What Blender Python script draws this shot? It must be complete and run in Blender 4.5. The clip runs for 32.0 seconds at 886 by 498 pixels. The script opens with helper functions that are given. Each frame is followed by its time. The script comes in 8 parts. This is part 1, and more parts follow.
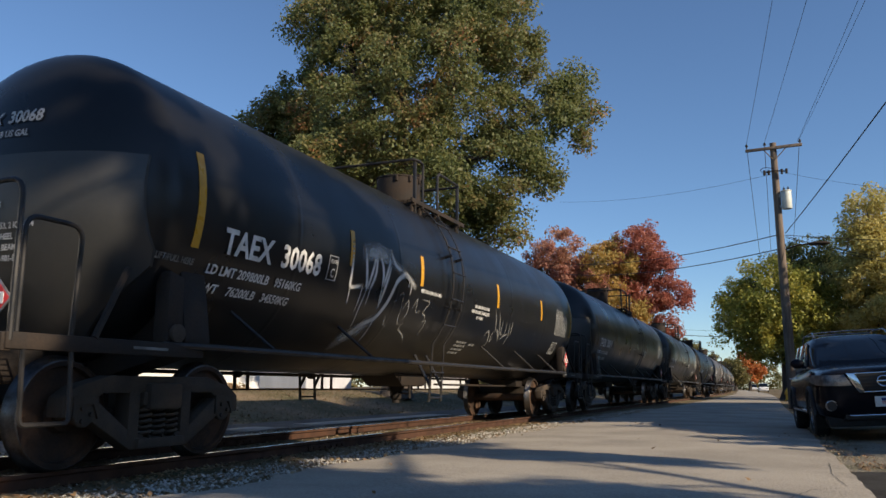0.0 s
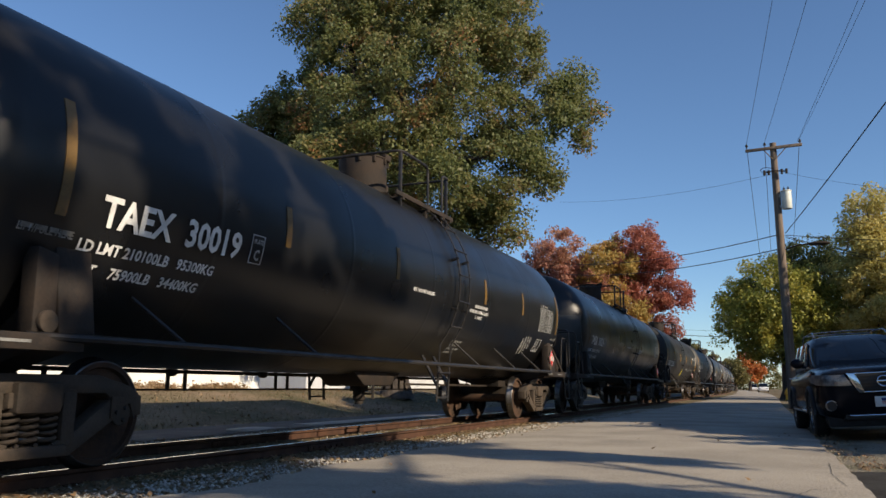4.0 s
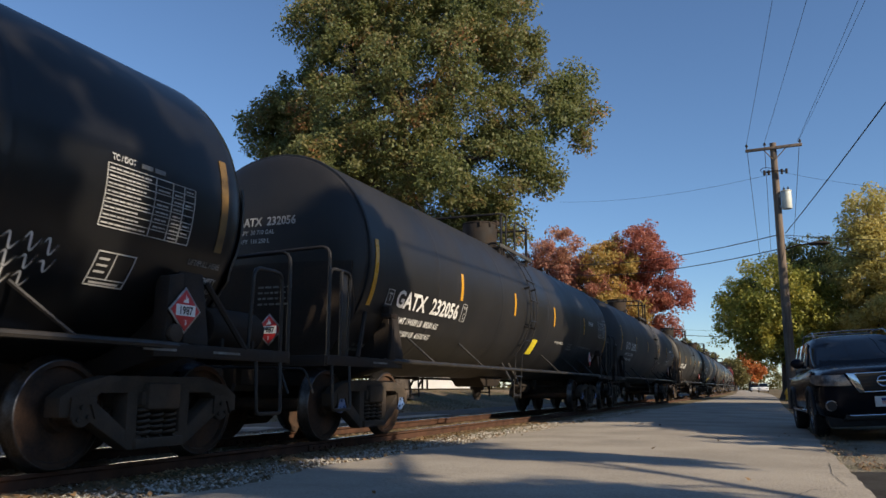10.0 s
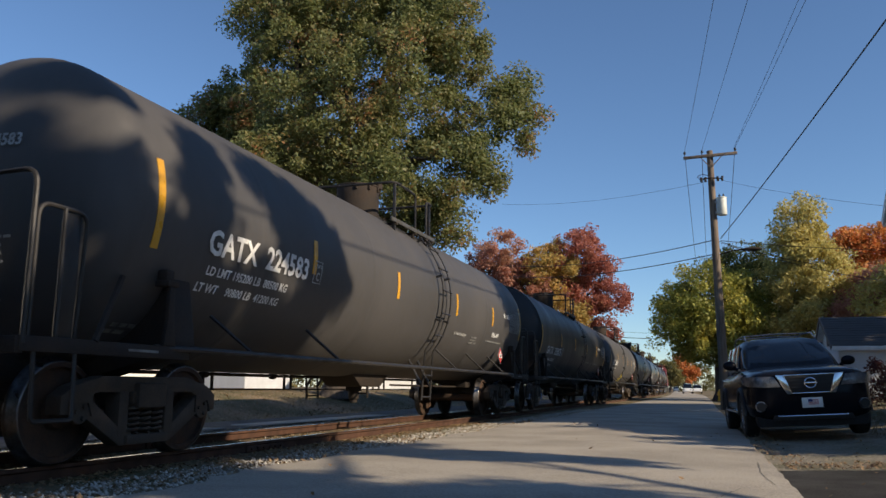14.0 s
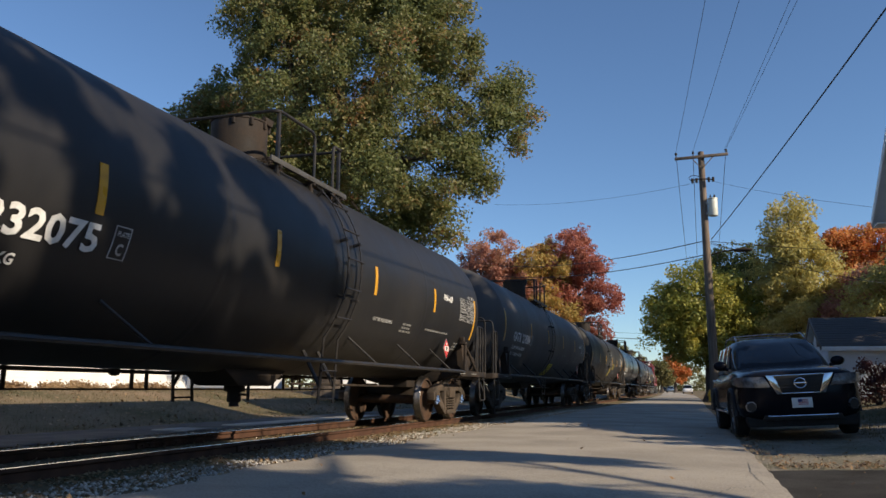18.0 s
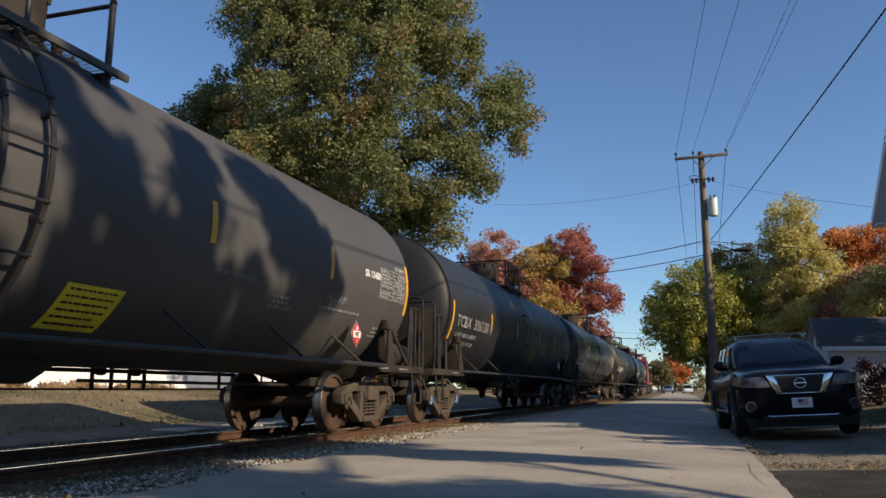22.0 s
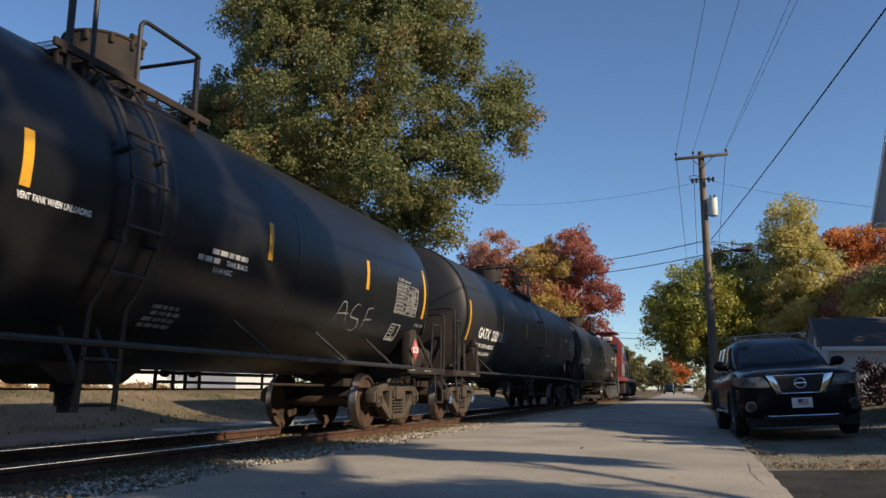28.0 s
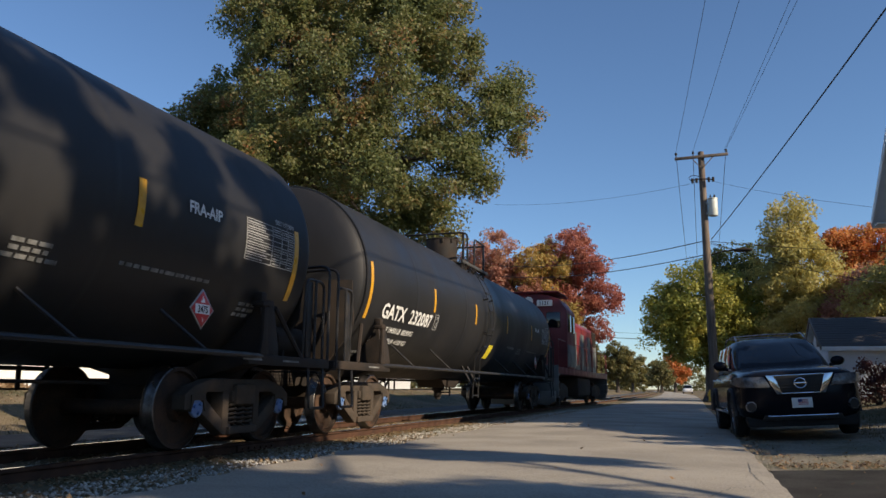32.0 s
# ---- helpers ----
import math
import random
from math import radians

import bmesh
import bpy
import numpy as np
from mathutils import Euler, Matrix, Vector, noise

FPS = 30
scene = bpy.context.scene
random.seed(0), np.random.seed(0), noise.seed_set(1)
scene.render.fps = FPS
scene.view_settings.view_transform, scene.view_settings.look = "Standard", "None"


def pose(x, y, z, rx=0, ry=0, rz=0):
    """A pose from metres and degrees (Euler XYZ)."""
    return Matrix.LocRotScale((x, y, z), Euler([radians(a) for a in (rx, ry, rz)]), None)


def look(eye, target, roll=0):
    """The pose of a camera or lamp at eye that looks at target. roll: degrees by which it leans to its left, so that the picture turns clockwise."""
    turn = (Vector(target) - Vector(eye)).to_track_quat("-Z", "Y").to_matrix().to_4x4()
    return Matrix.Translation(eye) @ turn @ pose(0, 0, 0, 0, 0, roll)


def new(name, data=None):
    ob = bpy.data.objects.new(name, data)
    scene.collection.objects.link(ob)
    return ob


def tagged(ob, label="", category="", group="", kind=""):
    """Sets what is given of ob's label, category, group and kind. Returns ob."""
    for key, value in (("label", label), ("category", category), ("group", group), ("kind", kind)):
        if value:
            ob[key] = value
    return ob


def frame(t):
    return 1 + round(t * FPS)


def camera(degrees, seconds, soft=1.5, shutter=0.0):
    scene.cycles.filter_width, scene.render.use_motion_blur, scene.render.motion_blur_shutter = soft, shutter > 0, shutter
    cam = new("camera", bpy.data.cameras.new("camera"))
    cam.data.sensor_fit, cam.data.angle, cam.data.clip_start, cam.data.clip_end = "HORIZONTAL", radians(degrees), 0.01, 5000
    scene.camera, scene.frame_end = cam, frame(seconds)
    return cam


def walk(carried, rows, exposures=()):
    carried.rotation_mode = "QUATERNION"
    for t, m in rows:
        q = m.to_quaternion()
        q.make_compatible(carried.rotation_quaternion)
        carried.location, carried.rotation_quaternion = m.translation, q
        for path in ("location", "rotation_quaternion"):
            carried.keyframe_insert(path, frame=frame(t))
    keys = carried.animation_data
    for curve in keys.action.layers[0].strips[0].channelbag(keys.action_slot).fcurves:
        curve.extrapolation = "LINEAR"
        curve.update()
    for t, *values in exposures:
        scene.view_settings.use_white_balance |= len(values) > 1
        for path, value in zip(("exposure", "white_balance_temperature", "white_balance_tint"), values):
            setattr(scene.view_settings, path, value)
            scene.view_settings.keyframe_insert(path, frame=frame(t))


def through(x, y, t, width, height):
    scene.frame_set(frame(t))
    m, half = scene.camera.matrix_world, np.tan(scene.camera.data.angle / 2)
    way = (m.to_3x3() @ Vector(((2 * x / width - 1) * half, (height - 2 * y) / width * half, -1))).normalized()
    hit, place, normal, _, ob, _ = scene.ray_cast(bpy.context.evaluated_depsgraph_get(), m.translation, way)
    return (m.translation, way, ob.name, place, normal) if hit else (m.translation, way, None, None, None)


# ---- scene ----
import collections

# ---- camera ----
EYE = (0.0, 0.0, 0.795)


def aim(yaw, pitch, roll):
    """A camera pose at EYE: yaw clockwise from +y, pitch upwards, roll as look() takes it, in degrees."""
    y, p = radians(yaw), radians(pitch)
    d = Vector((math.sin(y) * math.cos(p), math.cos(y) * math.cos(p), math.sin(p)))
    return look(EYE, Vector(EYE) + d * 10, roll)


FIRST, LAST = (-22.548, 9.852, 0.240), (-17.796, 9.917, 0.444)


def between(k):
    return aim(*(a + (b - a) * k for a, b in zip(FIRST, LAST)))


cam = camera(58.33, 32.0, shutter=0.06)
walk(cam, [(t, between(k)) for t, k in (
    (0, 0), (11.8, 0), (12.2, 0.008), (12.5, 0.024), (12.75, 0.09), (13.0, 0.205), (13.25, 0.38), (13.5, 0.567),
    (13.75, 0.74), (14.0, 0.874), (14.25, 0.955), (14.5, 0.992), (14.8, 1), (32, 1))], exposures=((0, 0.05, 6850, 10), (32, 0.05, 6850, 10)))

# ---- light ----
SUN_AZ, SUN_EL = 104.0, 27.0  # clockwise from +y, above the horizon
world = bpy.data.worlds.new("world")
scene.world = world
world.use_nodes = True
wn = world.node_tree.nodes
sky = wn.new("ShaderNodeTexSky")
sky.sky_type, sky.sun_disc = "NISHITA", False
sky.sun_elevation, sky.sun_rotation = radians(SUN_EL), radians(SUN_AZ)
sky.air_density, sky.dust_density, sky.ozone_density = 1.0, 0.1, 6.0
sky.altitude = 600
world.node_tree.links.new(sky.outputs[0], wn["Background"].inputs[0])
wn["Background"].inputs[1].default_value = 0.14
sun_data = bpy.data.lights.new("sun", "SUN")
sun_data.energy, sun_data.angle, sun_data.color = 6.3, radians(0.55), (1.0, 0.86, 0.68)
sun = new("sun", sun_data)
_a, _e = radians(SUN_AZ), radians(SUN_EL)
TO_SUN = Vector((math.sin(_a) * math.cos(_e), math.cos(_a) * math.cos(_e), math.sin(_e)))
sun.matrix_world = look((40, -10, 40), Vector((40, -10, 40)) - TO_SUN)

# ---- materials ----


def pbr(name, col, col2=None, rough=0.6, metal=0.0, scale=6.0, var=0.5, fine=60.0, bump=0.15, dist=0.01,
        rvar=0.15, obj_random=0.0, island=0.0, stretch=(1, 1, 1), coat=0.0, spec=0.5, trans=0.0, third=None, third_at=0.62, grain=0.35):
    """A surface with stains at the size 1/scale, grain at 1/fine, in metres of the object's own space."""
    m = bpy.data.materials.new(name)
    m.use_nodes = True
    nt = m.node_tree
    n, l = nt.nodes, nt.links
    b = n["Principled BSDF"]
    b.inputs["Roughness"].default_value, b.inputs["Metallic"].default_value = rough, metal
    b.inputs["Coat Weight"].default_value, b.inputs["Specular IOR Level"].default_value = coat, spec
    b.inputs["Transmission Weight"].default_value = trans
    tc = n.new("ShaderNodeTexCoord")
    mp = n.new("ShaderNodeMapping")
    mp.inputs["Scale"].default_value = stretch
    l.new(tc.outputs["Object"], mp.inputs[0])
    big, small = n.new("ShaderNodeTexNoise"), n.new("ShaderNodeTexNoise")
    big.inputs["Scale"].default_value, big.inputs["Detail"].default_value = scale, 5
    small.inputs["Scale"].default_value, small.inputs["Detail"].default_value = fine, 3
    l.new(mp.outputs[0], big.inputs[0])
    l.new(mp.outputs[0], small.inputs[0])
    if col2 is None:
        col2 = tuple(c * (1 - var) for c in col)
    ramp = n.new("ShaderNodeValToRGB")
    ramp.color_ramp.elements[0].position, ramp.color_ramp.elements[1].position = 0.35, 0.68
    ramp.color_ramp.elements[0].color, ramp.color_ramp.elements[1].color = (*col, 1), (*col2, 1)
    if third:
        e = ramp.color_ramp.elements.new(third_at)
        e.color = (*third, 1)
    mixf = n.new("ShaderNodeMath")
    mixf.operation = "MULTIPLY_ADD"
    l.new(small.outputs[0], mixf.inputs[0])
    mixf.inputs[1].default_value = grain
    l.new(big.outputs[0], mixf.inputs[2])
    sub = n.new("ShaderNodeMath")
    sub.operation = "SUBTRACT"
    l.new(mixf.outputs[0], sub.inputs[0])
    sub.inputs[1].default_value = grain / 2
    fac = sub.outputs[0]
    for kind, amount in (("ShaderNodeObjectInfo", obj_random), ("ShaderNodeNewGeometry", island)):
        if amount:
            oi = n.new(kind)
            mul = n.new("ShaderNodeMath")
            mul.operation = "MULTIPLY_ADD"
            l.new(oi.outputs["Random" if kind == "ShaderNodeObjectInfo" else "Random Per Island"], mul.inputs[0])
            mul.inputs[1].default_value = amount
            off = n.new("ShaderNodeMath")
            off.operation = "SUBTRACT"
            l.new(fac, off.inputs[0])
            off.inputs[1].default_value = amount / 2
            l.new(off.outputs[0], mul.inputs[2])
            fac = mul.outputs[0]
    l.new(fac, ramp.inputs[0])
    l.new(ramp.outputs[0], b.inputs["Base Color"])
    if rvar:
        rm = n.new("ShaderNodeMapRange")
        rm.inputs["To Min"].default_value, rm.inputs["To Max"].default_value = max(0.02, rough - rvar), min(1, rough + rvar)
        rm.inputs["From Min"].default_value, rm.inputs["From Max"].default_value = 0.3, 0.7
        l.new(big.outputs[0], rm.inputs["Value"])
        l.new(rm.outputs[0], b.inputs["Roughness"])
    if bump:
        bp = n.new("ShaderNodeBump")
        bp.inputs["Strength"].default_value, bp.inputs["Distance"].default_value = bump, dist
        l.new(small.outputs[0], bp.inputs["Height"])
        l.new(bp.outputs[0], b.inputs["Normal"])
    return m


def leafy(name, cols, rough=0.55, through=0.45, scale=0.35, spread=0.5):
    """Foliage: one of several colours for each leaf, with larger patches over the crown; light passes through."""
    m = bpy.data.materials.new(name)
    m.use_nodes = True
    n, l = m.node_tree.nodes, m.node_tree.links
    b = n["Principled BSDF"]
    geo, tc, big = n.new("ShaderNodeNewGeometry"), n.new("ShaderNodeTexCoord"), n.new("ShaderNodeTexNoise")
    big.inputs["Scale"].default_value, big.inputs["Detail"].default_value = scale, 3
    l.new(tc.outputs["Object"], big.inputs[0])
    a = n.new("ShaderNodeMath")
    a.operation = "MULTIPLY_ADD"
    l.new(geo.outputs["Random Per Island"], a.inputs[0])
    a.inputs[1].default_value = spread
    s = n.new("ShaderNodeMath")
    s.operation = "MULTIPLY_ADD"
    l.new(big.outputs[0], s.inputs[0])
    s.inputs[1].default_value, s.inputs[2].default_value = 1.5, -0.5
    l.new(s.outputs[0], a.inputs[2])
    ramp = n.new("ShaderNodeValToRGB")
    el = ramp.color_ramp.elements
    el[0].position, el[0].color = 0.0, (*cols[0], 1)
    el[1].position, el[1].color = 1.0, (*cols[-1], 1)
    for i, c in enumerate(cols[1:-1]):
        el.new((i + 1) / (len(cols) - 1)).color = (*c, 1)
    l.new(a.outputs[0], ramp.inputs[0])
    l.new(ramp.outputs[0], b.inputs["Base Color"])
    b.inputs["Roughness"].default_value = rough
    tr, mix = n.new("ShaderNodeBsdfTranslucent"), n.new("ShaderNodeMixShader")
    l.new(ramp.outputs[0], tr.inputs[0])
    mix.inputs[0].default_value = through
    l.new(b.outputs[0], mix.inputs[1])
    l.new(tr.outputs[0], mix.inputs[2])
    l.new(mix.outputs[0], n["Material Output"].inputs[0])
    return m


ASPHALT = pbr("asphalt", (0.385, 0.345, 0.285), (0.255, 0.230, 0.193), rough=0.9, scale=0.7, fine=46, bump=1.0, dist=0.008, spec=0.25, grain=1.0)
ASPHALT_OLD = pbr("old asphalt", (0.105, 0.10, 0.093), (0.062, 0.060, 0.057), rough=0.9, scale=1.6, fine=50, bump=0.9, dist=0.008, spec=0.25, grain=0.8)
GRASS = pbr("lawn", (0.088, 0.084, 0.042), (0.25, 0.185, 0.125), rough=0.95, scale=0.35, fine=13, bump=0.8, dist=0.05, spec=0.1)
BLADES = leafy("grass blades", [(0.075, 0.07, 0.03), (0.13, 0.105, 0.05), (0.22, 0.165, 0.09)], scale=0.5)
BALLAST = pbr("ballast", (0.42, 0.385, 0.33), (0.20, 0.175, 0.14), rough=0.95, scale=2.5, fine=22, bump=1.0, dist=0.05, spec=0.2)
STONE = pbr("crushed stone", (0.54, 0.51, 0.455), (0.29, 0.26, 0.215), rough=0.95, scale=9, fine=120, bump=0.3, island=0.5, spec=0.2)
TRACK_SOIL = pbr("dark brown track soil", (0.075, 0.056, 0.040), (0.042, 0.033, 0.025), rough=0.95, scale=3, fine=34, bump=0.9, dist=0.03, spec=0.2)
VERGE = pbr("gravelly verge soil", (0.25, 0.22, 0.172), (0.13, 0.125, 0.08), rough=0.95, scale=1.2, fine=30, bump=0.9, dist=0.03, spec=0.2, grain=0.8)
LITTER = leafy("fallen leaves", [(0.12, 0.07, 0.04), (0.24, 0.15, 0.075), (0.38, 0.28, 0.16)], through=0.15, scale=1.0)
RAIL_SIDE = pbr("rusty rail", (0.085, 0.042, 0.026), (0.05, 0.028, 0.02), rough=0.9, scale=4, fine=80, spec=0.2)
RAIL_TOP = pbr("worn rail head", (0.55, 0.54, 0.52), (0.38, 0.36, 0.34), rough=0.22, metal=1.0, scale=3, bump=0.03, stretch=(6, 0.3, 1))
TIE = pbr("weathered sleeper wood", (0.08, 0.06, 0.045), (0.04, 0.032, 0.026), rough=0.95, scale=3, fine=30, stretch=(0.4, 6, 6), spec=0.2)
CONCRETE = pbr("concrete", (0.42, 0.40, 0.36), (0.30, 0.28, 0.25), rough=0.85, scale=1.5)
TANK_BLACK = pbr("black tank enamel", (0.0062, 0.0068, 0.0082), (0.0100, 0.0100, 0.0104), rough=0.33, scale=0.7, fine=14, bump=0.03, dist=0.004, rvar=0.08, spec=0.36)
TANK_GREY = pbr("faded black tank paint", (0.052, 0.050, 0.049), (0.066, 0.062, 0.060), rough=0.58, scale=0.8, fine=10, bump=0.05, rvar=0.1, stretch=(1, 1, 0.4), spec=0.4)
TANK_DARK = pbr("dull black tank paint", (0.0115, 0.0116, 0.0126), (0.0178, 0.0170, 0.0170), rough=0.48, scale=0.8, fine=10, bump=0.05, rvar=0.1, stretch=(1, 1, 0.4), spec=0.4)
DECK_STEEL = pbr("weathered galvanised deck steel", (0.085, 0.085, 0.082), (0.05, 0.047, 0.044), rough=0.6, metal=0.3, scale=4, fine=40, bump=0.1)
UNDER = pbr("grimy black steel", (0.018, 0.0155, 0.014), (0.040, 0.029, 0.022), rough=0.8, scale=2.5, fine=40, bump=0.2, spec=0.25)
CAST = pbr("dusty cast steel", (0.042, 0.035, 0.028), (0.080, 0.060, 0.045), rough=0.85, scale=4, fine=50, bump=0.3, spec=0.25)
WHEEL = pbr("rusty wheel plate", (0.026, 0.019, 0.015), (0.080, 0.045, 0.028), rough=0.8, scale=3, fine=40, bump=0.2, spec=0.25)
TREAD = pbr("polished wheel rim", (0.17, 0.165, 0.16), (0.07, 0.06, 0.055), rough=0.4, metal=1.0, scale=6, bump=0.02)
STEEL_PIPE = pbr("black painted pipe", (0.015, 0.015, 0.0155), (0.028, 0.025, 0.023), rough=0.45, scale=5, bump=0.05, spec=0.35)
WHITE_LETTER = pbr("white stencil paint", (0.72, 0.72, 0.70), (0.5, 0.5, 0.48), rough=0.6, scale=6, fine=50, bump=0.02)
YELLOW_TAPE = pbr("yellow reflective tape", (0.60, 0.31, 0.025), (0.48, 0.24, 0.025), rough=0.35, scale=8, fine=150, bump=0.05)
YELLOW_PATCH = pbr("yellow painted patch", (0.75, 0.62, 0.03), (0.6, 0.48, 0.03), rough=0.6, scale=5)
PLACARD_RED = pbr("red placard", (0.55, 0.03, 0.035), (0.42, 0.03, 0.03), rough=0.45, scale=8, bump=0.02)
PLACARD_WHITE = pbr("white placard panel", (0.78, 0.78, 0.76), rough=0.5, var=0.1, bump=0.02)
BLACK_INK = pbr("black ink", (0.015, 0.015, 0.015), rough=0.6, bump=0.0)
BARE_STEEL = pbr("worn galvanised steel", (0.42, 0.42, 0.41), (0.25, 0.24, 0.23), rough=0.45, metal=0.8, scale=8)
BARK = pbr("bark", (0.10, 0.08, 0.065), (0.05, 0.04, 0.033), rough=0.95, scale=3, fine=18, bump=1.0, dist=0.04, stretch=(2, 2, 0.5))
POLE_WOOD = pbr("weathered pole timber", (0.20, 0.155, 0.12), (0.11, 0.085, 0.068), rough=0.9, scale=3, fine=40, bump=0.4, stretch=(5, 5, 0.4))
WIRE = pbr("black wire", (0.02, 0.02, 0.022), rough=0.6, bump=0)
TRANSFORMER = pbr("pale grey transformer paint", (0.62, 0.66, 0.62), (0.5, 0.53, 0.5), rough=0.5, scale=4)
OAK = leafy("oak leaves", [(0.115, 0.145, 0.056), (0.155, 0.188, 0.070), (0.19, 0.21, 0.08), (0.24, 0.215, 0.085), (0.42, 0.19, 0.092)], scale=0.5, spread=0.5, through=0.55)
MAPLE_YELLOW = leafy("yellow-green maple leaves", [(0.12, 0.15, 0.036), (0.23, 0.25, 0.052), (0.40, 0.37, 0.075), (0.54, 0.45, 0.10)], scale=0.45, through=0.4)
RED_LEAF = leafy("red maple leaves", [(0.29, 0.090, 0.070), (0.38, 0.13, 0.095), (0.43, 0.17, 0.115), (0.43, 0.235, 0.13)], scale=0.4, through=0.5, spread=0.35)
ORANGE_LEAF = leafy("orange leaves", [(0.28, 0.27, 0.085), (0.46, 0.35, 0.11), (0.56, 0.34, 0.11), (0.52, 0.26, 0.10)], scale=0.35, through=0.5, spread=0.4)
BROWN_LEAF = leafy("russet leaves", [(0.36, 0.16, 0.12), (0.44, 0.21, 0.15), (0.48, 0.26, 0.17), (0.42, 0.30, 0.16)], scale=0.4, through=0.5, spread=0.35)
OLIVE_LEAF = leafy("olive-yellow leaves", [(0.34, 0.31, 0.11), (0.47, 0.41, 0.14), (0.56, 0.47, 0.16), (0.54, 0.40, 0.15)], scale=0.3, through=0.5, spread=0.4)
GREEN_LEAF = leafy("dark green leaves", [(0.055, 0.08, 0.028), (0.09, 0.115, 0.036), (0.15, 0.155, 0.05)], scale=0.4, through=0.5)
FAR_LEAF = leafy("distant foliage", [(0.09, 0.105, 0.045), (0.18, 0.165, 0.06), (0.3, 0.21, 0.075)], scale=0.1)
PLUM_LEAF = leafy("plum-red shrub leaves", [(0.05, 0.02, 0.02), (0.10, 0.03, 0.03), (0.07, 0.05, 0.025)], scale=1.0)
FIRE_LEAF = leafy("red-orange leaves", [(0.50, 0.17, 0.06), (0.60, 0.21, 0.07), (0.58, 0.28, 0.08), (0.46, 0.30, 0.09)], scale=0.35, through=0.5, spread=0.4)


def spray_paint(name, strength, edge):
    """Sprayed paint that thins out to both sides of a stroke (v) and at its ends (u)."""
    m = bpy.data.materials.new(name)
    m.use_nodes = True
    n, l = m.node_tree.nodes, m.node_tree.links
    b = n["Principled BSDF"]
    b.inputs["Base Color"].default_value, b.inputs["Roughness"].default_value = (0.62, 0.62, 0.60, 1), 0.6
    uv, sep, tc, noise_n = n.new("ShaderNodeUVMap"), n.new("ShaderNodeSeparateXYZ"), n.new("ShaderNodeTexCoord"), n.new("ShaderNodeTexNoise")
    noise_n.inputs["Scale"].default_value, noise_n.inputs["Detail"].default_value = 9.0, 5
    l.new(tc.outputs["Object"], noise_n.inputs[0])
    l.new(uv.outputs[0], sep.inputs[0])
    v = sep.outputs["Y"]

    def math_node(op, a, c):
        q = n.new("ShaderNodeMath")
        q.operation = op
        for i, x in enumerate((a, c)):
            if isinstance(x, (int, float)):
                q.inputs[i].default_value = x
            else:
                l.new(x, q.inputs[i])
        return q.outputs[0]

    def hump(x, power):
        return math_node("POWER", math_node("MULTIPLY", math_node("MULTIPLY", x, math_node("SUBTRACT", 1.0, x)), 4.0), power)

    cover = math_node("MULTIPLY", hump(v, edge), hump(sep.outputs["X"], 0.7))
    cover = math_node("MULTIPLY", math_node("MULTIPLY", cover, strength), math_node("ADD", noise_n.outputs[0], 0.45))
    tr, mix = n.new("ShaderNodeBsdfTransparent"), n.new("ShaderNodeMixShader")
    l.new(math_node("MINIMUM", cover, 1.0), mix.inputs[0])
    l.new(tr.outputs[0], mix.inputs[1])
    l.new(b.outputs[0], mix.inputs[2])
    l.new(mix.outputs[0], n["Material Output"].inputs[0])
    return m


SOFT_SPRAY, MIST_SPRAY, THIN_SPRAY = spray_paint("white spray paint", 1.1, 1.2), spray_paint("white overspray", 0.5, 2.4), spray_paint("thin grey spray paint", 0.35, 1.2)
GRAVEL = pbr("brown-grey gravel", (0.30, 0.265, 0.21), (0.15, 0.135, 0.10), rough=0.95, scale=9, fine=120, bump=0.3, island=0.5, spec=0.2)
# faint lettering; its grey also holds the shade that lies on the side
FADED_SHADED_LETTER = pbr("faded stencil paint darkened for shade", (0.22, 0.22, 0.215), (0.10, 0.10, 0.10), rough=0.7, scale=5, fine=40, bump=0.02)
DIM_LETTER = pbr("grimy fine stencil paint", (0.22, 0.22, 0.21), (0.10, 0.10, 0.095), rough=0.7, scale=9, fine=60, bump=0.02)
TABLE_LETTER = pbr("thin white stencil lines", (0.42, 0.42, 0.41), (0.28, 0.28, 0.27), rough=0.65, scale=6, fine=50, bump=0.02)
DULL_TAPE = pbr("grimy yellow reflective tape", (0.15, 0.085, 0.02), (0.08, 0.05, 0.02), rough=0.55, scale=5, fine=80, bump=0.05)
DULL_YELLOW = pbr("faded yellow painted patch", (0.26, 0.21, 0.03), (0.14, 0.115, 0.03), rough=0.7, scale=4, fine=30)
# ---- mesh helpers ----


def part(name, bm, material, parent=None, label="", sharp=35.0):
    """Links a bmesh as one mesh object, under parent if given."""
    me = bpy.data.meshes.new(name)
    bm.to_mesh(me)
    bm.free()
    me.materials.append(material)
    me.shade_smooth()
    me.set_sharp_from_angle(angle=radians(sharp))
    ob = new(name, me)
    if parent is not None:
        ob.parent = parent
    return tagged(ob, label)


def share(name, me, parent, m, label=""):
    """Another object on a mesh that exists."""
    ob = new(name, me)
    ob.parent = parent
    ob.matrix_basis = m
    return tagged(ob, label)


def thing(name, label, category, m=None, group="", kind=""):
    ob = tagged(new(name), label, category, group, kind)
    if m is not None:
        ob.matrix_world = m
    return ob


def box(bm, size, m=None, bevel=0.0):
    t = bmesh.new()
    bmesh.ops.create_cube(t, size=1.0)
    for v in t.verts:
        v.co = Vector(v.co[i] * size[i] for i in range(3))
    if bevel:
        bmesh.ops.bevel(t, geom=t.edges[:], offset=bevel, segments=2, profile=0.5, affect="EDGES")
    merge(bm, t, m)
    return bm


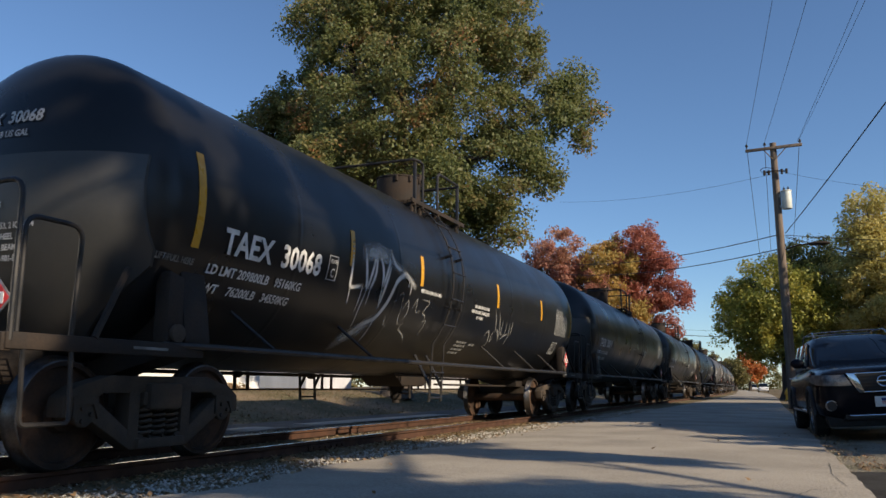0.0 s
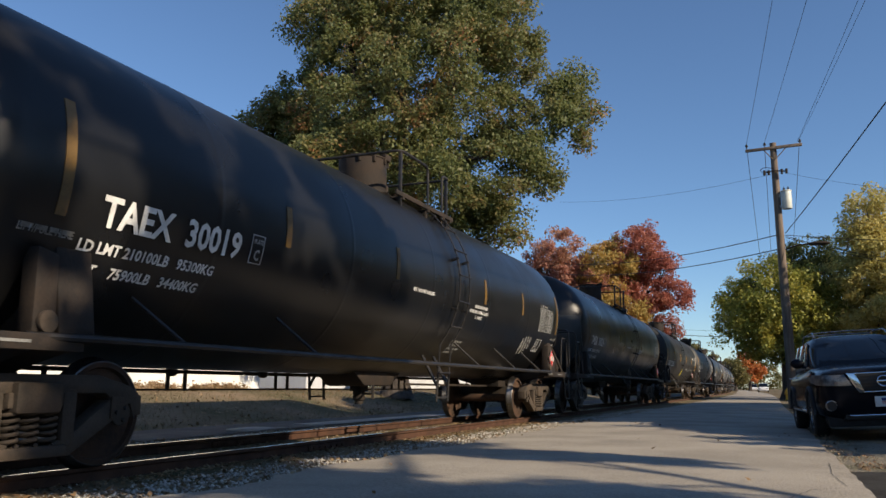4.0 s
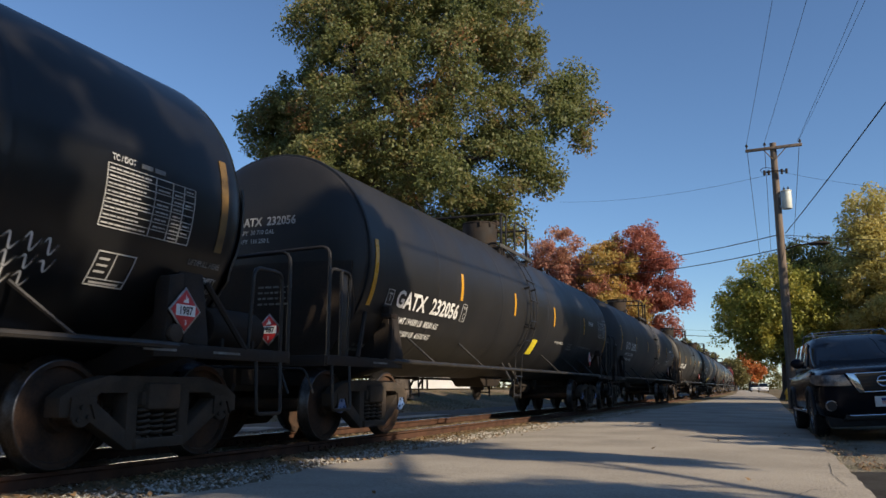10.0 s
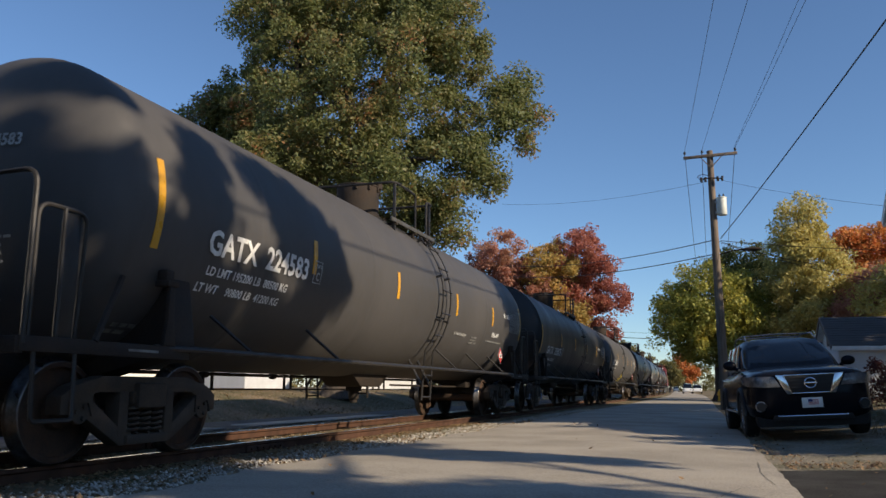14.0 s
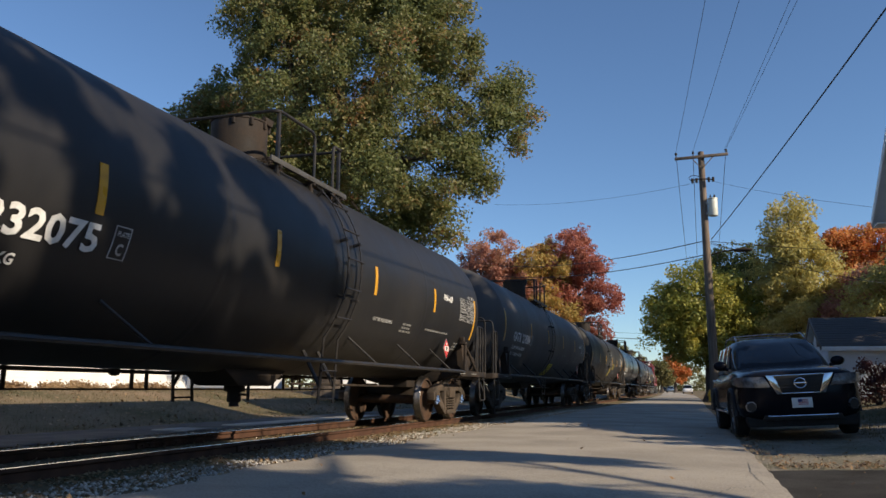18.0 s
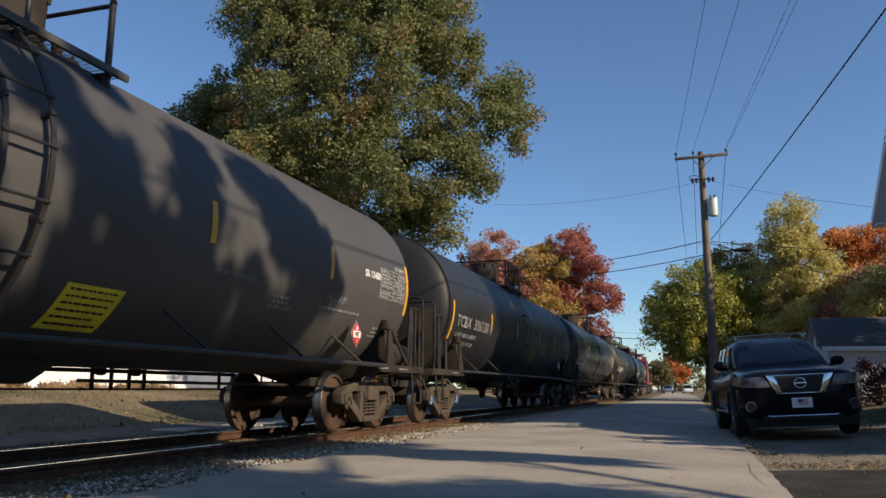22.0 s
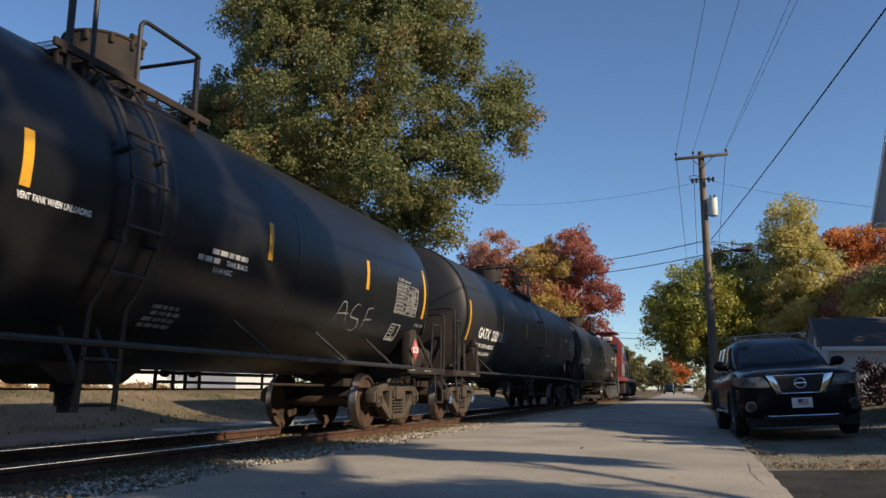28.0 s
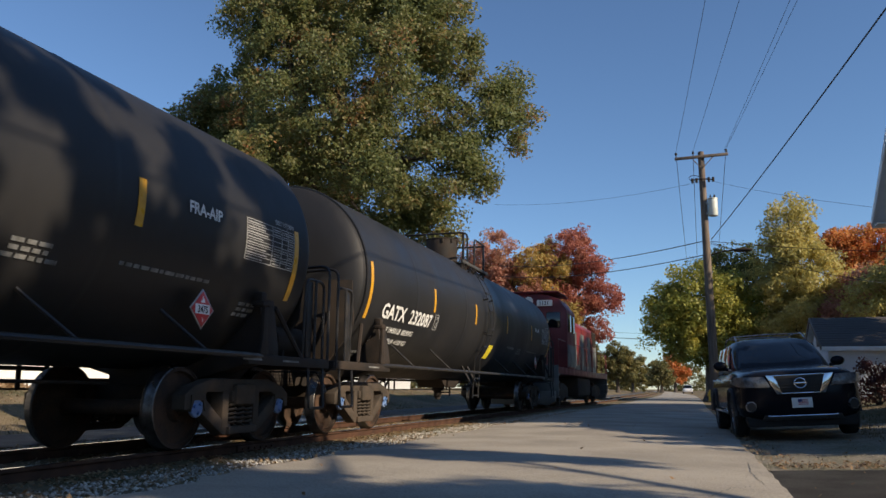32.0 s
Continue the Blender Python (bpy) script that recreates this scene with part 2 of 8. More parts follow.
def merge(bm, t, m=None):
    if m is not None:
        t.transform(m)
    me = bpy.data.meshes.new("tmp")
    t.to_mesh(me)
    t.free()
    bm.from_mesh(me)
    bpy.data.meshes.remove(me)


def at(x, y, z):
    return Matrix.Translation((x, y, z))


def cyl(bm, r, depth, m=None, seg=16, r2=None, bevel=0.0):
    t = bmesh.new()
    bmesh.ops.create_cone(t, cap_ends=True, segments=seg, radius1=r, radius2=r if r2 is None else r2, depth=depth)
    if bevel:
        bmesh.ops.bevel(t, geom=[e for e in t.edges if abs(e.verts[0].co.z - e.verts[1].co.z) < 1e-6], offset=bevel, segments=2, profile=0.5, affect="EDGES")
    merge(bm, t, m)
    return bm


def tube(bm, pts, r, seg=8, radii=None):
    """A pipe along a line of points."""
    pts = [Vector(p) for p in pts]
    rings, side = [], None
    for i, p in enumerate(pts):
        d = (pts[min(i + 1, len(pts) - 1)] - pts[max(i - 1, 0)]).normalized()
        if side is None:
            side = d.cross(Vector((0, 0, 1)))
            if side.length < 0.1:
                side = d.cross(Vector((1, 0, 0)))
        side = (side - d * side.dot(d)).normalized()
        up = side.cross(d)
        rr = radii[i] if radii else r
        rings.append([bm.verts.new(p + (side * math.cos(a) + up * math.sin(a)) * rr) for a in (2 * math.pi * k / seg for k in range(seg))])
    for a, b in zip(rings, rings[1:]):
        for k in range(seg):
            bm.faces.new((a[k], a[(k + 1) % seg], b[(k + 1) % seg], b[k]))
    bm.faces.new(rings[0])
    bm.faces.new(rings[-1][::-1])
    return bm


def bent(pts, r=0.12, n=4):
    """Rounds the corners of a line of points, for bent pipe."""
    pts = [Vector(p) for p in pts]
    out = [pts[0]]
    for a, b, c in zip(pts, pts[1:], pts[2:]):
        u, v = (a - b), (c - b)
        k = min(r, u.length * 0.45, v.length * 0.45)
        p, q = b + u.normalized() * k, b + v.normalized() * k
        out += [p.lerp(b, s).lerp(b.lerp(q, s), s) for s in (i / n for i in range(n + 1))]
    return out + [pts[-1]]


def revolve(bm, prof, seg=48, m=None):
    """A body round the y axis; prof: rows of (y, radius)."""
    t = bmesh.new()
    rings = []
    for y, r in prof:
        if r < 1e-4:
            rings.append([t.verts.new((0, y, 0))])
        else:
            rings.append([t.verts.new((r * math.sin(a), y, r * math.cos(a))) for a in (2 * math.pi * k / seg for k in range(seg))])
    for a, b in zip(rings, rings[1:]):
        for k in range(seg):
            j = (k + 1) % seg
            if len(a) == 1:
                t.faces.new((a[0], b[j], b[k]))
            elif len(b) == 1:
                t.faces.new((a[k], a[j], b[0]))
            else:
                t.faces.new((a[k], a[j], b[j], b[k]))
    bmesh.ops.recalc_face_normals(t, faces=t.faces[:])
    merge(bm, t, m)
    return bm


def prism(bm, outline, depth, m=None, bevel=0.0):
    """An outline in x, z, drawn out along y by depth, centred."""
    t = bmesh.new()
    a = [t.verts.new((x, -depth / 2, z)) for x, z in outline]
    b = [t.verts.new((x, depth / 2, z)) for x, z in outline]
    t.faces.new(a)
    t.faces.new(b[::-1])
    n = len(a)
    for i in range(n):
        t.faces.new((a[(i + 1) % n], a[i], b[i], b[(i + 1) % n]))
    bmesh.ops.recalc_face_normals(t, faces=t.faces[:])
    if bevel:
        bmesh.ops.bevel(t, geom=t.edges[:], offset=bevel, segments=2, profile=0.5, affect="EDGES")
    merge(bm, t, m)
    return bm


def lattice(bm, w, d, nx, ny, bar, thick, m):
    """An open grating in one piece, w by d, centred."""
    t = bmesh.new()

    def lines(size, n):
        gap = (size - bar) / n
        out = []
        for k in range(n + 1):
            out += [-size / 2 + k * gap, -size / 2 + k * gap + bar]
        return out

    xs, ys = lines(w, nx), lines(d, ny)
    vs = [[t.verts.new((x, y, 0)) for x in xs] for y in ys]
    for j in range(len(ys) - 1):
        for i in range(len(xs) - 1):
            if i % 2 == 0 or j % 2 == 0:
                t.faces.new((vs[j][i], vs[j][i + 1], vs[j + 1][i + 1], vs[j + 1][i]))
    bmesh.ops.solidify(t, geom=t.faces[:], thickness=thick)
    merge(bm, t, m)
    return bm


def from_arrays(name, verts, faces, material, parent=None, label="", smooth=False):
    me = bpy.data.meshes.new(name)
    me.vertices.add(len(verts))
    me.vertices.foreach_set("co", np.asarray(verts, dtype=np.float32).ravel())
    faces = np.asarray(faces, dtype=np.int32)
    k = faces.shape[1]
    me.loops.add(faces.size)
    me.loops.foreach_set("vertex_index", faces.ravel())
    me.polygons.add(len(faces))
    me.polygons.foreach_set("loop_start", np.arange(0, faces.size, k, dtype=np.int32))
    me.update(calc_edges=True)
    me.materials.append(material)
    if smooth:
        me.shade_smooth()
    ob = new(name, me)
    if parent is not None:
        ob.parent = parent
    return tagged(ob, label)


# ---- ground, roads and track ----
RAIL_Z = 0.10
TRACK_X = -6.33


def smooth01(v):
    v = min(1.0, max(0.0, v))
    return v * v * (3 - 2 * v)


def road_right(y):
    return 0.70 - 0.012 * min(max(y, -20), 40)


def bend(y):
    """How far street and track have swung to the left, y metres ahead."""
    d = min(max(0.0, y - 30), 220)
    return -1.5e-4 * (d * d + 2 * d * max(0.0, y - 250))


def ground_z(x, y):
    x -= bend(y)
    if x > 0.2:
        return -0.03 + 0.62 * smooth01((x - 0.6) / 7.5) * (1 - 0.35 * smooth01((abs(y) - 60) / 200))
    if x < -10.6:
        return -0.03 + 0.66 * smooth01((-10.6 - x) / 5.0)
    return -0.03


def sheet(name, xs, ys, zf, material, label, category, kind="structure", thick=0.0, follow=True):
    bm = bmesh.new()
    rows = [[bm.verts.new((x + (bend(y) if follow else 0), y, zf(x, y))) for x in xs] for y in ys]
    for a, b in zip(rows, rows[1:]):
        for i in range(len(xs) - 1):
            bm.faces.new((a[i], a[i + 1], b[i + 1], b[i]))
    if thick:
        bmesh.ops.solidify(bm, geom=bm.faces[:], thickness=-thick)
    ob = part(name, bm, material, sharp=60)
    return tagged(ob, label, category, kind=kind)


def steps(*runs):
    out = []
    for a, b, n in runs:
        out += [a + (b - a) * i / n for i in range(n)]
    return out + [runs[-1][1]]


sheet("ground", steps((-2500, -60, 6), (-60, -16, 14), (-16, -10, 12), (-10, 0.2, 3), (0.2, 9, 16), (9, 60, 12), (60, 2500, 6)),
      steps((-800, -40, 4), (-40, 90, 60), (90, 400, 20), (400, 4000, 8)),
      ground_z, GRASS, "mown autumn lawn with dry leaves on it", "ground", follow=False)


def road_sheet():
    bm = bmesh.new()
    rng = random.Random(3)
    ys = steps((-60, 0, 12), (0, 40, 200), (40, 120, 20), (120, 1200, 12))
    rows = []
    for y in ys:
        r = road_right(y) + (0.05 * noise.noise((y * 0.9, 3.1, 0)) + 0.03 * noise.noise((y * 3.3, 9.1, 0)) if 0 < y < 40 else 0)
        lft = -4.15 + (0.18 * noise.noise((y * 0.8, 7.7, 0)) + 0.12 * noise.noise((y * 3.1, 5.5, 0)) if 0 < y < 40 else 0) + 0.4 * smooth01((4 - y) / 6)
        xs = [lft + (r - lft) * k / 6 for k in range(7)]
        rows.append([bm.verts.new((x + bend(y), y, 0.012 + 0.028 * math.sin(math.pi * k / 6))) for k, x in enumerate(xs)])
    for a, b in zip(rows, rows[1:]):
        for i in range(6):
            bm.faces.new((a[i], a[i + 1], b[i + 1], b[i]))
    edge = [e for e in bm.edges if e.is_boundary]
    ret = bmesh.ops.extrude_edge_only(bm, edges=edge)
    for v in ret["geom"]:
        if isinstance(v, bmesh.types.BMVert):
            v.co.z = -0.06
    return tagged(part("road", bm, ASPHALT, sharp=60), "grey worn asphalt street with patched, broken edges", "road", kind="structure")


road_sheet()
sheet("back_road", [-10.75, -10.2, -9.4, -8.7], steps((-60, 0, 6), (0, 60, 30), (60, 400, 10)), lambda x, y: -0.012, ASPHALT_OLD,
      "narrow dark asphalt lane beyond the track", "road")
sheet("verge", steps((0.55, 4.0, 9)), steps((2, 26, 40)), lambda x, y: ground_z(x, y) + 0.006 + 0.012 * noise.noise((x * 3, y * 3, 2)) - 0.03 * smooth01((x - 3.2) / 0.8), VERGE,
      "bare gravelly verge with scattered leaves", "verge")
for k, (y0, y1) in enumerate(((12.4, 13.3), (14.6, 17.2), (17.25, 19.4), (19.45, 21.6))):
    bm = bmesh.new()
    box(bm, (0.75, y1 - y0, 0.05), at(-9.12 + 0.03 * k, (y0 + y1) / 2, -0.012), 0.008)
    tagged(part("concrete_slab", bm, CONCRETE), "pale concrete slab at the edge of the lane", "slab", "slabs along the lane")


def apron():
    """The driveway's mouth, running out to the road's edge with a crumbled border."""
    bm = bmesh.new()
    rows = []
    for k in range(40):
        x = 0.62 + 9.0 * (k / 39) ** 1.5
        far = 9.08 + 0.16 * noise.noise((x * 2.3, 4.0, 0)) + 0.08 * noise.noise((x * 7, 1.0, 0))
        rows.append([bm.verts.new((max(x, road_right(y) - 0.03), y, ground_z(x, y) + 0.022 + 0.01 * noise.noise((x * 2, y * 2, 0)))) for y in (3.0 + (far - 3.0) * j / 14 for j in range(15))])
    for a, b in zip(rows, rows[1:]):
        for j in range(14):
            bm.faces.new((a[j], b[j], b[j + 1], a[j + 1]))
    bmesh.ops.solidify(bm, geom=bm.faces[:], thickness=0.05)
    bmesh.ops.recalc_face_normals(bm, faces=bm.faces[:])
    tagged(part("driveway", bm, ASPHALT_OLD, sharp=60), "dark asphalt driveway apron beside the street", "driveway", kind="structure")


apron()


def verge_gravel():
    """Fine gravel on the verge under the parked car and along the road's broken edge."""
    rng = np.random.default_rng(15)
    n = 6500
    y = rng.uniform(9.1, 19, n)
    x = 0.45 + 4.2 * rng.random(n) ** 1.7
    base = np.array([(1, 0, 0), (-1, 0, 0), (0, 1, 0), (0, -1, 0), (0, 0, 1)], float)
    tri = np.array([(4, 0, 2), (4, 2, 1), (4, 1, 3), (4, 3, 0)])
    size = rng.uniform(0.004, 0.011, n)
    v = base[None] * rng.uniform(0.6, 1.4, (n, 5, 3)) * size[:, None, None]
    v = (v + np.stack([x, y, gz(x, y) + 0.008], -1)[:, None, :]).reshape(-1, 3)
    f = (tri[None] + 5 * np.arange(n)[:, None, None]).reshape(-1, 3)
    tagged(from_arrays("verge_gravel", v, f, GRAVEL), "fine brown-grey gravel on the verge", "gravel", kind="stuff")


# the stone bed: hollow between the rails, rising to the road's edge
def bed_z(x):
    return -0.062 + 0.026 * smooth01((abs(x - TRACK_X) - 0.95) / 0.7)


sheet("track_bed", steps((-8.75, -3.5, 21)), steps((-60, 0, 12), (0, 45, 120), (45, 150, 30), (150, 900, 20)),
      lambda x, y: bed_z(x) + 0.016 * noise.noise((x * 2.1, y * 2.1, 0.3)),
      BALLAST, "pale crushed-stone ballast bed with leaves in it", "ballast")


sheet("track_soil", steps((TRACK_X - 0.70, TRACK_X + 0.70, 8)), steps((-20, 0, 6), (0, 45, 120), (45, 150, 30)),
      lambda x, y: bed_z(x) + 0.014 + 0.012 * noise.noise((x * 2.6, y * 2.6, 4.0)) - 0.02 * smooth01((abs(x - TRACK_X) - 0.6) / 0.1), TRACK_SOIL, "dark brown soil between the rails", "soil")


def rail_track():
    root = thing("railway_track", "single railway track with rusty rails on stone ballast", "railway track", kind="structure")
    head = [(-0.036, 0.0), (-0.036, -0.03), (-0.012, -0.045), (-0.009, -0.12), (-0.068, -0.14), (-0.068, -0.15), (0.068, -0.15), (0.068, -0.14), (0.009, -0.12), (0.012, -0.045), (0.036, -0.03), (0.036, 0.0)]
    ys = steps((-60, 30, 3), (30, 250, 44), (250, 900, 10))

    def swept(outline, x0):
        bm = bmesh.new()
        rows = [[bm.verts.new((x0 + x + bend(y), y, z)) for x, z in outline] for y in ys]
        n = len(outline)
        for a, b in zip(rows, rows[1:]):
            for k in range(n):
                bm.faces.new((a[k], a[(k + 1) % n], b[(k + 1) % n], b[k]))
        bmesh.ops.recalc_face_normals(bm, faces=bm.faces[:])
        return bm

    for s in (-1, 1):
        r = part("rail", swept([(x, z + RAIL_Z - 0.004) for x, z in head], TRACK_X + s * 0.7535), RAIL_SIDE, root, "rust-brown steel rail with a polished head", sharp=30)
        bm = swept([(-0.031, RAIL_Z - 0.004), (-0.026, RAIL_Z), (0.026, RAIL_Z), (0.031, RAIL_Z - 0.004), (0.031, RAIL_Z - 0.012), (-0.031, RAIL_Z - 0.012)], TRACK_X + s * 0.7535)
        part("rail_head", bm, RAIL_TOP, r, "bright worn running surface")
        for y in (9.4, 21.3):
            bm = bmesh.new()
            box(bm, (0.025, 0.92, 0.075), at(TRACK_X + s * 0.7535 + 0.024, y, RAIL_Z - 0.085), 0.006)
            for k in range(6):
                cyl(bm, 0.016, 0.03, at(TRACK_X + s * 0.7535 + 0.045, y - 0.36 + 0.144 * k, RAIL_Z - 0.085) @ pose(0, 0, 0, 0, 90, 0), 6)
            part("joint_bar", bm, RAIL_SIDE, r)
    bm = bmesh.new()
    box(bm, (2.6, 0.23, 0.16), None, 0.012)
    tie = part("sleeper", bm, TIE, root)
    tie.location = (TRACK_X, 1.0, -0.136)
    rng = random.Random(8)
    for k in range(1, 120):
        share("sleeper", tie.data, root, pose(TRACK_X + rng.uniform(-0.05, 0.05), 1.0 + 0.53 * k, -0.138 + rng.uniform(-0.006, 0.003), 0, 0, rng.uniform(-0.8, 0.8)))
    return root


rail_track()


def scatter_stones():
    """Loose crushed stones: small irregular wedges."""
    rng = np.random.default_rng(5)
    n = 44000
    u = rng.random(n)
    y = 2.5 + 30 * u ** 1.6
    x = rng.uniform(-8.6, -3.85, n)
    keep = (x < -4.2 + rng.normal(0, 0.12, n)) & (np.abs(np.abs(x - TRACK_X) - 0.7535) > 0.09) & ((np.abs(x - TRACK_X) > 0.76) | (rng.random(n) < 0.12))
    x, y = x[keep], y[keep]
    n = len(x)
    base = np.array([(1, 0, 0), (-1, 0, 0), (0, 1, 0), (0, -1, 0), (0, 0, 1), (0, 0, -1)], float)
    tri = np.array([(4, 0, 2), (4, 2, 1), (4, 1, 3), (4, 3, 0), (5, 2, 0), (5, 1, 2), (5, 3, 1), (5, 0, 3)])
    size = rng.uniform(0.008, 0.024, n)
    v = base[None] * rng.uniform(0.6, 1.35, (n, 6, 3)) * size[:, None, None] + rng.normal(0, 0.2, (n, 6, 3)) * size[:, None, None]
    a = rng.uniform(0, 6.28, n)
    c, s = np.cos(a), np.sin(a)
    vx = v[:, :, 0] * c[:, None] - v[:, :, 1] * s[:, None]
    vy = v[:, :, 0] * s[:, None] + v[:, :, 1] * c[:, None]
    z = np.vectorize(bed_z)(x) + np.where(np.abs(x - TRACK_X) < 0.76, 0.014, 0.0) + rng.uniform(0, 0.022, n)
    v = np.stack([vx + x[:, None], vy + y[:, None], v[:, :, 2] * 0.8 + z[:, None]], -1).reshape(-1, 3)
    f = (tri[None] + 6 * np.arange(n)[:, None, None]).reshape(-1, 3)
    tagged(from_arrays("ballast_stones", v, f, STONE), "loose pale grey crushed stones along the rails", "gravel", kind="stuff")


scatter_stones()


def scatter_quads(name, x, y, z, size, tilt, material, label, category, seed, tall=False):
    """Many small leaves or blades, each a bent pair of quads."""
    rng = np.random.default_rng(seed)
    n = len(x)
    a = rng.uniform(0, 6.28, n)
    if tall:
        lean = rng.normal(0, 0.3, (n, 2)) * size[:, None]
        w = size * 0.09
        p = np.stack([np.stack([x - w * np.cos(a), y - w * np.sin(a), z], -1), np.stack([x + w * np.cos(a), y + w * np.sin(a), z], -1),
                      np.stack([x + lean[:, 0], y + lean[:, 1], z + size], -1)], 1)
        f = np.array([[0, 1, 2]])
        k = 3
    else:
        u = np.stack([np.cos(a), np.sin(a), rng.normal(0, tilt, n)], -1) * size[:, None]
        w = np.stack([-np.sin(a), np.cos(a), rng.normal(0, tilt, n)], -1) * size[:, None] * 0.7
        o = np.stack([x, y, z], -1)
        up = np.zeros((n, 3))
        up[:, 2] = size * rng.uniform(0.1, 0.5, n)
        p = np.stack([o - u + up, o - w, o + u + up, o + w], 1)
        f = np.array([[0, 1, 2, 3]])
        k = 4
    faces = (f[None] + k * np.arange(n)[:, None, None]).reshape(-1, k)
    return tagged(from_arrays(name, p.reshape(-1, 3), faces, material), label, category, kind="stuff")


gz = np.vectorize(ground_z)


def litter_and_grass():
    rng = np.random.default_rng(11)
    xs, ys = [], []
    for n, x0, x1, y0, y1 in ((2600, -8.7, -4.0, 3, 26), (2600, -7.0, -5.65, 3, 22), (1900, -5.52, -5.2, 3, 22), (500, -5.2, -4.2, 3, 13), (60, 0.7, 4.5, 5, 9), (500, 0.6, 5.0, 9.2, 16), (1300, 0.75, 5.2, 9.15, 9.9), (500, 0.5, 1.0, 9, 20), (5200, -24, -10.7, 12, 44), (9000, -20.3, -17.2, 10, 36), (40, -4.1, 0.7, 5, 24)):
        xs.append(rng.uniform(x0, x1, n))
        ys.append(rng.uniform(y0, y1, n))
    x, y = np.concatenate(xs), np.concatenate(ys)
    z = np.where((x > -4.1) & (x < 0.7), 0.045, np.where((x > -8.7) & (x < -4), np.vectorize(bed_z)(x) + 0.034 + 0.008 * np.sin(x * 40), gz(x, y) + 0.03))
    scatter_quads("fallen_leaves", x, y, z, np.where(x > 0.3, rng.uniform(0.010, 0.024, len(x)), np.where(x < -10, rng.uniform(0.022, 0.05, len(x)), rng.uniform(0.014, 0.032, len(x)))), 0.35, LITTER, "dry brown fallen leaves on the ground", "leaves", 12)
    xs, ys = [], []
    for n, x0, x1, y0, y1 in ((9000, 2.4, 8.0, 13, 26), (9000, -16, -10.8, 10, 32), (5000, -30, -14, 20, 40)):
        xs.append(rng.uniform(x0, x1, n))
        ys.append(rng.uniform(y0, y1, n))
    x, y = np.concatenate(xs), np.concatenate(ys)
    scatter_quads("grass", x, y, gz(x, y), rng.uniform(0.03, 0.08, len(x)), 0, BLADES, "short green and straw-coloured lawn grass", "grass", 13, tall=True)


litter_and_grass()
verge_gravel()



def road_crack(points, seed):
    """A thin open crack: a dark, wandering strip a few millimetres wide."""
    rng = random.Random(seed)
    bm = bmesh.new()
    prev = None
    line = []
    for a, b in zip(points, points[1:]):
        for k in range(14):
            line.append(Vector(a).lerp(Vector(b), k / 14) + Vector((rng.uniform(-0.008, 0.008), rng.uniform(-0.03, 0.03))))
    for p in line:
        w = rng.uniform(0.0015, 0.004)
        r = road_right(p.y)
        z = 0.016 + 0.028 * math.sin(math.pi * min(1, max(0, (p.x + 4.15) / (r + 4.15))))
        q = [bm.verts.new((p.x - w, p.y, z)), bm.verts.new((p.x + w, p.y, z))]
        if prev:
            bm.faces.new((prev[0], prev[1], q[1], q[0]))
        prev = q
    tagged(part("road_crack", bm, BLACK_INK), "dark open crack in the worn asphalt", "road crack", "cracks in the street", kind="structure")


for k, pts in enumerate((((0.47, 7.4), (0.42, 8.4), (0.46, 9.6)), ((0.0, 6.2), (0.2, 7.0), (0.4, 7.2)), ((-1.3, 16.0), (-1.5, 20.5), (-1.4, 27.0)))):
    road_crack(pts, 70 + k)
# ---- trees ----


def leaves(centres, radii, per, size, seed, squash=0.8):
    """Leaf clusters round the given centres: verts and faces of folded leaves."""
    rng = np.random.default_rng(seed)
    c = np.repeat(np.asarray(centres), per, axis=0)
    r = np.repeat(np.asarray(radii), per)
    n = len(c)
    d = rng.normal(0, 1, (n, 3))
    d /= np.linalg.norm(d, axis=1)[:, None]
    o = c + d * (r * rng.random(n) ** 0.45)[:, None] * np.array([1, 1, squash])
    nrm = rng.normal(0, 1, (n, 3)) + d * 0.6 + np.array([0, 0, 0.7])
    nrm /= np.linalg.norm(nrm, axis=1)[:, None]
    u = np.cross(nrm, rng.normal(0, 1, (n, 3)))
    u /= np.linalg.norm(u, axis=1)[:, None]
    w = np.cross(nrm, u)
    s = size * rng.uniform(0.6, 1.4, n)[:, None]
    fold = nrm * s * rng.uniform(-0.1, 0.35, n)[:, None]
    p = np.stack([o - u * s, o + w * s * 0.55 + fold, o + u * s, o - w * s * 0.55 + fold], 1).reshape(-1, 3)
    f = (np.arange(4)[None] + 4 * np.arange(n)[:, None])
    return p, f


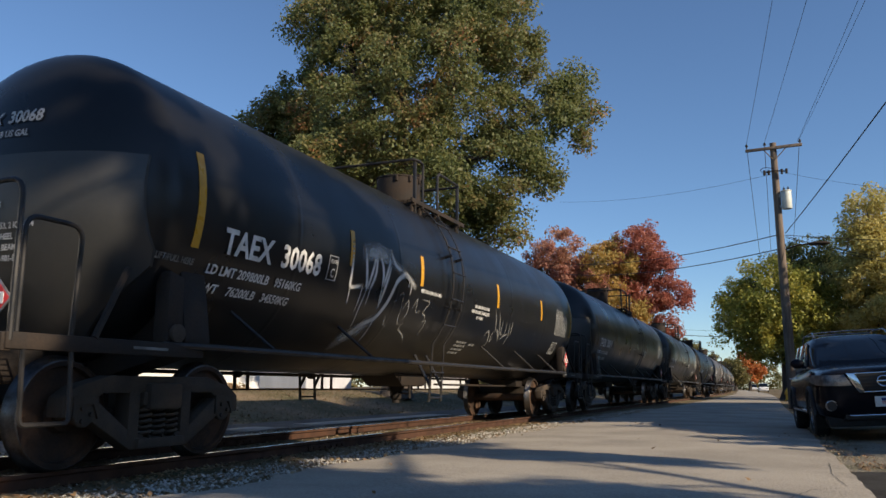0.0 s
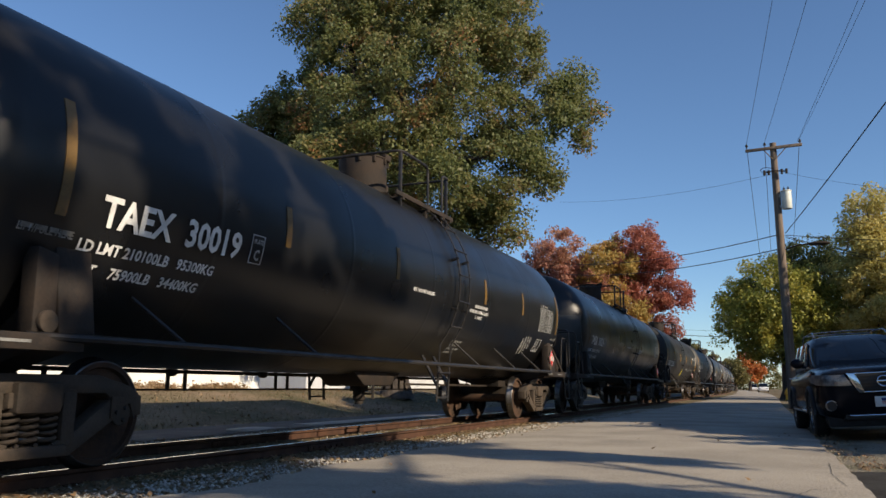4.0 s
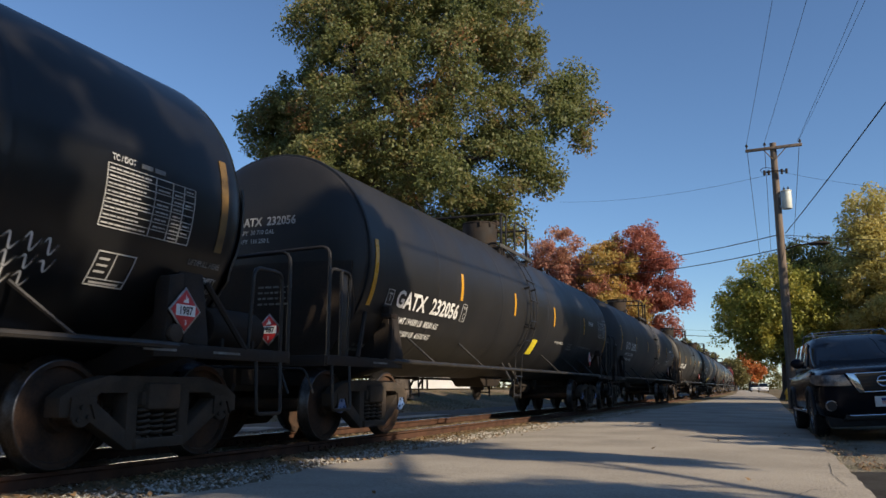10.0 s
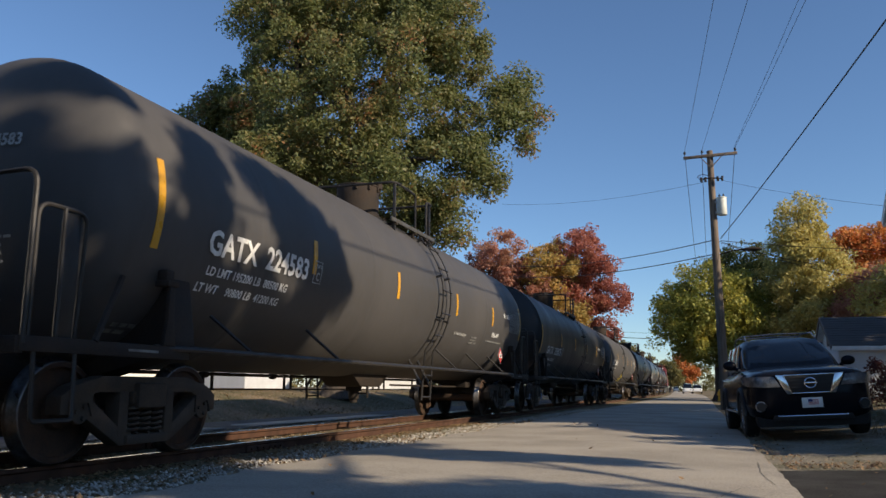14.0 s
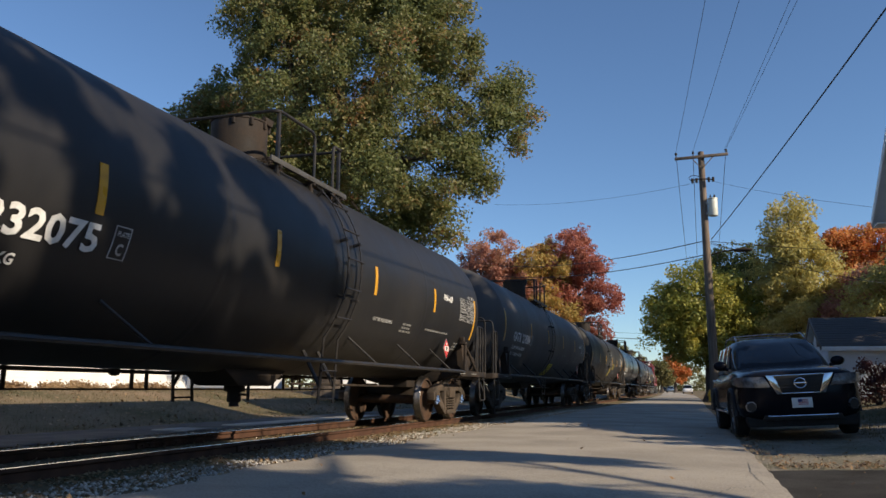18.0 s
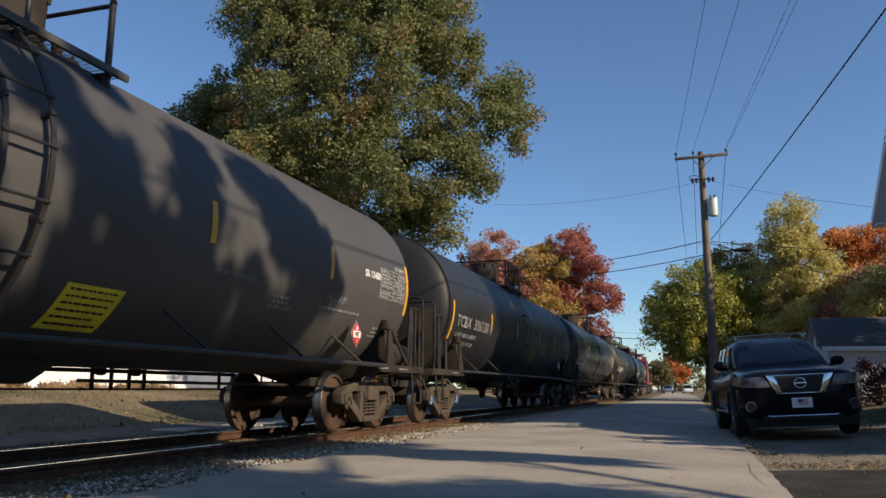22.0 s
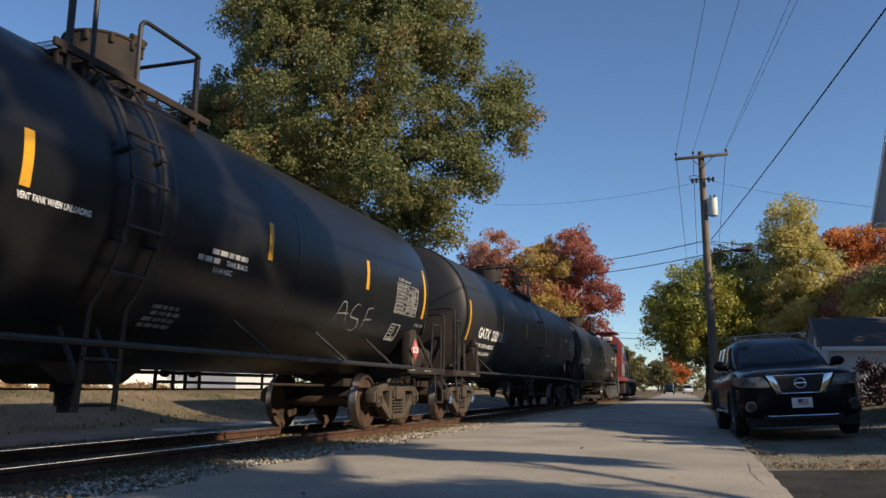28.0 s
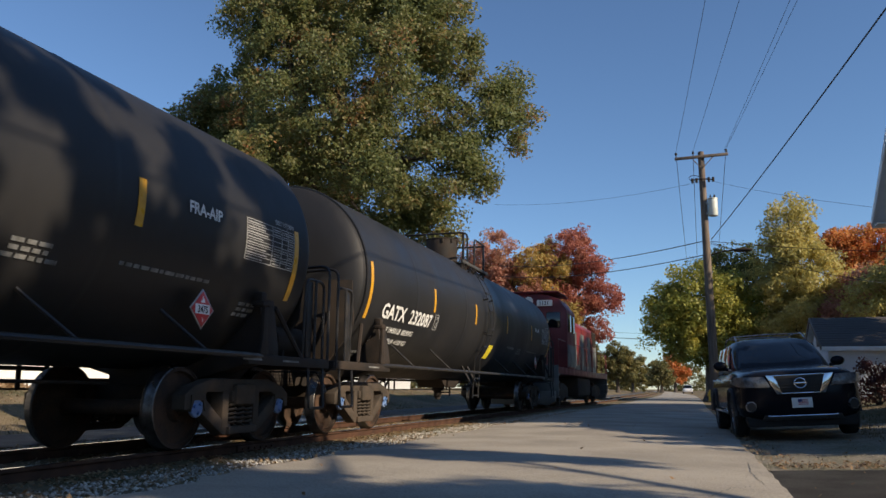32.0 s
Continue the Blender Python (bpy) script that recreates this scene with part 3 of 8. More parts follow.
def tree(name, label, base, height, lobes, material, clusters, per, leaf, seed, trunk_r=0.3, fork=0.3, lean=(0, 0), group="", cluster_r=(0.5, 1.0), fill=0.35, limbs=9, gap=-1.0):
    """A tapered trunk, limbs into each lobe, and a crown of leaf clusters over uneven lobes.
    lobes: rows of (x, y, z, rx, ry, rz) from the base."""
    rng = random.Random(seed)
    root = thing(name, label, "tree", at(*base), group)
    bm = bmesh.new()
    top = Vector((lean[0], lean[1], height * 0.72))
    mid = Vector((lean[0] * 0.3 + rng.uniform(-0.15, 0.15), lean[1] * 0.3, height * fork))
    tube(bm, [(0, 0, -0.25), (0, 0, 0.05), (0, 0, 0.5), mid * 0.6, mid, mid.lerp(top, 0.5) + Vector((rng.uniform(-0.3, 0.3), rng.uniform(-0.3, 0.3), 0)), top], 0, 12,
         [trunk_r * 1.7, trunk_r * 1.45, trunk_r * 1.08, trunk_r, trunk_r * 0.85, trunk_r * 0.5, trunk_r * 0.12])
    part("trunk", bm, BARK, root, sharp=80)
    pts, rad = [], []
    vol = [l[3] * l[4] * l[5] for l in lobes]
    for k, l in enumerate(lobes):
        n = max(4, int(clusters * vol[k] ** 0.67 / sum(v ** 0.67 for v in vol)))
        for _ in range(n):
            d = Vector((rng.gauss(0, 1), rng.gauss(0, 1), rng.gauss(0, 1))).normalized()
            rr = 1.0 + 0.22 * noise.noise(d * 2.0 + Vector((k * 7.1, seed, 0)))
            rr *= rng.uniform(0.8, 1.04) if rng.random() > fill else rng.uniform(0.3, 0.8)
            p = Vector((l[0] + d.x * l[3] * rr, l[1] + d.y * l[4] * rr, l[2] + d.z * l[5] * rr))
            if noise.noise(p * 0.62 + Vector((seed, 0, 0))) < gap:
                continue
            pts.append(p)
            rad.append(rng.uniform(*cluster_r) * (min(2.0, max(0.8, min(l[3:]) / 0.26)) if cluster_r[1] < 0.4 else 1.0))
    order = list(range(len(lobes)))
    for k in (order * 4)[:limbs]:
        bm = bmesh.new()
        l = lobes[k]
        t = rng.uniform(0.1, 0.8)
        a = mid.lerp(top, t) if rng.random() < 0.7 else mid
        e = Vector((l[0] + rng.uniform(-0.5, 0.5) * l[3], l[1] + rng.uniform(-0.5, 0.5) * l[4], l[2] + rng.uniform(-0.3, 0.7) * l[5]))
        m1 = a.lerp(e, 0.5) + Vector((rng.uniform(-0.4, 0.4), rng.uniform(-0.4, 0.4), -0.05 * (e - a).length))
        tube(bm, [a, a.lerp(m1, 0.5), m1, m1.lerp(e, 0.6), e], 0, 7, [trunk_r * f for f in (0.42, 0.36, 0.27, 0.17, 0.06)])
        for _ in range(5):
            s = m1.lerp(e, rng.random())
            q = min(pts, key=lambda v: (v - s - Vector((rng.uniform(-1, 1), rng.uniform(-1, 1), 0.6)) * l[3] * 0.4).length)
            tube(bm, [s, s.lerp(q, 0.5) + Vector((0, 0, 0.15)), q], 0, 5, [trunk_r * f for f in (0.14, 0.09, 0.03)])
        part("limb", bm, BARK, root, sharp=80)
    p, f = leaves([tuple(v) for v in pts], rad, per, leaf, seed)
    from_arrays("crown", p, f, material, root)
    return root


# the big oak behind the train
tree("oak_tree", "tall oak with dense olive-green leaves turning rust", (-13.5, 27.9, 0.6), 19.0,
     [(0.2, 0, 12.0, 4.4, 4.2, 4.6), (-5.2, 1.0, 11.4, 2.5, 2.2, 1.7), (-5.9, 1.2, 12.4, 1.6, 1.4, 1.3), (-7.1, 1.2, 11.7, 1.2, 1.1, 1.1), (-6.2, 0.9, 11.2, 1.6, 1.5, 1.3), (5.2, 0.5, 8.6, 1.6, 1.5, 1.2), (4.4, -0.3, 6.5, 1.3, 1.2, 1.0), (-3.6, 0.2, 9.2, 2.2, 2.2, 1.8), (-2.4, -0.4, 14.4, 2.6, 2.6, 2.8), (3.2, 0.4, 13.4, 2.7, 3.0, 3.0), (5.6, 0.8, 10.6, 2.2, 2.0, 1.6), (6.2, 1.2, 12.0, 1.2, 1.2, 0.9), (3.4, -1.0, 8.0, 2.8, 2.8, 2.0), (2.4, -0.5, 6.6, 1.8, 1.8, 1.3),
      (-1.5, -1.2, 8.4, 3.2, 3.0, 2.2), (0.4, 0.5, 16.4, 2.9, 2.8, 2.2), (3.4, 1.0, 15.8, 1.7, 1.7, 1.9), (-3.0, 0.2, 16.4, 1.4, 1.4, 1.6)],
     OAK, 1830, 165, 0.072, 21, trunk_r=0.42, fork=0.33, cluster_r=(0.35, 0.8), limbs=22, gap=-0.2)
# red and orange maples further along the far side of the track
tree("red_maple", "russet-brown maple in autumn colour behind the railway", (-17.5, 72.5, 0.5), 15.5,
     [(-1.0, 0, 11.5, 3.0, 3.0, 3.6), (-2.6, 0, 8.5, 2.6, 2.6, 2.6), (1.2, 0, 9.5, 2.6, 2.6, 2.6)], BROWN_LEAF, 240, 110, 0.13, 31, group="autumn trees by the track")
tree("red_maple", "yellow and orange maple in autumn colour behind the railway", (-14.2, 73.5, 0.5), 15.0,
     [(0.3, 0, 11.0, 2.6, 2.6, 3.0), (-1.8, -0.5, 8.0, 2.8, 2.6, 2.6), (1.2, -1, 6.4, 2.9, 2.6, 2.4)], ORANGE_LEAF, 260, 110, 0.13, 32, group="autumn trees by the track")
tree("red_maple", "dark red maple with spreading boughs behind the railway", (-10.8, 74.5, 0.5), 15.5,
     [(-0.6, 0, 12.6, 2.6, 2.4, 2.6), (1.5, 0, 11.0, 1.7, 2.0, 1.5), (2.4, 0, 8.6, 1.7, 1.8, 1.2), (0.6, 0, 7.6, 1.8, 2.0, 1.5), (1.9, 0.2, 5.8, 1.7, 1.6, 1.0), (-1.4, 0, 9.4, 2.0, 2.2, 2.4)], RED_LEAF, 240, 95, 0.13, 33, group="autumn trees by the track", fill=0.25)
# street side
tree("sugar_maple", "broad yellow-green maple beside the street", (0.9, 62.0, 0.15), 10.5,
     [(-0.8, 0, 6.8, 3.4, 3.4, 3.0), (-2.3, -0.5, 5.4, 2.5, 2.4, 2.1), (1.2, 0, 5.6, 2.7, 2.7, 2.6), (-0.4, -0.5, 3.9, 2.6, 2.5, 1.5)], MAPLE_YELLOW, 420, 130, 0.11, 41, trunk_r=0.5, fork=0.25)
tree("green_tree", "dark green tree behind the utility pole", (3.4, 66.0, 0.3), 12.0,
     [(-0.6, 0, 9.0, 2.4, 2.4, 2.6), (0.4, 0, 6.0, 2.8, 2.8, 2.8)], GREEN_LEAF, 200, 110, 0.12, 42)
tree("olive_tree", "tall olive-yellow tree behind the houses", (7.0, 62.0, 0.5), 15.5,
     [(-0.3, 0, 12.0, 1.7, 1.7, 2.4), (-0.9, 0, 9.0, 2.4, 2.4, 2.6), (0.9, 0, 8.0, 2.6, 2.6, 2.6), (-0.4, -0.6, 5.2, 3.0, 2.8, 2.2)], OLIVE_LEAF, 340, 120, 0.11, 43)
tree("olive_tree", "bronze and olive tree with thinning leaves", (10.9, 60.0, 0.5), 8.6,
     [(0, 0, 6.4, 2.3, 2.2, 2.2), (-1.6, 0, 5.0, 2.0, 2.0, 1.8), (1.8, 0, 5.2, 2.2, 2.2, 2.0), (0.2, -0.8, 3.6, 2.8, 2.4, 1.6)], BROWN_LEAF, 280, 110, 0.11, 44)
tree("orange_tree", "bright orange maple behind the garage", (13.6, 72.0, 0.5), 14.5,
     [(-1.6, 0, 11.6, 2.2, 2.2, 2.0), (0.9, 0, 11.0, 2.6, 2.4, 2.6), (-0.4, -0.6, 8.0, 3.4, 3.0, 2.6)], FIRE_LEAF, 300, 100, 0.13, 45)
tree("olive_tree", "olive tree beside the garage roof", (14.5, 56.0, 0.5), 10.5,
     [(0, 0, 7.4, 3.0, 2.6, 2.8), (-2.6, 0, 5.8, 2.6, 2.3, 2.2)], OLIVE_LEAF, 240, 100, 0.12, 46)
# beyond the lawn, seen between the cars
tree("olive_tree", "yellow-olive tree behind the white house", (-31.0, 34.0, 0.6), 14.5,
     [(0, 0, 10.5, 3.2, 3.2, 3.0), (-2.5, 0, 8.4, 2.8, 2.8, 2.6), (2.6, 0, 8.0, 2.8, 2.8, 2.6)], OLIVE_LEAF, 260, 60, 0.16, 47)
# across the street, out of sight, whose shade lies on the train and the road
# boughs as (y, z, half length, half height); the lower ones shade the road and the bed, the upper ones the tanks
LOW_BOUGHS = ((4.35, 6.25, 0.42, 1.0), (1.0, 5.6, 1.1, 0.6), (0.75, 6.9, 1.0, 0.5), (3.9, 7.2, 0.5, 0.2), (-2.2, 6.6, 1.5, 0.9), (0.0, 7.9, 0.75, 0.65), (1.7, 7.95, 1.1, 0.6), (3.8, 7.85, 1.0, 0.55),
              (5.2, 7.5, 0.7, 0.5), (0.0, 8.7, 0.9, 0.35), (1.8, 8.65, 1.2, 0.32), (4.0, 8.6, 1.1, 0.35), (-3.1, 8.5, 1.2, 0.8))
END_BOUGHS = ((-1.0, 10.95, 0.30, 0.12), (-1.35, 10.3, 0.32, 0.25), (-1.1, 9.75, 0.18, 0.16), (-1.7, 9.6, 0.45, 0.22), (-0.95, 9.3, 0.30, 0.12), (-2.0, 11.0, 0.40, 0.15),
              (-2.3, 10.3, 0.35, 0.30), (-1.5, 11.5, 0.45, 0.12), (-2.6, 9.5, 0.5, 0.3), (-0.7, 11.45, 0.3, 0.1))
HIGH_BOUGHS = ((-0.4, 10.66, 0.35, 0.20), (-0.12, 10.43, 0.22, 0.22), (0.26, 10.1, 0.36, 0.30), (0.2, 9.8, 0.30, 0.15), (0.9, 9.55, 0.45, 0.20), (0.2, 9.3, 0.37, 0.18),
               (1.1, 9.2, 0.55, 0.20), (1.85, 9.1, 0.50, 0.20), (0.52, 11.2, 0.32, 0.11), (0.1, 11.65, 0.35, 0.13), (-0.22, 11.1, 0.2, 0.14), (1.6, 10.75, 0.33, 0.35), (1.52, 10.2, 0.36, 0.35), (1.57, 9.7, 0.30, 0.30),
               (2.1, 9.3, 0.38, 0.20), (3.0, 10.7, 0.55, 0.33), (3.5, 10.45, 0.55, 0.35), (3.4, 9.95, 0.40, 0.20), (4.15, 10.1, 0.50, 0.30), (4.4, 9.65, 0.50, 0.30), (4.0, 9.25, 0.60, 0.20), (2.75, 9.4, 0.32, 0.2), (3.3, 9.15, 0.5, 0.15))
tree("shade_tree", "tall leafy tree on the house side of the street", (11.5, 1.5, 0.5), 14.0,
     [(-1.2, y, z, min(0.5, ry), ry, rz) for y, z, ry, rz in LOW_BOUGHS + END_BOUGHS + HIGH_BOUGHS], OAK, 1450, 74, 0.078, 51, cluster_r=(0.14, 0.30), fill=0.6, limbs=4)
tree("shade_tree", "tall leafy tree behind the house", (13.5, 25.0, 0.5), 16.0,
     [(0, 0, 11.0, 4.2, 4.5, 3.4), (0, -2.0, 8.6, 3.4, 3.0, 2.6), (-1.0, 4.5, 8.6, 3.4, 3.8, 2.8), (0, -7.0, 11.8, 2.0, 3.0, 1.7)], OAK, 620, 95, 0.15, 52, cluster_r=(0.5, 1.0))
tree("shade_tree", "tall leafy tree behind the houses", (15.0, 36.5, 0.5), 15.0,
     [(0, 0, 9.6, 3.8, 4.6, 3.4), (0, -2.0, 7.0, 3.4, 3.0, 2.6)], OAK, 380, 95, 0.15, 53, cluster_r=(0.5, 1.0))
# small trees added out of view, only to shade the verge and road's edge
for k, (px, py) in enumerate(((6.4, 11.2), (6.9, 12.9))):
    tree("unseen_shade_tree", "small dense tree added out of view to shade the verge", (px, py, 0.4), 3.6,
         [(0, 0, 1.9, 1.3, 1.2, 1.2), (0.3, 0.4, 2.6, 1.0, 1.0, 0.9)], GREEN_LEAF, 110, 60, 0.09, 57 + k, trunk_r=0.09, cluster_r=(0.3, 0.5), limbs=5)
tree("unseen_shade_tree", "small dense tree added out of view to shade the road's edge", (6.2, 14.6, 0.4), 4.4,
     [(0, 0, 2.6, 1.5, 1.5, 1.3), (0, 1.4, 2.9, 1.2, 1.2, 1.1)], GREEN_LEAF, 120, 60, 0.09, 54, trunk_r=0.1, cluster_r=(0.3, 0.5))


def far_woods():
    """Woods that close the view at the end of the street, and unseen ones that darken reflections."""
    rng = np.random.default_rng(61)
    c, r = [], []
    for x0, x1, y, h, n in ((-95, -22, 150, 10, 260), (-14, 2, 330, 11, 120), (10, 120, 110, 11, 300), (-160, -60, 90, 11, 260), (-34, -15, 230, 9, 120), (20, 60, 60, 9, 120)):
        for _ in range(n):
            x = rng.uniform(x0, x1)
            hh = h * (0.75 + 0.3 * math.sin(x * 0.35) * math.cos(x * 0.13 + y))
            c.append((x, y + rng.uniform(-6, 6), rng.uniform(0.3, hh)))
            r.append(rng.uniform(1.2, 2.4))
    # unseen woods behind the houses and the viewer, added to darken the tanks' reflections
    for x0, x1, y0, y1, h, n in ((27, 36, -60, 75, 8.5, 620), (-45, 30, -48, -40, 8, 260)):
        for _ in range(n):
            x, y = rng.uniform(x0, x1), rng.uniform(y0, y1)
            c.append((x, y, rng.uniform(0.3, h * (0.8 + 0.2 * math.sin(x * 0.5 + y * 0.4)))))
            r.append(rng.uniform(1.2, 2.2))
    p, f = leaves(c, r, 34, 0.42, 62)
    tagged(from_arrays("far_woods", p, f, FAR_LEAF), "distant mixed autumn woods, with unseen ones added to darken reflections", "woods", kind="stuff")


far_woods()
for k, (x, y, h, r) in enumerate(((-14.2, 148.0, 9.5, 2.6), (-14.6, 188.0, 9.0, 3.2), (-11.5, 240.0, 9.5, 3.4), (-18.0, 132.0, 8.5, 2.6))):
    tree("green_tree", "olive-green roadside tree beyond the locomotive", (x, y, 0.3), h,
         [(0, 0, h * 0.66, r, r, h * 0.28), (-r * 0.6, 0, h * 0.4, r * 0.8, r * 0.8, h * 0.24), (r * 0.6, 0, h * 0.42, r * 0.8, r * 0.8, h * 0.24)], FAR_LEAF, 130, 60, 0.24, 81 + k, limbs=5)
tree("red_maple", "small bright red maple far down the street", (-5.4, 190.0, 0.4), 8.8,
     [(-0.4, 0, 6.6, 1.6, 1.6, 1.8), (1.5, 0, 3.7, 1.8, 1.8, 1.9), (-0.8, 0, 3.9, 1.6, 1.6, 1.6)], FIRE_LEAF, 120, 50, 0.22, 63)
tree("green_tree", "grey-green street tree in the distance", (-7.6, 172.0, 0.4), 6.0,
     [(0, 0, 4.2, 1.9, 1.7, 1.6), (-1.0, 0, 2.6, 1.7, 1.6, 1.3), (1.0, 0, 2.6, 1.7, 1.6, 1.3)], FAR_LEAF, 110, 50, 0.2, 64)

# ---- pole and wires ----
POLE = Vector((0.52, 35.0, 0.05))


def utility_pole():
    root = thing("utility_pole", "weathered wooden utility pole with a crossarm and transformer", "utility pole", at(*POLE))
    bm = bmesh.new()
    tube(bm, [(0.06, 0, -0.4), (0.05, 0, 2), (0, 0, 6), (-0.05, 0, 10.9)], 0, 14, [0.2, 0.19, 0.165, 0.13])
    part("pole", bm, POLE_WOOD, root, sharp=60)
    bm = bmesh.new()
    box(bm, (2.2, 0.1, 0.12), pose(-0.04, -0.14, 10.66, 0, -1.5, 0), 0.012)
    arm = part("crossarm", bm, POLE_WOOD, root)
    for x in (-1.08, -0.37, 0.98):
        bm = bmesh.new()
        cyl(bm, 0.02, 0.14, at(x, -0.14, 10.78), 8)
        revolve(bm, [(0, 0.02), (0.01, 0.055), (0.05, 0.06), (0.06, 0.04), (0.1, 0.045), (0.13, 0.0)], 12, at(x, -0.14, 10.8) @ pose(0, 0, 0, 90, 0, 0))
        part("insulator", bm, BLACK_INK, arm)
    for s in (-1, 1):
        bm = bmesh.new()
        tube(bm, [(s * 0.42, -0.15, 10.6), (s * 0.05 - 0.03, -0.15, 10.16)], 0.02, 6)
        part("brace", bm, POLE_WOOD, root)
    bm = bmesh.new()
    tube(bm, [(-0.45, -0.18, 9.62), (-0.1, -0.2, 9.66), (0.4, -0.2, 9.6)], 0.03, 6)
    for x in (-0.45, -0.28, 0.22, 0.4):
        cyl(bm, 0.05, 0.2, at(x, -0.2, 9.6), 8)
    tube(bm, bent([(-0.5, -0.2, 9.6), (-0.62, -0.2, 9.75), (-0.4, -0.2, 9.85), (-0.1, -0.2, 9.75)], 0.1), 0.014, 6)
    part("cutout_bracket", bm, UNDER, root, "fuse cutouts on a bracket")
    bm = bmesh.new()
    cyl(bm, 0.2, 0.74, at(0.33, -0.06, 8.4), 24, bevel=0.03)
    tr = part("transformer", bm, TRANSFORMER, root, "pale grey cylindrical transformer can")
    bm = bmesh.new()
    cyl(bm, 0.215, 0.05, at(0.33, -0.06, 8.78), 24, bevel=0.015)
    part("lid", bm, TRANSFORMER, tr)
    for x in (0.25, 0.41):
        bm = bmesh.new()
        revolve(bm, [(0, 0.03), (0.03, 0.05), (0.06, 0.03), (0.09, 0.05), (0.12, 0.03), (0.2, 0.0)], 10, at(x, -0.06, 8.8) @ pose(0, 0, 0, 90, 0, 0))
        part("bushing", bm, BLACK_INK, tr)
    bm = bmesh.new()
    box(bm, (0.2, 0.12, 0.1), at(0.12, -0.06, 8.6), 0.01)
    box(bm, (0.2, 0.12, 0.1), at(0.12, -0.06, 8.15), 0.01)
    part("mounting_bracket", bm, BARE_STEEL, tr)
    bm = bmesh.new()
    tube(bm, [(0.1, 0, 6.35), (0.7, -0.1, 6.5), (1.1, -0.15, 6.5)], 0.03, 8)
    arm2 = part("lamp_arm", bm, UNDER, root)
    bm = bmesh.new()
    t = bmesh.new()
    bmesh.ops.create_uvsphere(t, u_segments=16, v_segments=8, radius=1)
    for v in t.verts:
        v.co = Vector((v.co.x * 0.42, v.co.y * 0.16, v.co.z * 0.09))
    merge(bm, t, at(1.4, -0.18, 6.5))
    part("lamp_head", bm, UNDER, arm2, "dark street-light head")
    return root


utility_pole()


def wire(a, b, sag, r, label, group="overhead wires", n=18):
    a, b = Vector(a), Vector(b)
    bm = bmesh.new()
    tube(bm, [a.lerp(b, i / n) - Vector((0, 0, sag * 4 * (i / n) * (1 - i / n))) for i in range(n + 1)], r, 6)
    tagged(part("overhead_wire", bm, WIRE), label, "wire", group)


WX, WY = POLE.x, POLE.y
for x, far in ((-1.08, 3.4), (-0.37, 4.65), (0.98, 6.45)):
    wire((WX + x, WY - 0.14, 10.98), (far, -16, 11.5), 0.45, 0.007, "thin bare power line on the pole's crossarm")
    wire((WX + x, WY - 0.14, 10.98), (WX + x + 0.1, 88, 10.4), 0.9, 0.012, "thin bare power line running down the street")
wire((WX + 0.9, WY - 0.14, 10.9), (5.9, -16, 11.7), 0.5, 0.007, "thin bare power line on the pole's crossarm")
wire((WX + 0.2, WY - 0.2, 7.05), (6.1, -6.0, 8.3), 0.3, 0.017, "thick black bundled cable from the pole")
wire((WX, WY, 7.05), (-14.2, 58.3, 10.0), 0.45, 0.02, "black service cable crossing the street")
wire((WX, WY, 6.45), (-14.2, 58.3, 9.2), 0.45, 0.02, "black service cable crossing the street")
wire((WX, WY, 9.65), (-10.9, 43.7, 11.3), 0.35, 0.006, "thin wire crossing over the street")
wire((WX + 0.3, WY, 9.65), (5.05, 24.0, 5.75), 0.1, 0.005, "thin wire to the corner house")
wire((WX + 0.2, WY, 7.0), (13.0, 38.5, 6.6), 0.2, 0.014, "black service cable to the houses")
wire((WX + 0.2, WY, 6.9), (13.0, 48.5, 6.3), 0.45, 0.012, "black service cable to the houses")
wire((WX + 0.1, WY, 7.0), (4.2, 33.4, 5.6), 0.1, 0.012, "black service drop from the pole")
wire((-14.0, 130.0, 9.0), (16.0, 125.0, 8.4), 0.5, 0.05, "distant cable across the street")
wire((-14.0, 132.0, 10.0), (16.0, 126.0, 9.3), 0.5, 0.02, "distant cable across the street")
# ---- the train ----
CAR_LEN = 18.215
FIRST_CAR = 12.84  # place of the first car's middle along the track at the start


def run(t):
    """How far the train has come by t seconds."""
    return 4.7577 * t + 0.66567 * t * t / 20 - 0.19829 * t ** 3 / 600


WHEEL_R = 0.457
TRUCKS = (-6.75, 7.32)  # middles of the two trucks
AXLES = tuple(y + d for y in TRUCKS for d in (-0.89, 0.89))
TANK_R, TANK_Z = 1.52, 2.40


def lettering_mesh(text, size, slant=0.0):
    """Flat letters in x, y from the origin, with Blender's own font."""
    cu = bpy.data.curves.new("lettering", "FONT")
    cu.body, cu.size, cu.resolution_u, cu.shear = text, size, 2, slant
    cu.offset = 0.028 * size
    ob = bpy.data.objects.new("lettering", cu)
    scene.collection.objects.link(ob)
    me = bpy.data.meshes.new_from_object(ob.evaluated_get(bpy.context.evaluated_depsgraph_get()))
    bpy.data.objects.remove(ob)
    bpy.data.curves.remove(cu)
    return me


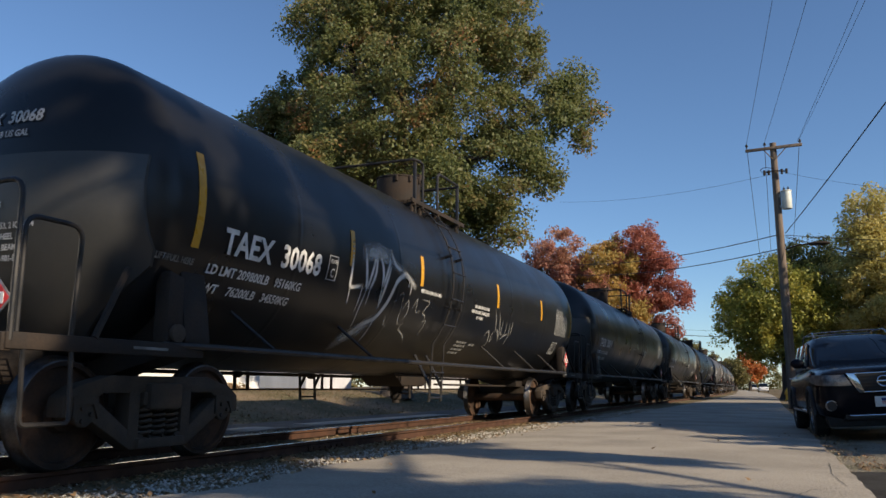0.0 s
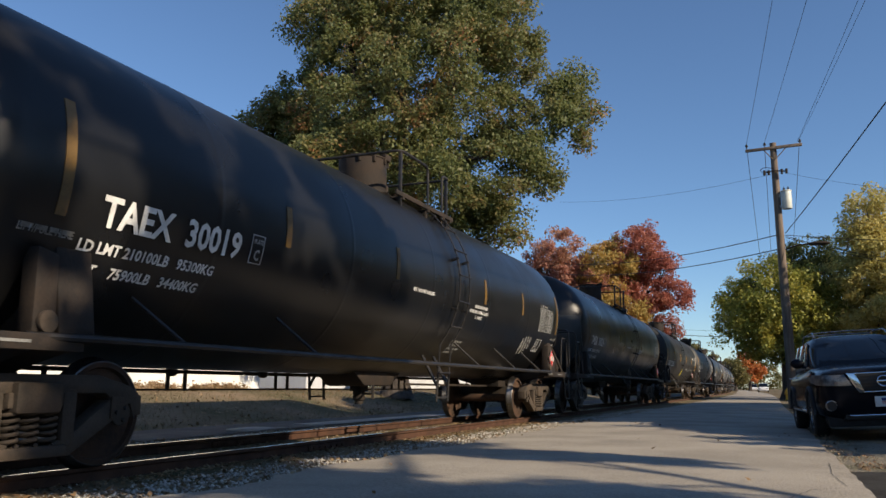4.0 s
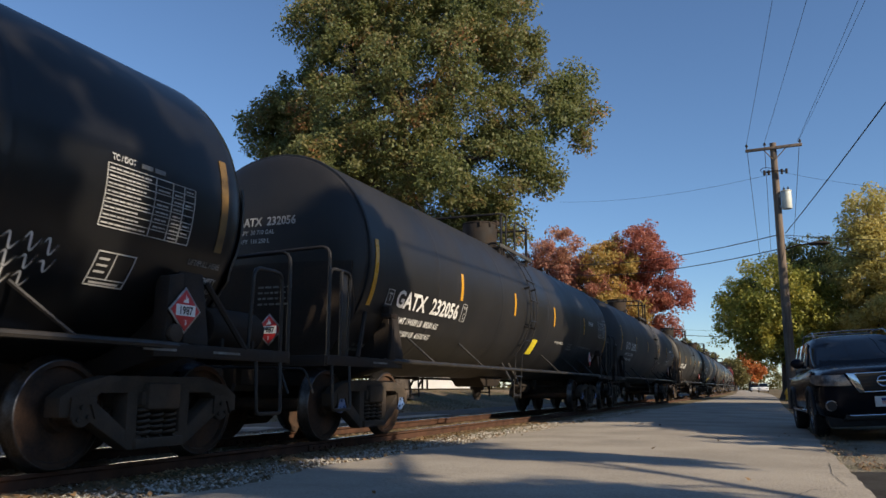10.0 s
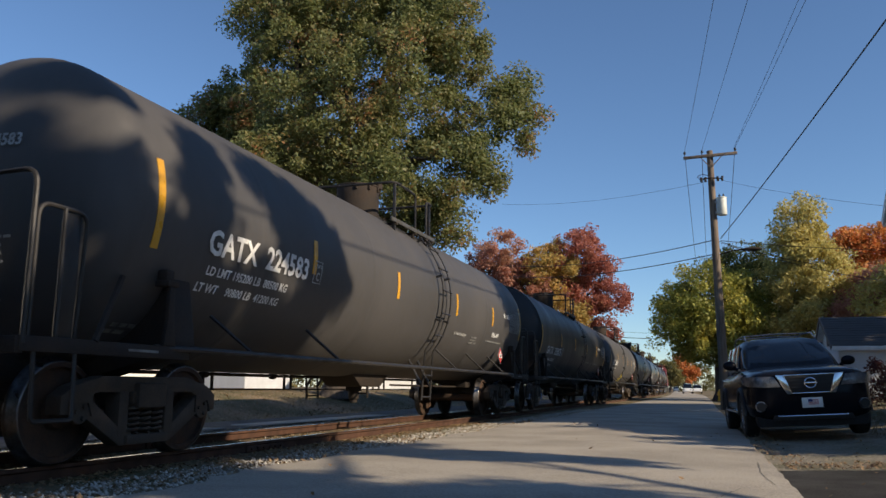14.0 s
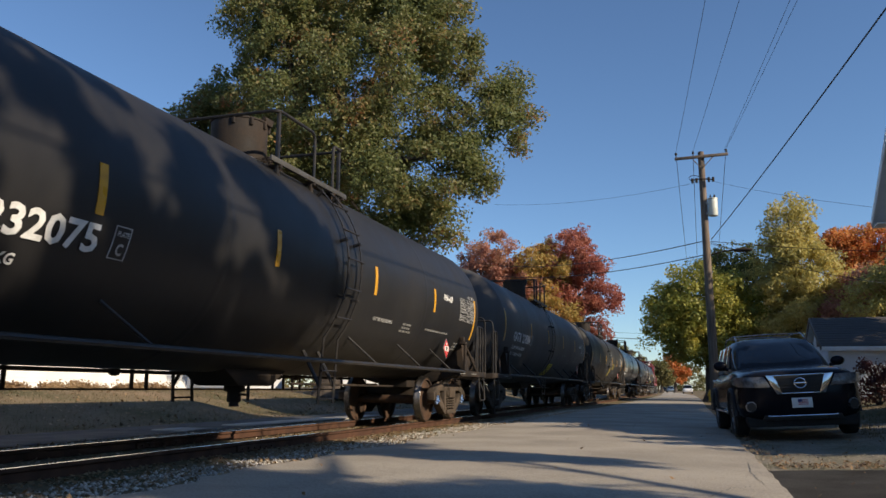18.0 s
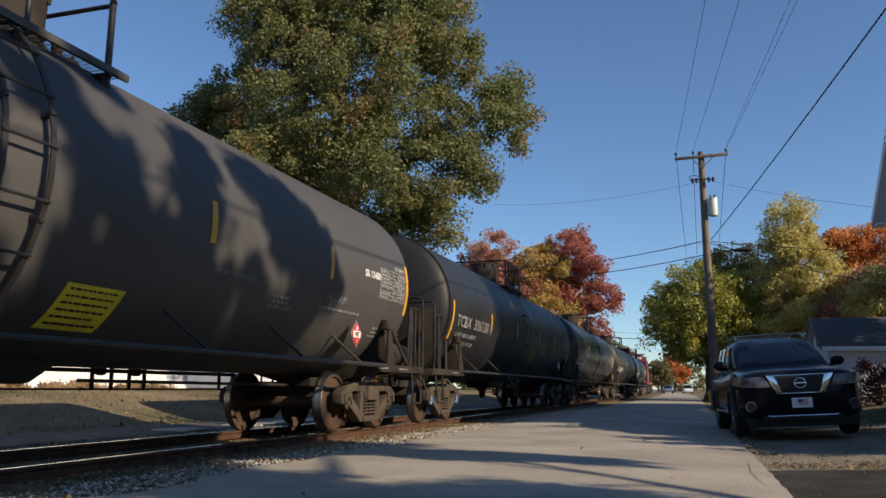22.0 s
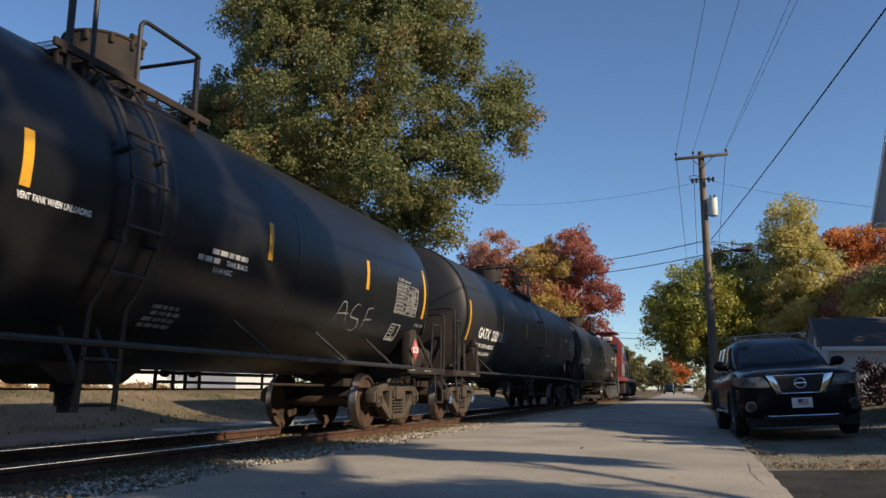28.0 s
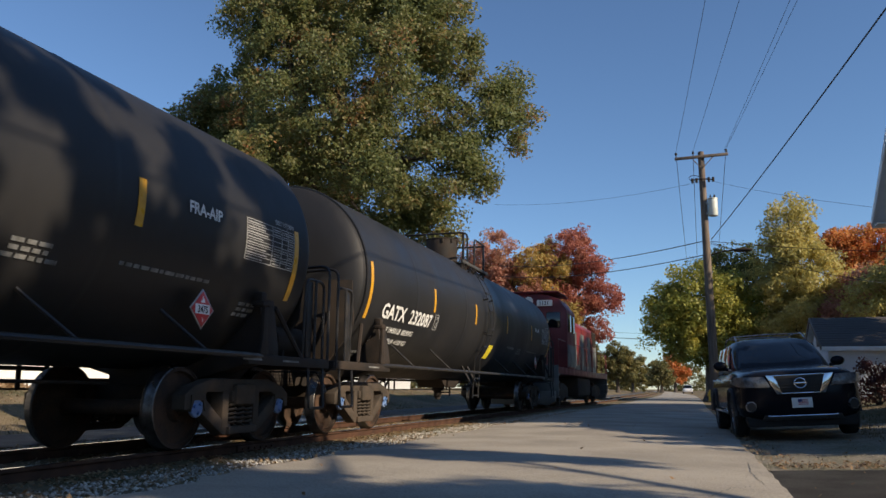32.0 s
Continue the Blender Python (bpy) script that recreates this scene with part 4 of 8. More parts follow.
def letters_on_tank(text, parent, y, z, size, width=None, material=None, r=TANK_R, squeeze=0.85):
    """Letters bent round the tank's side that faces +x; reading towards +y, from y on, base line at height z."""
    me = lettering_mesh(text, size)
    me.name = "lettering"
    co = np.empty(len(me.vertices) * 3, np.float32)
    me.vertices.foreach_get("co", co)
    co = co.reshape(-1, 3)
    co[:, 0] -= co[:, 0].min()
    k = width / co[:, 0].max() if width else squeeze
    ang = math.asin(max(-1, min(1, (z - TANK_Z) / r))) + co[:, 1] / r
    rr = r + 0.013
    out = np.stack([rr * np.cos(ang), y + co[:, 0] * k, TANK_Z + rr * np.sin(ang)], -1)
    me.vertices.foreach_set("co", out.astype(np.float32).ravel())
    me.update()
    me.materials.clear()
    me.materials.append(material or WHITE_LETTER)
    if size > 0.3:
        return split_letters(me, parent)
    ob = new("lettering", me)
    ob.parent = parent
    return tagged(ob, "line of stencilled writing", kind="stuff")


def split_letters(me, parent):
    """One object for each letter of a large mark."""
    n = len(me.vertices)
    co = np.empty(n * 3, np.float32)
    me.vertices.foreach_get("co", co)
    co = co.reshape(-1, 3)
    group = list(range(n))

    def find(a):
        while group[a] != a:
            group[a] = group[group[a]]
            a = group[a]
        return a

    faces = [tuple(p.vertices) for p in me.polygons]
    for f in faces:
        for v in f[1:]:
            group[find(v)] = find(f[0])
    sets = collections.defaultdict(list)
    for f in faces:
        sets[find(f[0])].append(f)
    mark = None
    for fs in sorted(sets.values(), key=lambda q: co[q[0][0], 1]):
        used = sorted({v for f in fs for v in f})
        at_new = {v: k for k, v in enumerate(used)}
        one = bpy.data.meshes.new("letter")
        one.from_pydata([tuple(map(float, co[v])) for v in used], [], [tuple(at_new[v] for v in f) for f in fs])
        one.materials.append(me.materials[0])
        mark = new("letter", one)
        mark.parent = parent
    bpy.data.meshes.remove(me)
    return mark


def letters_on_head(text, parent, x, y, z, size, material=None, slant=0.0, squeeze=0.9):
    """Letters on an end that faces -y."""
    me = lettering_mesh(text, size, slant)
    me.transform(Matrix.Diagonal((squeeze, 1, 1, 1)))
    me.transform(pose(x, y, z, 90, 0, 0))
    me.materials.clear()
    me.materials.append(material or WHITE_LETTER)
    ob = new("lettering", me)
    ob.parent = parent
    return tagged(ob, "line of stencilled writing", kind="stuff")


def patch_on_tank(bm, y0, y1, z0, z1, lift=0.008, n=6, r=TANK_R, skew=0.0):
    """A thin sheet bent round the tank's side between two heights."""
    a0, a1 = (math.asin((z - TANK_Z) / r) for z in (z0, z1))
    rows = []
    for i in range(n + 1):
        a = a0 + (a1 - a0) * i / n
        rows.append([bm.verts.new(((r + h) * math.cos(a), y + skew * i / n, TANK_Z + (r + h) * math.sin(a))) for y, h in ((y0, 0.002), (y0, lift), (y1, lift), (y1, 0.002))])
    for a, b in zip(rows, rows[1:]):
        for k in range(3):
            bm.faces.new((a[k], a[k + 1], b[k + 1], b[k]))
    return bm


def wheelset_mesh():
    bm = bmesh.new()
    t = bmesh.new()
    prof = []
    for s in (-1, 1):
        g = 0.7175 * s
        # dished plate, rim, flange towards the middle
        p = [(g - s * 0.03, 0.0), (g - s * 0.03, 0.12), (g - s * 0.0, 0.15), (g + s * 0.045, 0.30), (g + s * 0.035, 0.39), (g - s * 0.01, 0.40),
             (g - s * 0.01, 0.475), (g + s * 0.012, 0.487), (g + s * 0.03, WHEEL_R + 0.003), (g + s * 0.125, WHEEL_R - 0.004), (g + s * 0.13, 0.40), (g + s * 0.09, 0.385),
             (g + s * 0.10, 0.30), (g + s * 0.09, 0.16), (g + s * 0.16, 0.14), (g + s * 0.16, 0.09), (g + s * 0.33, 0.085), (g + s * 0.33, 0.0)]
        revolve(t, p, 36)
    revolve(t, [(-0.7, 0.085), (0.7, 0.085)], 14)
    # an uneven mark on each hub and three bolts on the axle's cap, so that the turning shows
    merge(bm, t, pose(0, 0, 0, 0, 0, -90))
    for s in (-1, 1):
        for k in range(3):
            a = 2 * math.pi * k / 3
            cyl(bm, 0.018, 0.03, at(s * 1.06, 0.05 * math.cos(a), 0.05 * math.sin(a)) @ pose(0, 0, 0, 0, 90, 0), 6)
    me = bpy.data.meshes.new("wheelset")
    bm.to_mesh(me)
    bm.free()
    me.materials.append(WHEEL)
    me.shade_smooth()
    me.set_sharp_from_angle(angle=radians(35))
    return me


def tread_mesh(s):
    bm = bmesh.new()
    g = 0.7175 * s
    revolve(bm, [(g - s * 0.006, 0.478), (g + s * 0.013, 0.491), (g + s * 0.031, WHEEL_R + 0.006), (g + s * 0.122, WHEEL_R), (g + s * 0.1315, WHEEL_R - 0.010), (g + s * 0.1315, WHEEL_R - 0.018)], 36, pose(0, 0, 0, 0, 0, -90))
    me = bpy.data.meshes.new("wheel_rim")
    bm.to_mesh(me)
    bm.free()
    me.materials.append(TREAD)
    me.shade_smooth()
    return me


def cap_mesh():
    bm = bmesh.new()
    cyl(bm, 0.105, 0.05, at(1.06, 0, 0) @ pose(0, 0, 0, 0, 90, 0), 20, bevel=0.012)
    for k in range(3):
        a = 2 * math.pi * k / 3
        cyl(bm, 0.022, 0.03, at(1.095, 0.06 * math.cos(a), 0.06 * math.sin(a)) @ pose(0, 0, 0, 0, 90, 0), 6)
    me = bpy.data.meshes.new("axle_cap")
    bm.to_mesh(me)
    bm.free()
    return me


def side_frame_mesh():
    """A three-piece truck's cast side frame, at x = 0, centred on the truck, z from the rail."""
    bm = bmesh.new()
    # top chord
    prism(bm, [(-1.12, 0.44), (-1.12, 0.60), (-0.98, 0.69), (-0.62, 0.78), (0.62, 0.78), (0.98, 0.69), (1.12, 0.60), (1.12, 0.44), (1.02, 0.44), (0.98, 0.56), (0.78, 0.575), (0.70, 0.63), (-0.70, 0.63), (-0.78, 0.575), (-0.98, 0.56), (-1.02, 0.44)], 0.17, pose(0, 0, 0, 0, 0, 90), 0.012)
    # columns and lower tension member
    for s in (-1, 1):
        prism(bm, [(s * 0.27, 0.22), (s * 0.27, 0.68), (s * 0.40, 0.68), (s * 0.40, 0.22)][::s], 0.17, pose(0, 0, 0, 0, 0, 90), 0.012)
        prism(bm, [(s * 0.20, 0.14), (s * 0.36, 0.14), (s * 0.98, 0.50), (s * 0.93, 0.60), (s * 0.80, 0.60), (s * 0.34, 0.28), (s * 0.20, 0.26)][::s], 0.16, pose(0, 0, 0, 0, 0, 90), 0.012)
        # bearing adapter over the axle
        prism(bm, [(s * 0.76, 0.42), (s * 0.76, 0.60), (s * 1.02, 0.60), (s * 1.02, 0.42), (s * 0.97, 0.54), (s * 0.81, 0.54)][::s], 0.2, pose(0, 0, 0, 0, 0, 90))
    box(bm, (0.24, 0.60, 0.09), at(0, 0, 0.19), 0.012)
    box(bm, (0.22, 0.50, 0.12), at(0, 0, 0.58), 0.015)
    me = bpy.data.meshes.new("side_frame")
    bm.to_mesh(me)
    bm.free()
    me.materials.append(CAST)
    me.shade_smooth()
    me.set_sharp_from_angle(angle=radians(35))
    return me


def spring_mesh():
    bm = bmesh.new()
    tube(bm, [(0.03 + 0.068 * math.cos(a), 0.068 * math.sin(a), 0.235 + 0.30 * a / (2 * math.pi * 6)) for a in (2 * math.pi * k / 10 for k in range(61))], 0.017, 5)
    me = bpy.data.meshes.new("spring")
    bm.to_mesh(me)
    bm.free()
    me.materials.append(CAST)
    me.shade_smooth()
    return me


WHEELSET, AXLE_CAP, SIDE_FRAME, SPRING = wheelset_mesh(), cap_mesh(), side_frame_mesh(), spring_mesh()
WHEEL_RIMS = (tread_mesh(-1), tread_mesh(1))
SHIELD = pbr("black shield plate", (0.028, 0.029, 0.029), (0.040, 0.038, 0.036), rough=0.42, scale=0.9, fine=18, bump=0.04, rvar=0.1)
CAP_PAINTS = {"blue": pbr("blue axle cap paint", (0.10, 0.20, 0.42), (0.16, 0.2, 0.28), rough=0.6), "dull": CAST}


def truck(root, yc, cap):
    bm = bmesh.new()
    box(bm, (2.3, 0.42, 0.24), at(0, yc, 0.60), 0.03)
    cyl(bm, 0.22, 0.2, at(0, yc, 0.74), 20)
    part("bolster", bm, CAST, root)
    for s in (-1, 1):
        fr = share("side_frame", SIDE_FRAME, root, at(s * 1.0, yc, 0))
        for y in (-0.17, 0.0, 0.17):
            share("spring", SPRING, fr, at(0, y, 0))
    bm = bmesh.new()
    for dy in (-0.36, 0.36):
        box(bm, (1.75, 0.1, 0.14), at(0, yc + dy, 0.42), 0.02)
        for s in (-1, 1):
            box(bm, (0.11, 0.05, 0.34), pose(s * 0.77, yc + dy * 1.12, 0.46, 0, 0, 0), 0.01)
    tube(bm, [(0.2, yc - 0.36, 0.36), (0.2, yc + 0.36, 0.36)], 0.03)
    part("brake_beam", bm, UNDER, root)


def axle_sets(root, cap):
    out = []
    for y in AXLES:
        ws = share("wheelset", WHEELSET, root, at(0, y, WHEEL_R), "rust-brown steel wheels on their axle")
        for rim in WHEEL_RIMS:
            share("wheel_rim", rim, ws, Matrix(), "bright worn wheel tread")
        c = share("axle_cap", AXLE_CAP, ws, Matrix())
        if not AXLE_CAP.materials:
            AXLE_CAP.materials.append(CAST)
        c.material_slots[0].link = "OBJECT"
        c.material_slots[0].material = CAP_PAINTS[cap]
        out.append(ws)
    return out


def placard(root, m, number):
    """A diamond placard that faces +x of m, with its holder."""
    bm = bmesh.new()
    box(bm, (0.012, 0.30, 0.30), m @ pose(0, 0, 0, 45, 0, 0), 0.004)
    holder = part("placard_holder", bm, BARE_STEEL, root, "worn steel placard holder")
    bm = bmesh.new()
    box(bm, (0.006, 0.262, 0.262), m @ at(0.008, 0, 0) @ pose(0, 0, 0, 45, 0, 0), 0.002)
    part("placard", bm, PLACARD_RED, holder, "red diamond hazard placard")
    bm = bmesh.new()
    box(bm, (0.004, 0.25, 0.10), m @ at(0.013, 0, 0))
    prism(bm, [(-0.035, 0.068), (-0.02, 0.10), (-0.008, 0.088), (0, 0.14), (0.014, 0.1), (0.026, 0.112), (0.035, 0.068)], 0.004, m @ at(0.013, 0, 0) @ pose(0, 0, 0, 0, 0, 90))
    part("number_panel", bm, PLACARD_WHITE, holder, "white number panel and flame sign")
    for text, size, dz, mat in ((number, 0.10, -0.036, BLACK_INK), ("3", 0.06, -0.13, PLACARD_WHITE)):
        me = lettering_mesh(text, size)
        w = max(v.co.x for v in me.vertices)
        me.transform(Matrix.Diagonal((0.9, 1, 1, 1)) @ at(-w / 2, 0, 0))
        me.transform(m @ at(0.017, 0, dz) @ pose(0, 0, 0, 90, 0, 90))
        me.materials.clear()
        me.materials.append(mat)
        ob = new("number", me)
        ob.parent = holder


SMOOTH_END = (7.50, 0.58)  # where the rounding of a smooth end begins, and its depth


def tank_body(root, kind, material, front=7.33, smooth=False):
    bm = bmesh.new()
    c0, c1, seg = front, 7.65, 64
    if kind == "round":
        prof = [(-c0 - 0.74 * math.cos(a), TANK_R * math.sin(a)) for a in (math.pi / 2 * k / 12 for k in range(13))]
        # courses of plate, with faint weld seams
        for y in (-5.2, -2.6, 0, 2.6, 5.2):
            prof += [(y - 0.06, TANK_R), (y - 0.04, TANK_R), (y - 0.012, TANK_R + 0.003), (y + 0.012, TANK_R + 0.003), (y + 0.04, TANK_R), (y + 0.06, TANK_R)]
        prof += [(c1 + 0.74 * math.cos(a), TANK_R * math.sin(a)) for a in (math.pi / 2 * k / 12 for k in range(12, -1, -1))]
    elif smooth:
        # a jacketed tank whose ends round off with no rim
        e, e1, deep = SMOOTH_END[0], 7.86, SMOOTH_END[1]
        prof = [(-e - deep * math.cos(a), TANK_R * math.sin(a)) for a in (math.pi / 2 * k / 14 for k in range(15))]
        for y in (-5.4, -2.2, 1.3, 4.4):
            prof += [(y - 0.08, TANK_R), (y - 0.06, TANK_R), (y - 0.03, TANK_R + 0.004), (y + 0.03, TANK_R + 0.004), (y + 0.06, TANK_R), (y + 0.08, TANK_R)]
        prof += [(e1 + 0.5 * math.cos(a), TANK_R * math.sin(a)) for a in (math.pi / 2 * k / 12 for k in range(12, -1, -1))]
    else:
        e, e1 = 7.75, 8.06
        dome = [(-e - 0.30 * math.cos(a), (TANK_R - 0.03) * math.sin(a)) for a in (math.pi / 2 * k / 10 for k in range(11))]
        prof = dome + [(-e, TANK_R), (-e + 0.03, TANK_R + 0.008), (-e + 0.07, TANK_R)]
        for y in (-5.4, -2.2, 1.3, 4.4):
            prof += [(y - 0.08, TANK_R), (y - 0.06, TANK_R), (y - 0.03, TANK_R + 0.004), (y + 0.03, TANK_R + 0.004), (y + 0.06, TANK_R), (y + 0.08, TANK_R)]
        prof += [(e1 - 0.07, TANK_R), (e1 - 0.03, TANK_R + 0.008), (e1, TANK_R)] + [(-y - e + e1, r) for y, r in dome[::-1]]
    revolve(bm, prof, seg, at(0, 0, TANK_Z))
    tank = part("tank", bm, material, root, sharp=28)
    # the belly slopes down to the outlet
    bm = bmesh.new()
    prism(bm, [(-0.55, 1.0), (1.40, 1.0), (0.88, 0.70), (-0.04, 0.70)], 0.72, pose(0, 0, 0, 0, 0, 90), 0.05)
    cyl(bm, 0.15, 0.10, at(0, 0.42, 0.67), 16)
    cyl(bm, 0.10, 0.20, at(0, 0.42, 0.57), 16, bevel=0.02)
    cyl(bm, 0.07, 0.10, at(0, 0.42, 0.46), 12)
    tube(bm, bent([(0.08, 0.42, 0.58), (0.42, 0.1, 0.58), (0.42, 0.1, 0.72)], 0.06), 0.018, 6)
    tube(bm, [(0.42, 0.1, 0.70), (0.42, 0.1, 0.50)], 0.022, 6)
    part("bottom_outlet", bm, UNDER, root, "bottom outlet valve with its skid")
    return tank


def top_fittings(root, y0, kind, flip):
    """Valve housing, side walkways and tube guards on the crown; the ladder comes up at y0, flip says to which end the housing lies."""
    top = TANK_Z + TANK_R
    deck_z, rail_z, x0, x1 = 3.70, 4.38, 0.77, 1.08

    def y(d):
        return y0 + flip * d

    ym = y(-0.70 if flip > 0 else -1.02)
    bm = bmesh.new()
    cyl(bm, 0.41, 0.76, at(0, ym, 4.13), 36, bevel=0.015)
    cyl(bm, 0.46, 0.07, at(0, ym, top - 0.02), 36, bevel=0.01)
    man = part("valve_housing", bm, UNDER, root, "tall round black valve housing")
    bm = bmesh.new()
    cyl(bm, 0.425, 0.035, at(0, ym, 4.515), 36, bevel=0.012)
    part("lid", bm, UNDER, man)
    bm = bmesh.new()
    box(bm, (0.14, 0.20, 0.10), at(0.36, ym + 0.12, 4.54), 0.02)
    cyl(bm, 0.03, 0.24, at(0.40, ym + 0.12, 4.58) @ pose(0, 0, 0, 90, 0, 0), 10)
    part("hinge", bm, UNDER, man, "heavy lid hinge")
    for k in range(5):
        a = radians(-70 + 35 * k)
        bm = bmesh.new()
        box(bm, (0.05, 0.05, 0.12), at(0.42 * math.cos(a), ym + 0.42 * math.sin(a), 4.46), 0.012)
        part("lid_bolt", bm, UNDER, man)
    yh = ym + flip * (0.95 if flip > 0 else -0.8)
    bm = bmesh.new()
    cyl(bm, 0.20, 0.22, at(0, yh, top + 0.05), 24, bevel=0.02)
    cyl(bm, 0.06, 0.26, at(-0.05, yh, top + 0.24), 12, bevel=0.01)
    for k in range(6):
        a = k * math.pi / 3
        cyl(bm, 0.02, 0.06, at(0.17 * math.cos(a), yh + 0.17 * math.sin(a), top + 0.17), 6)
    part("relief_valve", bm, UNDER, root, "bolted relief valve")
    beam = UNDER if kind == "round" else DECK_STEEL
    for s in (-1, 1):
        bm = bmesh.new()
        lattice(bm, x1 - x0 - 0.05, 2.30, 7, 30, 0.016, 0.03, at(s * (x0 + x1) / 2, y(-0.44), deck_z - 0.02))
        deck = part("walkway", bm, UNDER, root, "perforated steel walkway")
        for x in (x0, x1):
            bm = bmesh.new()
            box(bm, (0.035, 2.34, 0.075), at(s * x, y(-0.44), deck_z - 0.03), 0.006)
            part("edge_beam", bm, beam, deck)
        for d in (-1.35, -0.36, 0.30, 0.62):
            bm = bmesh.new()
            box(bm, (0.34, 0.05, 0.05), at(s * 0.93, y(d), deck_z - 0.085), 0.006)
            box(bm, (0.05, 0.07, 0.26), at(s * 1.03, y(d), deck_z - 0.20), 0.006)
            part("support", bm, UNDER, deck)
    x = 1.07
    for inner, corner in ((-0.36, -1.43), (0.26, 0.58)):
        bm = bmesh.new()
        tube(bm, bent([(x, y(inner), deck_z - 0.1), (x, y(inner), rail_z), (x, y(corner), rail_z), (-x, y(corner), rail_z), (-x, y(inner), rail_z), (-x, y(inner), deck_z - 0.1)], 0.13 if inner < 0 else 0.09, 5), 0.024)
        guard = part("guard_rail", bm, STEEL_PIPE, root, "black bent-tube guard rail")
        for s in (-1, 1):
            bm = bmesh.new()
            box(bm, (0.05, 0.05, rail_z - deck_z + 0.24), at(s * (x - 0.03), y(corner) - flip * math.copysign(0.06, corner), (rail_z + deck_z - 0.24) / 2), 0.006)
            part("post", bm, STEEL_PIPE, guard)


def ladder(root, y0):
    """Flat-bar side ladder that follows the tank down to hanging steps, braced to the belly."""
    r = TANK_R + 0.09
    for s in (-1, 1):
        bm = bmesh.new()
        for dy in (-0.23, 0.23):
            rows = []
            for k in range(15):
                a = radians(58 - 97 * k / 14)
                rows.append([bm.verts.new((s * (r + h) * math.cos(a), y0 + dy + w, TANK_Z + (r + h) * math.sin(a))) for h, w in ((0, -0.028), (0.014, -0.028), (0.014, 0.028), (0, 0.028))])
            rows.append([bm.verts.new((s * (1.19 + h), y0 + dy * 1.04 + w, 0.46)) for h, w in ((0, -0.035), (0.014, -0.035), (0.014, 0.035), (0, 0.035))])
            for p, q in zip(rows, rows[1:]):
                for k in range(4):
                    bm.faces.new((p[k], p[(k + 1) % 4], q[(k + 1) % 4], q[k]))
            bm.faces.new(rows[0])
            bm.faces.new(rows[-1][::-1])
        bmesh.ops.recalc_face_normals(bm, faces=bm.faces[:])
        lad = part("ladder", bm, STEEL_PIPE, root)
        for k in range(6):
            a = radians(50 - 15.3 * k)
            px, pz = s * (r + 0.02) * math.cos(a), TANK_Z + (r + 0.02) * math.sin(a)
            bm = bmesh.new()
            tube(bm, [(px, y0 - 0.26, pz), (px, y0 + 0.26, pz)], 0.014, 6)
            part("rung", bm, STEEL_PIPE, lad)
            for dy in (-0.23, 0.23):
                if k % 2 == 0:
                    bm = bmesh.new()
                    box(bm, (0.14, 0.05, 0.04), at(s * (r - 0.04) * math.cos(a - 0.09), y0 + dy, TANK_Z + (r - 0.04) * math.sin(a - 0.09)) @ pose(0, 0, 0, 0, -s * math.degrees(a - 0.09), 0), 0.006)
                    part("stand_off", bm, STEEL_PIPE, lad)
        for z, x in ((0.92, 1.24), (0.52, 1.20)):
            bm = bmesh.new()
            tube(bm, [(s * x, y0 - 0.25, z), (s * x, y0 + 0.25, z)], 0.017, 6)
            part("rung", bm, STEEL_PIPE, lad)
        for dy in (-0.23, 0.23):
            bm = bmesh.new()
            tube(bm, [(s * 0.90, y0 + dy, 1.27), (s * 1.21, y0 + dy, 0.70)], 0.026, 6)
            part("brace", bm, STEEL_PIPE, lad)


